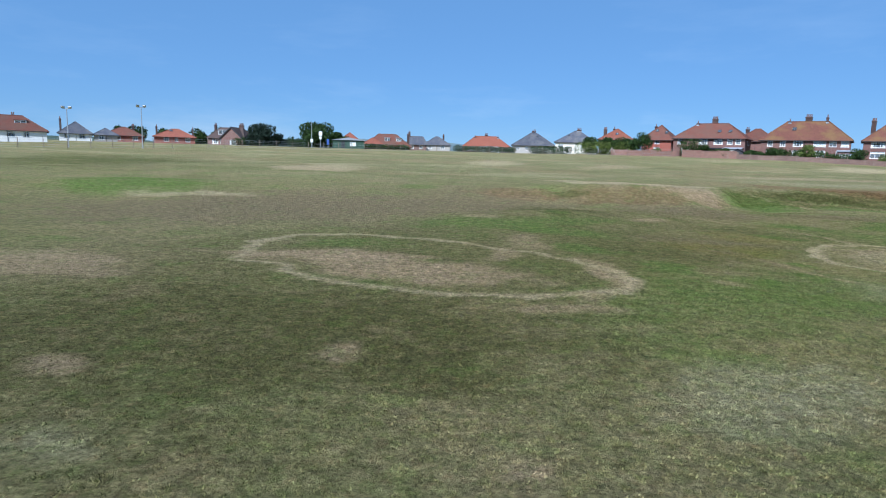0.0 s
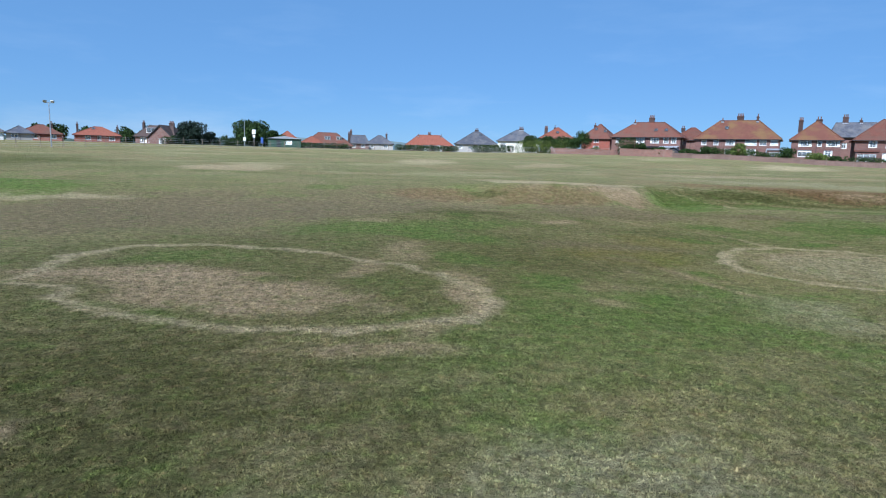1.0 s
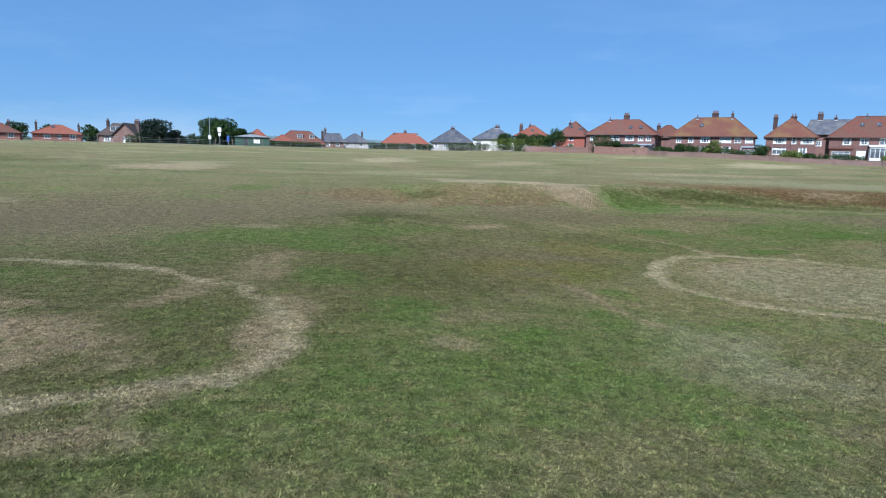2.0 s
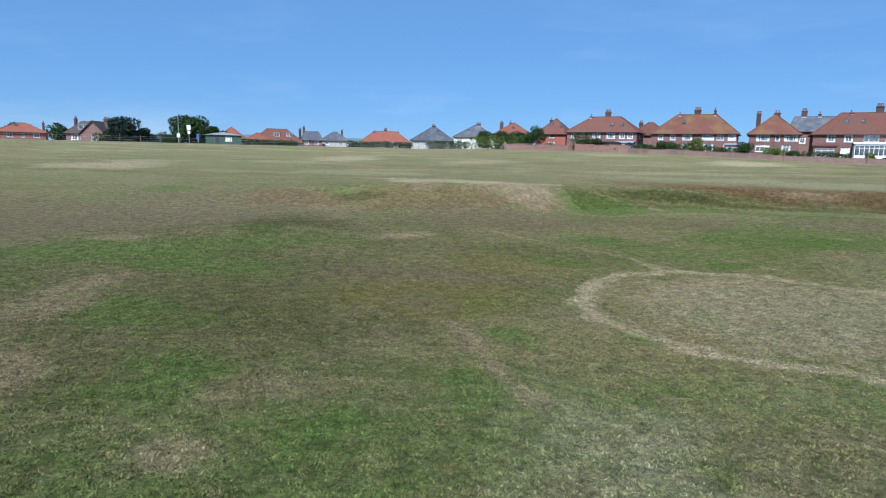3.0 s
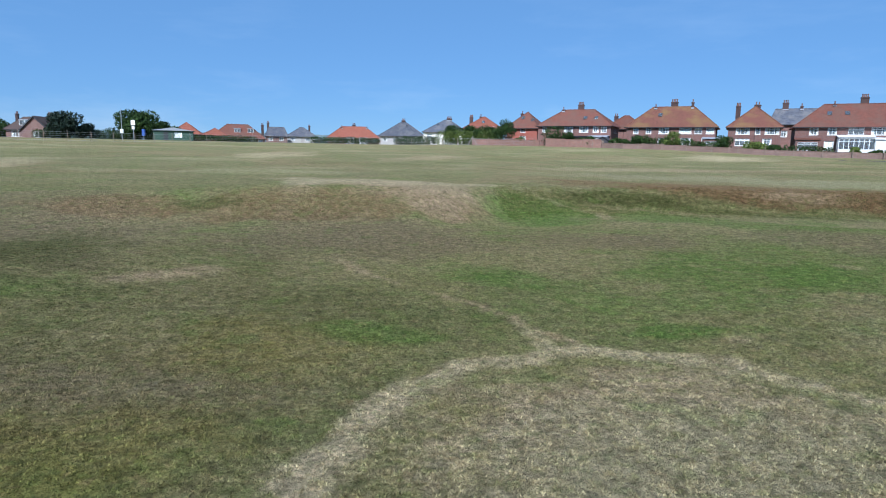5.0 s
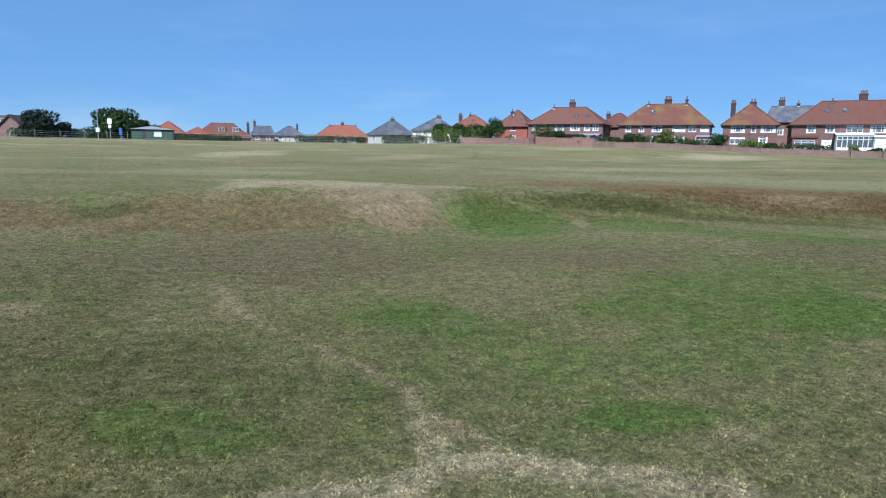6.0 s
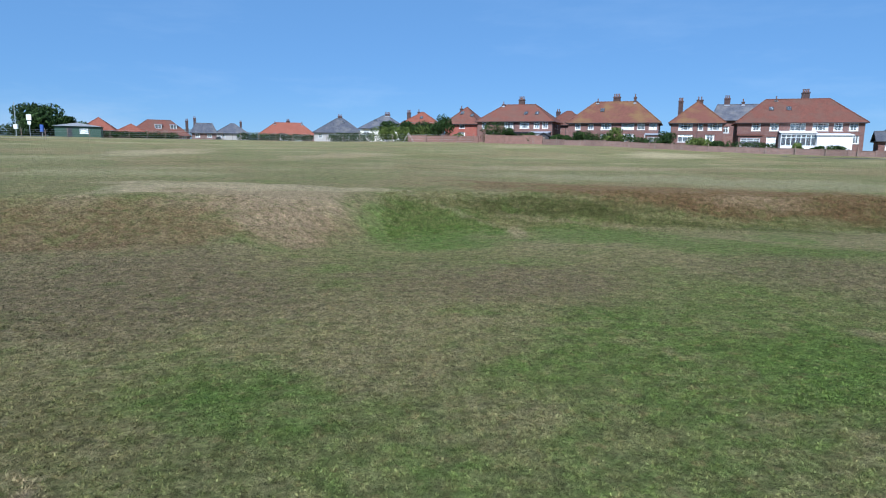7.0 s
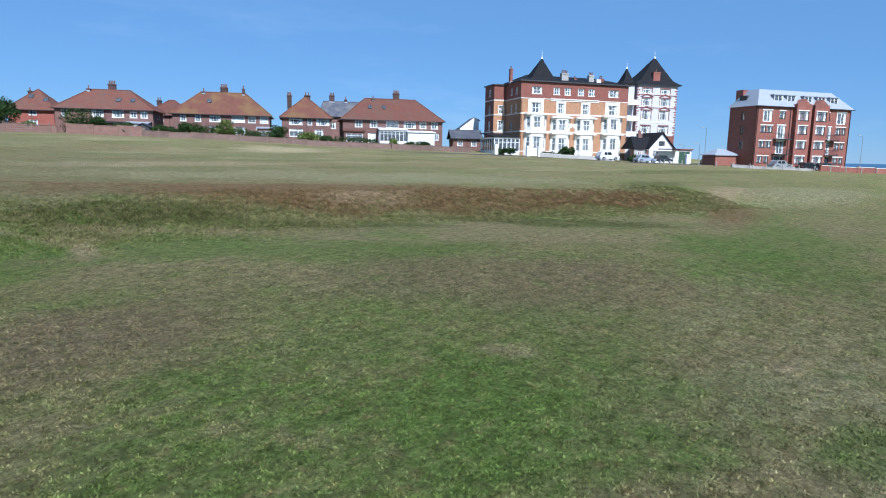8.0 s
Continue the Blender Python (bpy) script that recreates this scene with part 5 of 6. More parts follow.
def garden_wall(label, points, high, thick, material, cope, name="garden_wall", piers=4.0):
    """A wall that follows the ground, with a coping and piers."""
    w = thing(name, label, "wall", pose(0, 0, 0))
    spots_ = along(points, piers)
    for k, ((x0, y0, a0), (x1, y1, a1)) in enumerate(zip(spots_, spots_[1:])):
        a = math.atan2(y1 - y0, x1 - x0)
        ln = math.hypot(x1 - x0, y1 - y0)
        z0, z1 = gz_at(x0, y0), gz_at(x1, y1)
        m = pose(x0, y0, z0, 0, 0, math.degrees(a))
        t_ = random.Random(k).uniform(-0.06, 0.06)
        part("panel", placed(prism([(0.15, -0.4), (ln - 0.15, z1 - z0 - 0.4), (ln - 0.15, z1 - z0 + high + t_), (0.15, high + t_)], -thick / 2, thick / 2), m), material, w)
        part("coping", placed(prism([(0.15, high + t_ + 0.003), (ln - 0.15, z1 - z0 + high + t_ + 0.003), (ln - 0.15, z1 - z0 + high + t_ + 0.09), (0.15, high + t_ + 0.09)], -thick / 2 - 0.05, thick / 2 + 0.05), m), cope, w)
        part("pier", placed(boxes((-0.148, 0.148, -0.2, 0.2, -0.5, high + 0.2), bevel=0.02), m), material, w)
    return w


garden_wall("tall red-brown brick garden wall", [at_row(3.9, -6.4), at_row(16.0, -6.5)], 1.6, 0.24, BRICK_PINK, BRICK_PINK)
garden_wall("low pinkish brick garden wall", [at_row(-13.5, -6.2), at_row(3.6, -6.35)], 1.3, 0.24, BRICK_PINK, BRICK_PINK)
garden_wall("low weathered brown garden wall with uneven top", [at_row(16.0, -6.5), at_row(30, -6.7), at_row(57, -7.0), at_row(76, -7.0)], 0.95, 0.24, BRICK_BROWN, BRICK_BROWN)
for k, (px, py, a) in enumerate(along([at_row(14, -7.2), at_row(57, -7.6), at_row(74, -7.6)], 4.6)):
    rng = random.Random(k)
    ps = thing("fence_post", "weathered brown timber post beside the garden wall", "post", pose(px, py, gz_at(px, py), rng.uniform(-3, 3), rng.uniform(-3, 3), math.degrees(a)), "posts along the garden wall")
    part("shaft", boxes((-0.06, 0.06, -0.06, 0.06, -0.3, rng.uniform(1.2, 1.6)), bevel=0.015), BROWN_TIMBER, ps)


def mast(x, y, high, label):
    """A floodlight mast with two lamps on a cross arm."""
    z = gz_at(x, y)
    m = thing("floodlight_mast", label, "floodlight", pose(x, y, z, 0, 0, 20), "floodlight masts")
    bm = bmesh.new()
    tube(bm, 0, 0, -0.3, high, 0.11, 0.06, 10)
    part("pole", bm, STEEL, m)
    part("cross_arm", boxes((-0.7, 0.7, -0.05, 0.05, high - 0.05, high + 0.05)), STEEL, m)
    for s in (-1, 1):
        part("lamp", placed(boxes((-0.28, 0.28, -0.12, 0.12, -0.2, 0.2), bevel=0.03), pose(s * 0.55, -0.12, high + 0.22, 25, 0, s * -25)), STEEL, m)
    return m


mast(-54.5, 111.5, 7.2, "tall galvanised mast with two floodlights")
mast(-66.0, 108.5, 6.6, "tall galvanised mast with two floodlights")
for px, py, hh in [(-35.6, 164.8, 6.6)]:
    t = thing("pole", "slim pale pole beside the dark tree", "pole", pose(px, py, gz_at(px, py)))
    bm = bmesh.new()
    tube(bm, 0, 0, -0.3, hh, 0.09, 0.06)
    part("shaft", bm, STEEL, t)
    part("box", boxes((-0.35, 0.35, -0.2, 0.2, 1.4, 2.3), bevel=0.03), WHITE, t)
t = thing("sign_post", "pole with white and blue sign boards", "sign", pose(-33.4, 165.5, gz_at(-33.4, 165.5)))
bm = bmesh.new()
tube(bm, 0, 0, -0.3, 4.4, 0.07, 0.06)
part("shaft", bm, STEEL, t)
part("board", boxes((-0.45, 0.45, -0.12, -0.075, 3.2, 4.3), bevel=0.01), WHITE, t)
part("board", boxes((-0.3, 0.3, -0.12, -0.075, 2.3, 3.0), bevel=0.01), WHITE, t)
BLUE = surface("blue_paint", (0.03, 0.08, 0.3), (0.05, 0.11, 0.36), rough=0.5)
t = thing("bin", "upright blue box on a short post", "box", pose(-31.6, 166.5, gz_at(-31.6, 166.5)))
part("body", boxes((-0.3, 0.3, -0.3, 0.3, 0.9, 2.4), bevel=0.04), BLUE, t)
part("leg", boxes((-0.05, 0.05, -0.05, 0.05, -0.2, 0.9)), STEEL, t)


# ---- the hotel ----
BRICK_DARKRED = courses("dark_red_brick", (0.27, 0.085, 0.065), (0.33, 0.105, 0.08), (0.26, 0.17, 0.14), 0.075, 0.225)
HX, HY, HZ, HTURN = 123.3, 101.6, 3.55, -31.0
one = Matrix.Identity(4)
hotel = thing("hotel", "four-storey orange brick hotel with white bays and slate towers", "hotel", pose(HX, HY, HZ, 0, 0, HTURN))
EAVE, SPLIT, WIDE, DEEP = 14.3, 11.1, 24.0, 13.0


def sash(parent, m, hole, blind=0.0, surround=0.0, depth=0.1, lights=2):
    """A white sash window, with a stone surround where one is given."""
    a, b, c, d = hole
    w = window(parent, m, hole, lights, 0.5, blind=blind, depth=depth, bar=0.09)
    if surround:
        s = surround
        part("surround", placed(boxes((a - s, a - 0.004, -0.06, 0.03, c - s, d + s), (b + 0.004, b + s, -0.06, 0.03, c - s, d + s), (a - 0.002, b + 0.002, -0.06, 0.03, d + 0.004, d + s), (a - 0.002, b + 0.002, -0.06, 0.03, c - s, c - 0.1)), m), CREAM, w)
    return w


def canted_bay(parent, u0, u1, storeys, out=1.0):
    """A white stone canted bay: three lights a storey, with a cornice over each."""
    w = u1 - u0
    face = w * 0.56
    side = (w - face) / 2
    bay = part("bay", boxes((u0 - 0.05, u1 + 0.05, -out - 0.1, -0.005, storeys[0][0] - 1.0, storeys[0][0])), CREAM, parent, "white stone canted bay window")
    part("bay_room", boxes((u0 + 0.05, u1 - 0.05, -0.06, -0.005, storeys[0][0] + 0.01, storeys[-1][1] - 0.3)), DARK_INSIDE, bay)
    ln = math.hypot(side, out)
    ang = math.degrees(math.atan2(out, side))
    for z0, z1, lo, hi in storeys:
        faces = ((pose(u0 + side, -out, 0), face, [(face * 0.1, face * 0.9, lo, hi)], 2), (pose(u0, 0, 0, 0, 0, -ang), ln, [(ln * 0.25, ln * 0.8, lo, hi)], 1), (pose(u1 - side, -out, 0, 0, 0, ang), ln, [(ln * 0.2, ln * 0.75, lo, hi)], 1))
        for m, fw, holes, lights in faces:
            part("bay_face", pierced(m, fw, z0, z1 - 0.25, holes, 0.2), CREAM, bay)
            window(bay, m, holes[0], lights, 0.45, depth=0.08, sill=False, name="bay_light")
        part("bay_cornice", prism([(u0 - 0.1, z1 - 0.245), (u1 + 0.1, z1 - 0.245), (u1 + 0.1, z1), (u0 - 0.1, z1)], -out - 0.15, -0.01), CREAM, bay)
    return bay


top = [(2.3, 4.5), (7.0, 8.4), (9.4, 10.8), (12.4, 13.8), (14.8, 16.2), (19.4, 21.7)]
mid = [(8.05, 9.45), (13.55, 14.95)]
ends = [(2.2, 4.3), (19.4, 21.5)]
holes = [(a, b, 8.35, 10.3) for a, b in mid + ends]
part("front_wall", pierced(one, WIDE, -1.5, SPLIT, holes, 0.35), BRICK_ORANGE, hotel)
part("upper_wall", pierced(one @ pose(0, -0.02, 0), WIDE, SPLIT + 0.003, EAVE, [(a, b, 12.0, 13.4) for a, b in top], 0.35), BRICK_DARKRED, hotel)
for hl in holes:
    sash(hotel, one, hl, surround=0.62 if hl[:2] in ends else 0.36)
for a, b in top:
    sash(hotel, one, (a, b, 12.0, 13.4), surround=0.0)
part("room_floor", boxes((0.4, WIDE - 0.4, 0.4, DEEP - 0.4, 0, 0.2), (0.4, WIDE - 0.4, 0.4, DEEP - 0.4, 4.4, 4.6), (0.4, WIDE - 0.4, 0.4, DEEP - 0.4, 8.0, 8.2), (0.4, WIDE - 0.4, 0.4, DEEP - 0.4, 11.2, 11.4), (0.4, WIDE - 0.4, 4, 4.2, 0, EAVE)), DARK_INSIDE, hotel)
canted_bay(hotel, 0.9, 5.7, [(-0.4, 4.5, 1.3, 3.6), (4.5, 8.1, 5.4, 7.5)])
canted_bay(hotel, 18.1, 22.8, [(-0.4, 4.5, 1.3, 3.6), (4.5, 8.1, 5.4, 7.5)])
canted_bay(hotel, 6.6, 10.95, [(-0.4, 4.4, 1.0, 3.4), (4.4, 7.6, 5.0, 7.0)])
canted_bay(hotel, 12.05, 16.4, [(-0.4, 4.4, 1.0, 3.4), (4.4, 7.6, 5.0, 7.0)])
for u in (8.8, 14.2):
    part("pediment", prism([(u - 2.2, 7.6), (u + 2.2, 7.6), (u + 0.7, 7.95), (u, 8.25), (u - 0.7, 7.95)], -0.9, -0.01), CREAM, hotel)
for z, h_, u0, u1, out in [(8.0, 0.24, 0.0, WIDE, 0.08), (4.5, 0.22, 0.0, WIDE, 0.08), (10.72, 0.16, 6.4, 17.2, 0.1), (11.02, 0.2, 6.4, 17.2, 0.16), (11.0, 0.14, 0, 6.3, 0.07), (11.0, 0.14, 17.3, WIDE, 0.07), (0.6, 0.2, 0, WIDE, 0.07)]:
    part("string_course", boxes((u0, u1, -out, -0.024, z, z + h_)), CREAM, hotel)
for u in (10.95, 11.65):
    part("plaque", boxes((u, u + 0.5, -0.06, -0.003, 5.5, 6.4), bevel=0.02), WHITE, hotel)
# side and wing
left = pose(0, 7.6, 0, 0, 0, -90)
side_holes = [(2.2, 3.2, 8.4, 10.0), (2.2, 3.2, 5.0, 6.8), (4.6, 5.6, 8.4, 10.0), (2.2, 3.2, 12.0, 13.3), (4.8, 5.8, 12.0, 13.3)]
part("side_wall", pierced(left, 7.6, -1.5, SPLIT, side_holes[:3], 0.3), BRICK_ORANGE, hotel)
part("upper_side_wall", pierced(left @ pose(0, -0.02, 0), 7.6, SPLIT + 0.003, EAVE, side_holes[3:], 0.3), BRICK_DARKRED, hotel)
for hl in side_holes:
    sash(hotel, left, hl)
wing = pose(-2.8, 7.6, 0)
wing_holes = [(1.1, 2.2, 8.4, 10.0), (1.0, 2.2, 4.9, 6.9)]
part("wing_wall", pierced(wing, 2.8, -1.5, SPLIT, wing_holes, 0.3), BRICK_ORANGE, hotel)
part("upper_wing_wall", boxes((-2.8, 0, 7.58, 7.9, SPLIT + 0.003, EAVE - 0.2)), BRICK_DARKRED, hotel)
for hl in wing_holes:
    sash(hotel, wing, hl, surround=0.14)
wl_ = pose(-2.8, 13.0, 0, 0, 0, -90)
wl_holes = [(2.2, 3.4, 8.4, 10.0), (2.2, 3.4, 5.0, 6.8), (2.2, 3.4, 12.0, 13.4)]
part("wing_side_wall", pierced(wl_ @ pose(0, 0.0, 0), 5.38, -1.5, EAVE - 0.2, wl_holes, 0.3), BRICK_DARKRED, hotel)
for hl in wl_holes:
    sash(hotel, wl_, hl)
for m, w in ((left, 7.6), (wing, 2.8), (wl_, 5.4)):
    for z in (8.0, 4.5, 11.0):
        part("string_course", placed(boxes((0, w, -0.07, -0.024, z, z + 0.22)), m), CREAM, hotel)
part("end_wall", boxes((WIDE - 0.3, WIDE, 0.36, DEEP, -1.5, EAVE)), BRICK_DARKRED, hotel)
part("back_wall", boxes((-2.5, WIDE - 0.31, DEEP - 0.3, DEEP, -1.5, EAVE)), BRICK_DARKRED, hotel)
part("cornice", boxes((-0.35, WIDE + 0.35, -0.45, 0.36, EAVE + 0.003, EAVE + 0.25)), DARK, hotel)
part("cornice", boxes((-0.35, 0.3, 0.363, 7.3, EAVE + 0.003, EAVE + 0.25)), DARK, hotel)
part("cornice", boxes((-3.15, 0.3, 7.3, DEEP, EAVE - 0.19, EAVE + 0.05)), DARK, hotel)
bm, lines, _ = hip_roof(WIDE - 0.4, DEEP - 1, 0, 1.7, over=0.1, hip=0.6)
part("roof", placed(bm, pose(0.2, 0.5, EAVE + 0.4)), SLATE_DARK, hotel)


def spire(parent, u0, u1, v0, v1, z0, z1, flare=0.5, material=None, lean=0.0):
    """A steep pyramid roof that kicks out at its foot, with a finial."""
    bm = bmesh.new()
    cu, cv = (u0 + u1) / 2, (v0 + v1) / 2
    levels = [(1.0 + flare / (u1 - u0) * 2, z0), (0.82, z0 + (z1 - z0) * 0.16), (0.5, z0 + (z1 - z0) * 0.48), (0.03, z1)]
    rings = [[bm.verts.new((cu + lean * (1 - min(s, 1)) + s * (u - cu), cv + s * (v - cv), z)) for u, v in ((u0, v0), (u1, v0), (u1, v1), (u0, v1))] for s, z in levels]
    for a, b in zip(rings, rings[1:]):
        for k in range(4):
            bm.faces.new((a[k], a[(k + 1) % 4], b[(k + 1) % 4], b[k]))
    bm.faces.new(rings[0][::-1])
    bm.faces.new(rings[-1])
    sp = part("spire", bm, material or SLATE_DARK, parent, "steep dark slate pyramid roof")
    fb = bmesh.new()
    tube(fb, cu + lean, cv, z1 - 0.1, z1 + 0.35, 0.22, 0.1)
    tube(fb, cu + lean, cv, z1 + 0.35, z1 + 1.5, 0.05, 0.02, 6)
    part("finial", fb, WHITE, sp)
    return sp


spire(hotel, 2.0, 7.8, 0.3, 4.7, EAVE + 0.26, 19.2, lean=0.4)
for u, v, t_, w, mat, pots in [(10.3, 2.2, 16.9, 1.5, RENDER_GREY, 4), (16.3, 2.2, 16.8, 1.1, RENDER_GREY, 3), (18.9, 2.6, 16.3, 0.9, BRICK_DARKRED, 2), (-0.2, 5.2, 17.6, 0.5, BRICK_DARKRED, 1), (7.6, 5.0, 16.6, 0.6, BRICK_DARKRED, 1), (13.6, 4, 16.2, 0.6, BRICK_DARKRED, 1)]:
    chimney(hotel, u, v, EAVE - 0.2, t_ - 0.4, w, 0.8, pots, mat)
part("roof_hatch", boxes((17.3, 18.3, 1.4, 2.4, EAVE + 0.26, EAVE + 1.3), bevel=0.05), WHITE, hotel)

# glazed porch at the hotel's corner
px, py = HX, HY
porch = thing("glazed_porch", "white glazed veranda with dark sloping roof", "veranda", hotel.matrix_world @ pose(-5.6, -0.6, 0))
PW, PD = 5.4, 8.0
part("base_wall", boxes((0, PW, 0, 0.2, -1.2, 0.7)), WHITE, porch)
part("side_base_wall", boxes((0, 0.2, 0.21, PD, -1.2, 0.7)), WHITE, porch)
for k in range(7):
    u = (PW - 0.16) * k / 6
    part("post", boxes((u, u + 0.16, 0.0, 0.14, 0.703, 3.0)), WHITE, porch)
    if k < 6:
        part("pane", boxes((u + 0.16, u + (PW - 0.16) / 6, 0.06, 0.075, 0.703, 2.96)), GLASS, porch)
for k in range(1, 7):
    v = (PD - 0.16) * k / 6
    part("post", boxes((0, 0.14, v, v + 0.16, 0.703, 3.0)), WHITE, porch)
    part("pane", boxes((0.06, 0.075, v - (PD - 0.16) / 6 + 0.16, v, 0.703, 2.96)), GLASS, porch)
part("rail", boxes((-0.02, PW, -0.03, 0.16, 3.003, 3.3)), WHITE, porch)
part("side_rail", boxes((-0.02, 0.16, 0.163, PD, 3.003, 3.3)), WHITE, porch)
part("transom", boxes((0.16, PW - 0.16, 0.03, 0.11, 2.3, 2.38)), WHITE, porch)
part("back_panel", boxes((PW - 0.1, PW, 0.2, PD, -1.0, 3.0), (0.3, PW - 0.2, PD - 0.2, PD, -1.0, 3.0)), DARK_INSIDE, porch)
bm = bmesh.new()
poly(bm, [(-0.3, -0.3, 3.31), (PW, -0.3, 3.31), (PW, PD, 4.2), (-0.3, PD, 4.2)], [(-0.3, -0.3, 3.45), (PW, -0.3, 3.45), (PW, PD, 4.35), (-0.3, PD, 4.35)], [(-0.3, -0.3, 3.31), (PW, -0.3, 3.31), (PW, -0.3, 3.45), (-0.3, -0.3, 3.45)], [(-0.3, -0.3, 3.31), (-0.3, -0.3, 3.45), (-0.3, PD, 4.35), (-0.3, PD, 4.2)])
part("roof", bm, SLATE_DARK, porch)

# ---- the white tower house behind ----
RED_STONE = surface("painted_red_dressing", (0.2, 0.065, 0.055), (0.26, 0.085, 0.07), rough=0.7)
TOWER_RENDER = surface("grey_white_render", (0.56, 0.55, 0.56), (0.66, 0.65, 0.65), rough=0.85, stain=(0.46, 0.42, 0.41), stain_amount=0.5, vary=0.03)
tower = thing("tower_house", "white rendered tower house with red quoins and slate spire", "tower", hotel.matrix_world @ pose(30.0, 6.0, 0))
TW, TE = 10.2, 15.6
rows = [(13.9, 15.0, 0), (11.2, 12.9, 1), (8.2, 10.2, 1), (5.2, 6.9, 0), (1.6, 3.6, 0)]
cols = [(1.3, 3.8), (5.9, 8.4)]
part("front_wall", pierced(one, TW, 4.6, TE, [(a, b, lo, hi) for lo, hi, _ in rows[:4] for a, b in cols], 0.3), TOWER_RENDER, tower)
part("lower_wall", pierced(one, TW, -1.5, 4.597, [(a, b, 1.6, 3.6) for a, b in cols], 0.3), BRICK_DARKRED, tower)
part("side_wall", boxes((0, 0.3, 0.31, 6.4, -1.5, TE)), TOWER_RENDER, tower)
part("side_wall", boxes((TW - 0.3, TW, 0.31, 6.4, -1.5, TE)), TOWER_RENDER, tower)
part("back_wall", boxes((0.31, TW - 0.31, 6.1, 6.4, -1.5, TE)), TOWER_RENDER, tower)
part("room_floor", boxes((0.4, TW - 0.4, 1.6, 1.8, -1, TE - 0.2)), DARK_INSIDE, tower)
for lo, hi, ped in rows:
    for a, b in cols:
        wdw = window(tower, one, (a, b, lo, hi), 3, 0.3, depth=0.1, bar=0.1)
        part("red_surround", boxes((a - 0.13, a - 0.004, -0.05, 0.02, lo - 0.1, hi + 0.2), (b + 0.004, b + 0.13, -0.05, 0.02, lo - 0.1, hi + 0.2), (a - 0.002, b + 0.002, -0.05, 0.02, hi + 0.004, hi + 0.2)), RED_STONE, wdw)
        if ped:
            part("red_pediment", prism([(a - 0.45, hi + 0.25), (a - 0.1, hi + 0.25), ((a + b) / 2, hi + 0.72), (b + 0.1, hi + 0.25), (b + 0.45, hi + 0.25), ((a + b) / 2, hi + 0.98)], -0.16, -0.003), RED_STONE, wdw)
for k in range(19):
    z = 4.75 + k * 0.57
    for u0, u1 in ((-0.03, 0.62 if k % 2 else 0.34), (TW - (0.62 if k % 2 else 0.34), TW + 0.03)):
        part("quoin", boxes((u0, u1, -0.05, -0.003, z, z + 0.29)), RED_STONE, tower)
for z in (7.5, 10.75, 13.5, 4.6):
    part("string_course", boxes((0, TW, -0.07, -0.003, z, z + 0.14)), RED_STONE if z != 7.5 else WHITE, tower)
part("eaves", boxes((-0.5, TW + 0.5, -0.5, 6.9, TE + 0.003, TE + 0.2)), DARK, tower)
spire(tower, 0.0, TW, 0.0, 6.4, TE + 0.203, 22.0, 0.9, lean=0.9)
chimney(tower, 5.0, 0.9, TE, 18.6, 1.7, 0.9, 1, BRICK_DARKRED)
turret = part("turret", boxes((-2.2, 0.0 - 0.004, 2.0, 5.0, -1.5, TE + 0.4)), BRICK_DARKRED, tower)
spire(tower, -2.4, 0.6, 1.8, 4.8, TE + 0.41, 19.4, 0.4)
# the recessed link with its balconies
link = thing("balcony_link", "recessed brick link with stacked white balconies", "building", hotel.matrix_world @ pose(24.02, 3.6, 0))
part("wall", pierced(one, 3.7, -1.5, 15.2, [(1.0, 2.2, z, z + 2.0) for z in (1.0, 4.8, 8.0, 11.3)], 0.3), TOWER_RENDER, link)
for z in (1.0, 4.8, 8.0, 11.3):
    window(link, one, (1.0, 2.2, z, z + 2.0), 2, 0.3, curtain=False)
part("back_wall", boxes((0, 3.7, 1.5, 1.7, -1.5, 15.2)), DARK_INSIDE, link)
for z in (4.2, 7.5, 10.8):
    part("balcony", boxes((0.1, 3.6, -2.2, -0.01, z, z + 0.2), (0.1, 3.6, -2.2, -2.08, z + 0.2, z + 1.1), bevel=0.02), WHITE, link)
part("roof", boxes((-0.0, 3.9, -0.4, 3, 15.203, 15.5)), SLATE_DARK, link)

# ---- the lodge by the road ----
lodge = thing("lodge", "white gabled lodge with dark slate roof", "house", hotel.matrix_world @ pose(22.6, -5.6, -0.7))
part("long_wall", pierced(one, 2.9, -1.2, 2.7, [(0.8, 2.0, 0.9, 2.1)], 0.25), RENDER_GREY, lodge)
window(lodge, one, (0.8, 2.0, 0.9, 2.1), 2, 0.3)
bm, lines, _ = hip_roof(5.2, 4.2, 2.7, 2.1, over=0.3, hip=0.25)
part("long_roof", bm, SLATE_DARK, lodge)
gm = pose(2.9, -0.8, 0)
part("gable_front", pierced(gm, 5.6, -1.2, 2.6, [(0.8, 2.2, 0.8, 2.0)], 0.25), WHITE, lodge)
window(lodge, gm, (0.8, 2.2, 0.8, 2.0), 2, 0.3)
part("gable_wall", placed(prism([(0.0, 2.603), (5.6, 2.603), (2.8, 5.4)], 0, 0.25), gm), WHITE, lodge)
gw = boxes((2.1, 3.5, -0.03, 0.0, 2.9, 3.9))
gwin = part("window", placed(gw, gm), DARK, lodge)
part("pane", placed(boxes((2.18, 2.78, -0.045, -0.032, 2.98, 3.82)), gm), GLASS, gwin)
part("pane", placed(boxes((2.84, 3.42, -0.045, -0.032, 2.98, 3.82)), gm), GLASS, gwin)
part("side_wall", boxes((8.25, 8.5, -0.54, 6.4, -1.2, 2.6)), WHITE, lodge)
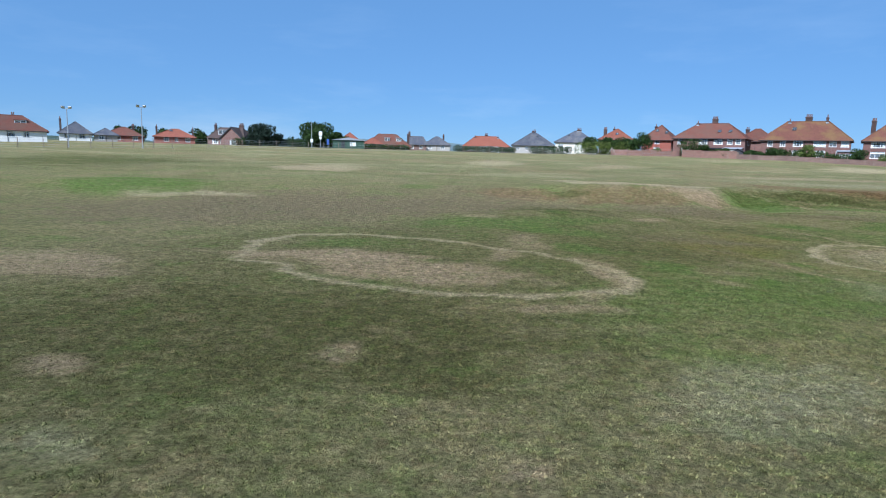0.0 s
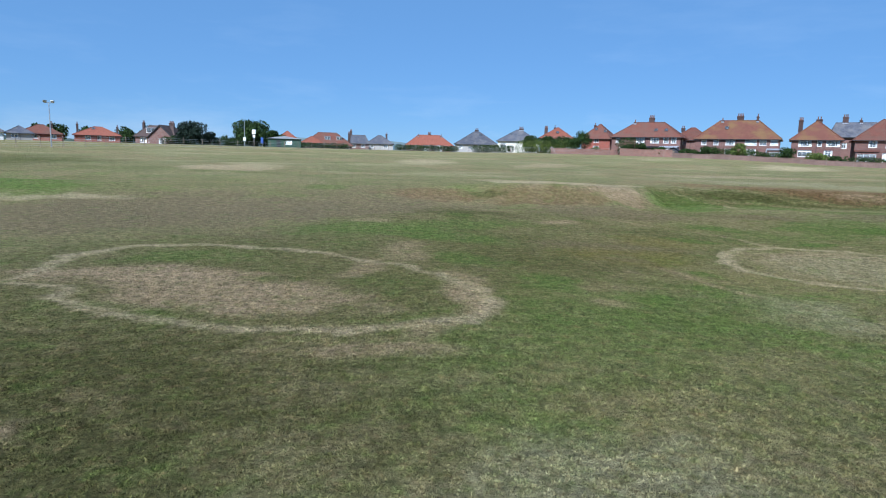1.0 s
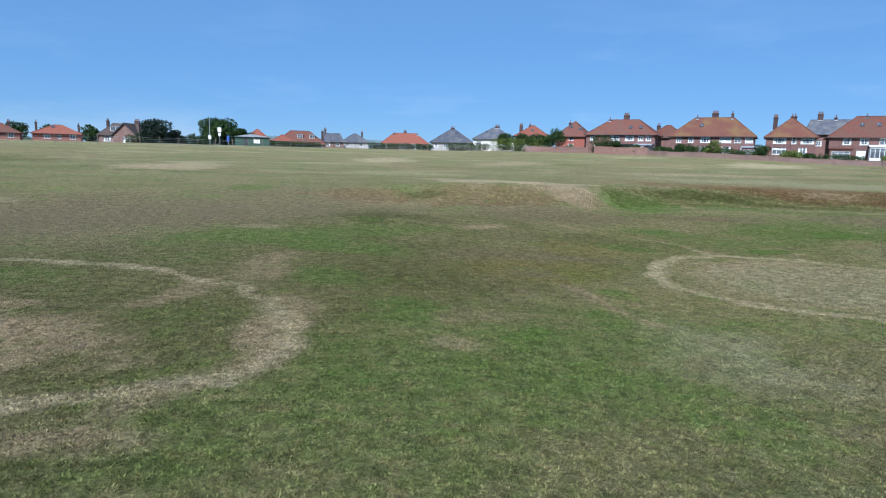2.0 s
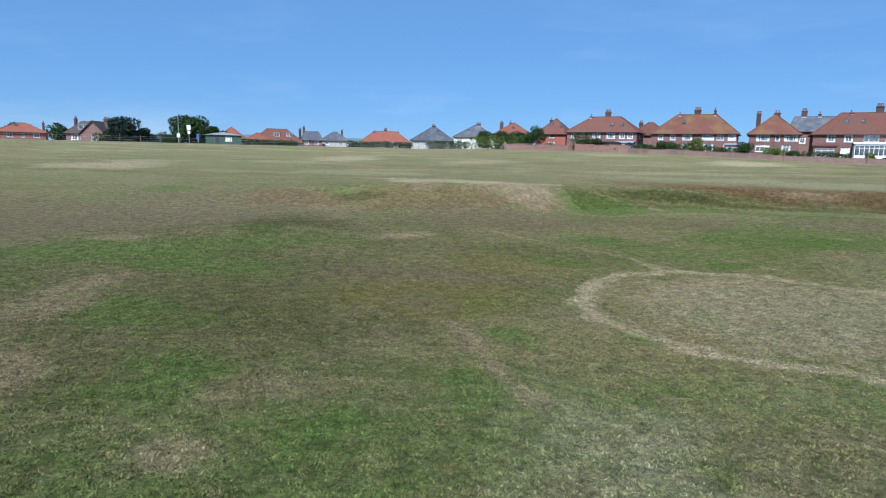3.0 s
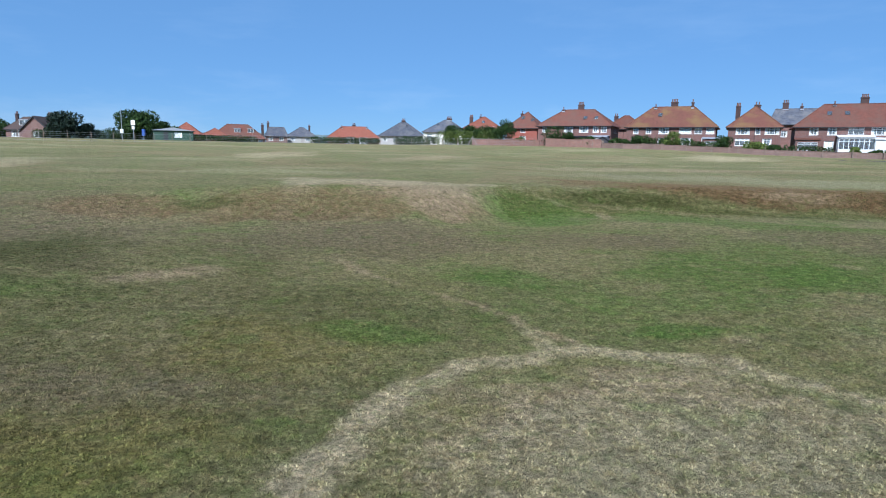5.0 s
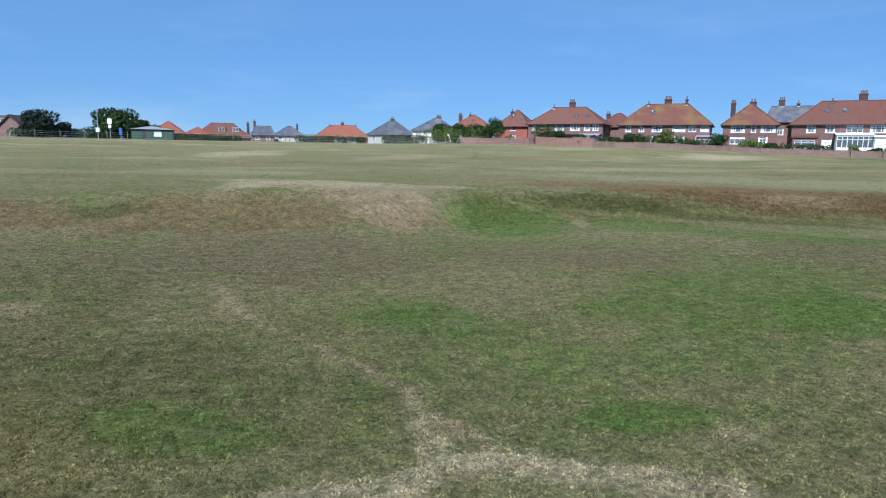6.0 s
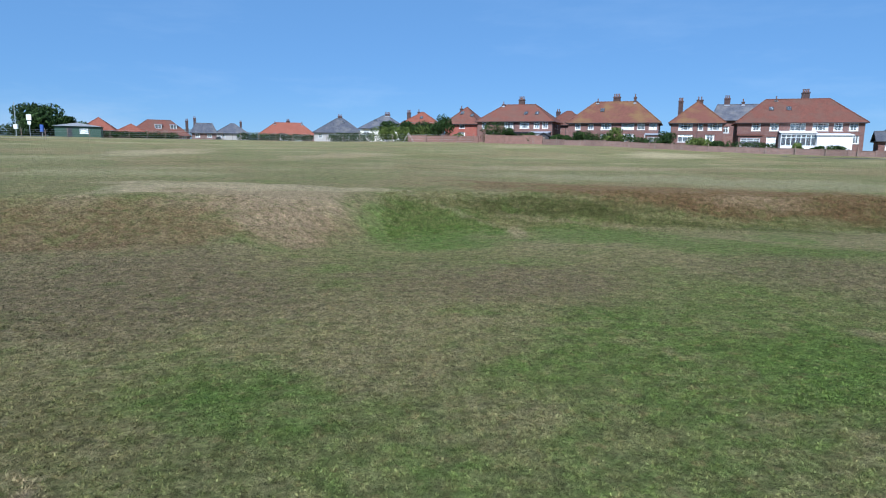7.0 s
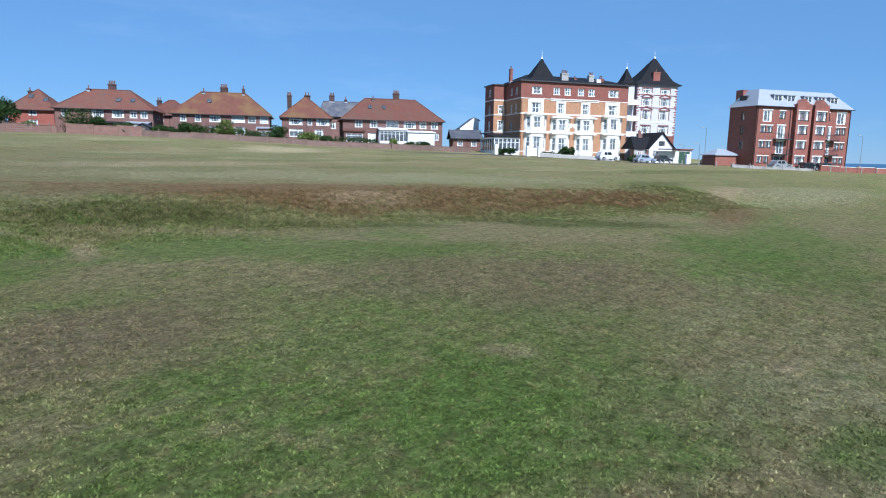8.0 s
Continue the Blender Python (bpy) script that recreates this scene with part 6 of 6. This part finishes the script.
for a, b in (((2.55, 2.28), (5.7, 5.5)), ((8.85, 2.28), (5.7, 5.5))):
    rf = bmesh.new()
    poly(rf, [(a[0], -1.2, a[1]), (b[0], -1.2, b[1]), (b[0], 6.6, b[1]), (a[0], 6.6, a[1])], [(a[0], -1.2, a[1] + 0.16), (b[0], -1.2, b[1] + 0.16), (b[0], 6.6, b[1] + 0.16), (a[0], 6.6, a[1] + 0.16)], [(a[0], -1.2, a[1]), (b[0], -1.2, b[1]), (b[0], -1.2, b[1] + 0.16), (a[0], -1.2, a[1] + 0.16)])
    part("roof_slope", rf, SLATE_DARK, lodge)
chimney(lodge, 2.4, 2.2, 3.0, 5.4, 0.9, 0.7, 2, BRICK)
part("porch_roof", boxes((4.6, 9.0, -2.6, -1.22, 2.2, 2.4), bevel=0.03), SLATE_DARK, lodge)
gar = thing("garage", "flat-roofed white garage with green door", "garage", hotel.matrix_world @ pose(31.2, -6.6, -0.8))
part("wall", pierced(one, 4.2, -1.0, 2.3, [(1.2, 3.8, -0.6, 2.0)], 0.2), WHITE, gar)
part("side_wall", boxes((4.0, 4.2, 0.21, 5, -1.0, 2.3)), WHITE, gar)
part("side_wall", boxes((0, 0.2, 0.21, 5, -1.0, 2.3)), WHITE, gar)
part("door", boxes((1.22, 3.78, 0.06, 0.1, -0.6, 1.98)), GREEN_TIN, gar)
part("roof", boxes((-0.3, 4.5, -0.3, 5.2, 2.303, 2.55), bevel=0.03), RED_STONE, gar)

# ---- the brick flats ----
FX, FY, FZ, FTURN = 145.0, 64.3, 1.85, -30.4
BRICK_FLATS = courses("new_red_brick", (0.29, 0.088, 0.068), (0.34, 0.105, 0.08), (0.29, 0.2, 0.16), 0.075, 0.225)
flats = thing("apartment_building", "red brick apartment block with pale mansard roof and dormers", "flats", pose(FX, FY, FZ, 0, 0, FTURN))
FW, FD, FE = 22.3, 6.9, 11.3
front = [(1.4, 3.5, 8.5, 10.6, 1), (5.2, 6.5, 9.2, 10.5, 0), (18.8, 21.2, 8.5, 10.7, 1), (16.0, 17.1, 9.2, 10.6, 0),
         (1.1, 2.3, 6.6, 7.8, 0), (2.6, 3.8, 6.6, 7.8, 0), (4.9, 6.8, 5.5, 7.9, 1), (16.1, 17.8, 5.5, 7.9, 1), (18.9, 20.0, 6.6, 7.9, 0), (20.3, 21.3, 6.6, 7.9, 0),
         (1.0, 2.2, 3.8, 5.0, 0), (2.5, 3.7, 3.8, 5.0, 0), (4.9, 6.8, 2.7, 5.1, 1), (16.2, 17.8, 2.7, 5.1, 1), (18.9, 20.0, 3.8, 5.0, 0), (20.3, 21.3, 3.8, 5.0, 0),
         (0.9, 2.0, 1.0, 2.2, 0), (2.4, 3.4, 1.0, 2.2, 0), (4.6, 6.6, 1.0, 2.2, 0), (16.2, 17.8, 1.0, 2.2, 0), (18.9, 20.0, 1.0, 2.2, 0), (20.3, 21.3, 1.0, 2.2, 0)]
part("front_wall", pierced(one, FW, -1.5, FE, [f[:4] for f in front], 0.3), BRICK_FLATS, flats)
for *hl, tall in front:
    window(flats, one, tuple(hl), 2, 0.0 if tall else 0.25, frame_material=WHITE if tall else DARK, blind=0.0, depth=0.1, lintel=CREAM, sill=not tall, bar=0.14 if tall else 0.07)
for b0 in (8.2, 12.4):
    bm_ = pose(b0, -0.9, 0)
    hl = [(0.5, 2.9, 8.9, 10.6), (0.6, 2.8, 6.4, 7.9), (0.5, 2.8, 3.7, 5.1), (0.5, 2.8, 0.9, 2.3)]
    part("bay_wall", pierced(bm_, 3.5, -1.5, FE, hl, 0.3), BRICK_FLATS, flats)
    part("bay_side", boxes((b0, b0 + 0.3, -0.59, -0.01, -1.5, FE)), BRICK_FLATS, flats)
    part("bay_side", boxes((b0 + 3.2, b0 + 3.5, -0.59, -0.01, -1.5, FE)), BRICK_FLATS, flats)
    part("bay_gable", placed(prism([(0, FE + 0.003), (3.5, FE + 0.003), (3.5, FE + 0.55), (2.95, FE + 0.62), (1.75, FE + 1.55), (0.55, FE + 0.62), (0, FE + 0.55)], 0, 2.2), bm_), BRICK_FLATS, flats)
    for q in hl:
        window(flats, bm_, q, 2, 0.25, frame_material=DARK, depth=0.1, lintel=CREAM)
sidem = pose(0, FD, 0, 0, 0, -90)
sh = [(3.0, 3.9, 8.9, 10.4), (3.0, 3.9, 6.3, 7.8), (3.0, 3.9, 3.5, 5.0)]
part("side_wall", pierced(sidem, FD - 0.02, -1.5, FE, sh, 0.3), BRICK_DARKRED, flats)
for q in sh:
    window(flats, sidem, q, 1, 0.3, depth=0.1, frame_material=DARK, curtain=False)
part("end_wall", boxes((FW - 0.3, FW, 0.31, FD, -1.5, FE)), BRICK_FLATS, flats)
part("back_wall", boxes((0.31, FW - 0.31, FD - 0.3, FD, -1.5, FE)), BRICK_FLATS, flats)
part("room_floor", boxes((0.4, FW - 0.4, 3.0, 3.2, -1.0, FE), (0.4, FW - 0.4, 0.4, 3, 2.4, 2.6), (0.4, FW - 0.4, 0.4, 3, 5.2, 5.4), (0.4, FW - 0.4, 0.4, 3, 8.1, 8.3)), DARK_INSIDE, flats)
bm = bmesh.new()
lo_ = [(-0.35, -0.35), (FW + 0.35, -0.35), (FW + 0.35, FD + 0.35), (-0.35, FD + 0.35)]
hi_ = [(1.9, 2.0), (FW - 3.2, 2.0), (FW - 3.2, FD - 2.0), (1.9, FD - 2.0)]
va = [bm.verts.new((u, v, FE + 0.02)) for u, v in lo_]
vb = [bm.verts.new((u, v, FE + 3.2)) for u, v in hi_]
for k in range(4):
    bm.faces.new((va[k], va[(k + 1) % 4], vb[(k + 1) % 4], vb[k]))
bm.faces.new(vb)
bm.faces.new(va[::-1])
part("mansard_roof", bm, LEAD, flats, "pale grey metal mansard roof")
part("gutter", boxes((-0.45, 8.15, -0.47, -0.36, FE - 0.12, FE + 0.02)), GUTTER, flats)
part("gutter", boxes((16.0, FW + 0.45, -0.47, -0.36, FE - 0.12, FE + 0.02)), GUTTER, flats)
for u in (4.9, 7.9, 11.9, 15.1, 18.2):
    d = part("dormer", boxes((u - 0.95, u + 0.95, 0.5, 2.0, FE + 1.0, FE + 2.1)), LEAD, flats)
    part("dormer_frame", boxes((u - 0.9, u - 0.78, 0.42, 0.497, FE + 1.05, FE + 2.05), (u + 0.78, u + 0.9, 0.42, 0.497, FE + 1.05, FE + 2.05), (u - 0.06, u + 0.06, 0.42, 0.497, FE + 1.05, FE + 2.05)), WHITE, d)
    # dark backing added so the glass looks unlit inside
    part("dormer_blind", boxes((u - 0.78, u + 0.78, 0.49, 0.498, FE + 1.1, FE + 2.0)), DARK, d)
    part("dormer_roof", boxes((u - 1.15, u + 1.15, 0.3, 2.0, FE + 2.103, FE + 2.25)), LEAD, d)
    part("pane", boxes((u - 0.775, u + 0.775, 0.465, 0.48, FE + 1.15, FE + 1.95)), GLASS, d)
part("side_dormer", boxes((0.5, 2.0, 3.4, 5.2, FE + 1.0, FE + 2.1)), DARK, flats)
part("lift_house", boxes((1.0, 3.6, FD - 1.9, FD - 0.1, FE - 0.5, FE + 3.3)), BRICK_DARKRED, flats)
for u0, z in ((4.2, 5.3), (4.2, 2.5), (15.6, 5.3), (15.6, 2.5)):
    bal = part("balcony", boxes((u0, u0 + 3.2, -1.2, -0.02, z, z + 0.16)), DARK, flats)
    part("balcony_rail", boxes((u0, u0 + 3.2, -1.2, -1.14, z + 1.0, z + 1.07), (u0, u0 + 0.06, -1.14, -0.02, z + 1.0, z + 1.07), (u0 + 3.14, u0 + 3.2, -1.14, -0.02, z + 1.0, z + 1.07)), DARK, bal)
    for k in range(17):
        part("baluster", boxes((u0 + 0.02 + k * 0.195, u0 + 0.05 + k * 0.195, -1.18, -1.155, z + 0.163, z + 0.998)), DARK, bal)
for u in (0.12, 7.6, 12.15, 22.1):
    part("downpipe", rod(bmesh.new(), (u, -0.09, -1), (u, -0.09, FE - 0.1), 0.055), GUTTER, flats)
sub = thing("substation", "small brick outbuilding with pale hipped roof", "outbuilding", pose(142.6, 70.2, 2.0, 0, 0, FTURN))
part("wall", boxes((0, 5.0, 0, 3.6, -1.0, 2.2)), BRICK_FLATS, sub)
bm, lines, _ = hip_roof(5.0, 3.6, 2.35, 1.0, over=0.3)
part("roof", bm, LEAD, sub)

# ---- road, walls, lamp posts and cars ----
def at_hotel(u, v):
    q = hotel.matrix_world @ Vector((u, v, 0))
    return q.x, q.y


bm = bmesh.new()
prev = None
for k in range(60):
    u = -30 + k * 2.0
    x0, y0 = at_hotel(u, -17)
    x1, y1 = at_hotel(u, -10.5)
    cur = [bm.verts.new((x0, y0, gz_at(x0, y0) + 0.03)), bm.verts.new((x1, y1, gz_at(x1, y1) + 0.03))]
    if prev:
        bm.faces.new((prev[0], cur[0], cur[1], prev[1]))
    prev = cur
me = bpy.data.meshes.new("road")
bm.to_mesh(me)
bm.free()
me.materials.append(ASPHALT)
tagged(new("road", me), "narrow grey asphalt road before the hotel", "road", kind="structure")
garden_wall("low cream forecourt wall before the hotel", [at_hotel(1.2, -7.5), at_hotel(19.5, -7.5)], 0.6, 0.25, RENDER_GREY, CREAM)
def at_flats(u, v):
    q = flats.matrix_world @ Vector((u, v, 0))
    return q.x, q.y


garden_wall("low cream kerb wall before the flats", [at_flats(-9, -5.0), at_flats(8.2, -7.0)], 0.35, 0.24, RENDER_GREY, RENDER_GREY)
garden_wall("low red brick boundary wall before the flats", [at_flats(8.4, -7.0), at_flats(25, -8.0)], 0.95, 0.24, BRICK_FLATS, CREAM)
for k, (px, py, a) in enumerate(along([at_flats(-22, -4.0), at_flats(-2, -6.5), at_flats(24, -9.5), at_flats(50, -12)], 3.2)):
    rl = thing("bollard_post", "pale timber post along the verge", "post", pose(px, py, gz_at(px, py), 0, 0, math.degrees(a)), "posts along the verge")
    part("shaft", boxes((-0.07, 0.07, -0.07, 0.07, -0.3, 0.9), bevel=0.02), GREY_TIMBER, rl)
for u, v in ((-7.4, -6.5), (-1.2, -7.0), (1.0, -7.3), (30.6, -11.6), (36.6, -11.8)):
    px, py = at_hotel(u, v)
    g = thing("gate_pier", "white painted gate pier with capstone", "gate pier", pose(px, py, gz_at(px, py), 0, 0, HTURN), "gate piers along the road")
    part("shaft", boxes((-0.3, 0.3, -0.3, 0.3, -0.3, 1.75), bevel=0.03), WHITE, g)
    part("cap", boxes((-0.4, 0.4, -0.4, 0.4, 1.753, 1.95), bevel=0.05), WHITE, g)
hedge("clipped green hedge behind the hotel's forecourt wall", *at_hotel(2, -6.6), *at_hotel(6.5, -6.6), 1.2, 0.8, LEAF, 130)
px, py = at_hotel(7.6, -5.8)
plant("bush", "rounded dark bush in the hotel forecourt", px, py, 2.6, 3.2, LEAF, 131, trunk=0.05, lumps=9, leaves=1500, size=0.2, category="bush")
for k, u in enumerate((-6, -4.2, 22.5)):
    px, py = at_hotel(u, -5.6)
    plant("bush", "low green shrub in the hotel forecourt", px, py, 1.5, 2.4, LEAF, 133 + k, trunk=0.05, lumps=7, leaves=700, size=0.18, category="bush")


def lamp_post(x, y, high, arm=True):
    z = gz_at(x, y)
    p = thing("street_lamp", "slim grey street lamp with short arm", "street lamp", pose(x, y, z, 0, 0, 150), "street lamps")
    bm = bmesh.new()
    tube(bm, 0, 0, -0.3, 1.2, 0.1, 0.09)
    tube(bm, 0, 0, 1.2, high, 0.065, 0.045)
    part("pole", bm, STEEL, p)
    part("arm", rod(bmesh.new(), (0, 0, high - 0.05), (0.9, 0, high + 0.05), 0.03), STEEL, p)
    part("lantern", boxes((0.8, 1.4, -0.12, 0.12, high, high + 0.14), bevel=0.03), RENDER_GREY, p)
    return p


for x, y, hh in ((163.0, 79.7, 7.6), (176.0, 52.5, 7.2), (190, 91, 4.2), (183, 92.5, 3.6)):
    lamp_post(x, y, hh)


def car(x, y, turn, paint, label, length=4.3, high=1.5, suv=False, group="parked cars"):
    """A parked car: body with arches, cabin, glass, lights, and four wheels; it faces +x of its own frame."""
    c = thing("car", label, "car", pose(x, y, gz_at(x, y) + 0.03, 0, 0, turn), group)
    L, W = length, 1.75
    sill, belt = 0.28, high * 0.58

    def arch(cx, r=0.36):
        return [(cx + r * math.cos(a), sill + r * 0.95 * math.sin(a)) for a in [math.pi * k / 6 for k in range(7)]][::-1]
    out = [(0.05, sill + 0.1), (0.12, sill), *arch(L * 0.2), *arch(L * 0.79), (L - 0.15, sill), (L - 0.02, sill + 0.15), (L - 0.06, belt - 0.2), (L * 0.76, belt), (0.1, belt + 0.02), (0.0, belt - 0.25)]
    bm = prism(out, -W / 2, W / 2)
    bmesh.ops.bevel(bm, geom=[e for e in bm.edges if abs(e.verts[0].co.y - e.verts[1].co.y) < 0.01], offset=0.05, segments=2, affect="EDGES")
    body = part("body", bm, paint, c)
    back = 0.06 if suv else 0.14
    cab = [(L * back, belt + 0.002), (L * 0.76, belt + 0.002), (L * 0.6, high - 0.05), (L * 0.54, high), (L * (back + 0.1), high), (L * (back + 0.03), high - 0.12)]
    bm = prism(cab, -W / 2 + 0.1, W / 2 - 0.1)
    bmesh.ops.bevel(bm, geom=list(bm.edges), offset=0.04, segments=2, affect="EDGES")
    cabin = part("cabin", bm, paint, c)
    for s in (-1, 1):
        y0 = s * (W / 2 - 0.1)
        for a, b in ((0.22, 0.37), (0.39, 0.54)):
            g = prism([(L * a, belt + 0.06), (L * b + (0.35 if b > 0.5 else 0), belt + 0.06), (L * b, high - 0.12), (L * a + 0.06, high - 0.12)], y0 + s * 0.004, y0 + s * 0.014)
            part("side_window", g, DARK_GLASS, cabin)
    bm = bmesh.new()
    poly(bm, [(L * 0.752, -W / 2 + 0.2, belt + 0.05), (L * 0.752, W / 2 - 0.2, belt + 0.05), (L * 0.615, W / 2 - 0.25, high - 0.09), (L * 0.615, -W / 2 + 0.25, high - 0.09)])
    part("windscreen", placed(bm, pose(0.02, 0, 0.02)), DARK_GLASS, cabin)
    for s in (-1, 1):
        part("headlight", boxes((L - 0.12, L + 0.005, s * W * 0.36 - 0.18, s * W * 0.36 + 0.18, belt - 0.32, belt - 0.16), bevel=0.02), WHITE, body)
        part("tail_light", boxes((-0.01, 0.08, s * W * 0.38 - 0.14, s * W * 0.38 + 0.14, belt - 0.25, belt - 0.02), bevel=0.02), RED_STONE, body)
        for fx in (0.2, 0.79):
            tm = pose(L * fx, s * (W / 2 - 0.1), 0.32, 90)
            bm = bmesh.new()
            tube(bm, 0, 0, -0.1, 0.1, 0.32, 0.32, 18)
            wheel = part("wheel", placed(bm, tm), RUBBER, c)
            bm = bmesh.new()
            tube(bm, 0, 0, -0.11, 0.11, 0.2, 0.2, 12)
            part("rim", placed(bm, tm), STEEL, wheel)
    part("bumper", boxes((L - 0.08, L + 0.02, -W * 0.45, W * 0.45, sill + 0.05, sill + 0.2), bevel=0.03), DARK, body)
    return c


DARK_GLASS = surface("tinted_car_glass", (0.015, 0.018, 0.02), (0.02, 0.023, 0.026), rough=0.08, bump=0)
px, py = at_hotel(10.4, -12.5)
car(px, py, HTURN + 3, car_paint("white_car_paint", (0.78, 0.78, 0.78)), "white sport utility car parked by the road", 4.3, 1.62, True)
px, py = at_hotel(18.4, -12.5)
car(px, py, HTURN, car_paint("silver_blue_car_paint", (0.36, 0.42, 0.5)), "silver-blue hatchback parked by the road", 4.1, 1.46)
px, py = at_hotel(23.4, -11.2)
car(px, py, HTURN + 8, car_paint("dark_grey_car_paint", (0.04, 0.045, 0.05)), "dark grey car parked beside the lodge", 4.1, 1.45)
px, py = at_hotel(36.0, -11.0)
car(px, py, HTURN + 60, car_paint("navy_car_paint", (0.02, 0.035, 0.08)), "dark blue van-like car on the road", 4.3, 1.7, True)
for u, v, col, lab in ((-0.2, -4.4, (0.3, 0.31, 0.33), "silver saloon parked before the flats"), (6.0, -4.6, (0.02, 0.022, 0.03), "black car parked before the flats"), (9.6, -5.0, (0.025, 0.03, 0.035), "dark hatchback parked before the flats")):
    q = flats.matrix_world @ Vector((u, v, 0))
    car(q.x, q.y, FTURN, car_paint("paint_" + lab.split()[0], col), lab, 4.2, 1.45)

# ---- far hills ----
def hills(name, dist, lo, hi, a0, a1, label, colour, seed):
    """A far wooded ridge on an arc of the horizon."""
    me = bpy.data.meshes.new(name)
    n = 160
    v, f = [], []
    for k in range(n + 1):
        a = radians(a0 + (a1 - a0) * k / n)
        h_ = lo + (hi - lo) * (0.5 + 0.5 * noise.noise((k * 0.045 + seed, 0.3, 0))) * math.sin(math.pi * k / n) ** 0.35 + 2.5 * noise.noise((k * 0.6, seed, 1))
        for r, z in ((dist - 300, -5), (dist, h_), (dist + 250, -5)):
            v.append((math.sin(a) * r, math.cos(a) * r, z))
    for k in range(n):
        for j in range(2):
            f.append((k * 3 + j, k * 3 + 3 + j, k * 3 + 4 + j, k * 3 + 1 + j))
    me.from_pydata(v, [], f)
    me.materials.append(colour)
    return tagged(new(name, me), label, "hills", kind="structure")


# the blue cast of distance haze is mixed into the hills' own colour
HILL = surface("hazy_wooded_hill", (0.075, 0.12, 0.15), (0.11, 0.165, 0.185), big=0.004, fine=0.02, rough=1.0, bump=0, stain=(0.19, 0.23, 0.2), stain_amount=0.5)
WOOD = surface("dark_wooded_rise", (0.03, 0.05, 0.03), (0.05, 0.075, 0.045), big=0.02, fine=0.2, rough=1.0, bump=0)
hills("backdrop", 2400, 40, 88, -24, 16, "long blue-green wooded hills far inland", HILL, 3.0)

hills("backdrop_2", 620, 9, 17, -62, -8, "low dark wooded rise behind the bungalows", WOOD, 7.0)

# ---- grass and weeds in the nearer turf ----
rng = np.random.default_rng(11)


def blades(name, tx, ty, each, spread, high, width, lean, label):
    """Clumps of short leaves round the given places: taller in the middle of a clump, lying over at its edge."""
    count = len(tx)
    total = count * each
    size = np.repeat(rng.uniform(0.45, 1.0, count), each)
    off = rng.normal(0, 0.6, (total, 2))
    bx, by = np.repeat(tx, each) + off[:, 0] * spread * size, np.repeat(ty, each) + off[:, 1] * spread * size
    bz = ground(bx, by)
    hgt = high * size * rng.uniform(0.5, 1.0, total) * np.exp(-0.5 * (off ** 2).sum(1))
    ang, wd = rng.uniform(0, 2 * np.pi, total), width * rng.uniform(0.6, 1.2, total)
    tip = off * lean * 0.6 + rng.normal(0, lean, (total, 2))
    dx, dy = np.cos(ang) * wd, np.sin(ang) * wd
    v = np.stack([np.c_[bx - dx, by - dy, bz - 0.008], np.c_[bx + dx, by + dy, bz - 0.008], np.c_[bx + tip[:, 0], by + tip[:, 1], bz + hgt]], 1).reshape(-1, 3)
    me = bpy.data.meshes.new(name)
    me.vertices.add(3 * total)
    me.vertices.foreach_set("co", v.ravel())
    me.loops.add(3 * total)
    me.loops.foreach_set("vertex_index", np.arange(3 * total))
    me.polygons.add(total)
    me.polygons.foreach_set("loop_start", np.arange(0, 3 * total, 3))
    me.update(calc_edges=True)
    lay_tint(me, tx, ty, 3 * each)
    me.materials.append(TURF_BLADES)
    return tagged(new(name, me), label, "grass", kind="stuff")


TUFTS = 110000
s = rng.random(TUFTS)
tx = 1.0 + 28 * s + rng.normal(0, 1, TUFTS) * (5.5 + 4 * s)
ty = 7.0 + 31 * s + rng.normal(0, 1, TUFTS) * 5.0 - (tx - 1.0 - 28 * s) * 0.35
blades("grass", tx, ty, 11, 0.075, 0.045, 0.014, 0.022, "short grass and low weeds in the mown turf")
TUSSOCKS = 16000
tx = rng.uniform(23, 66, TUSSOCKS)
ty = scarp_line(tx) + rng.normal(-0.6, 1.5, TUSSOCKS)
blades("rough_grass", tx, ty, 16, 0.12, 0.15, 0.012, 0.05, "longer rough grass on the rusty bank")
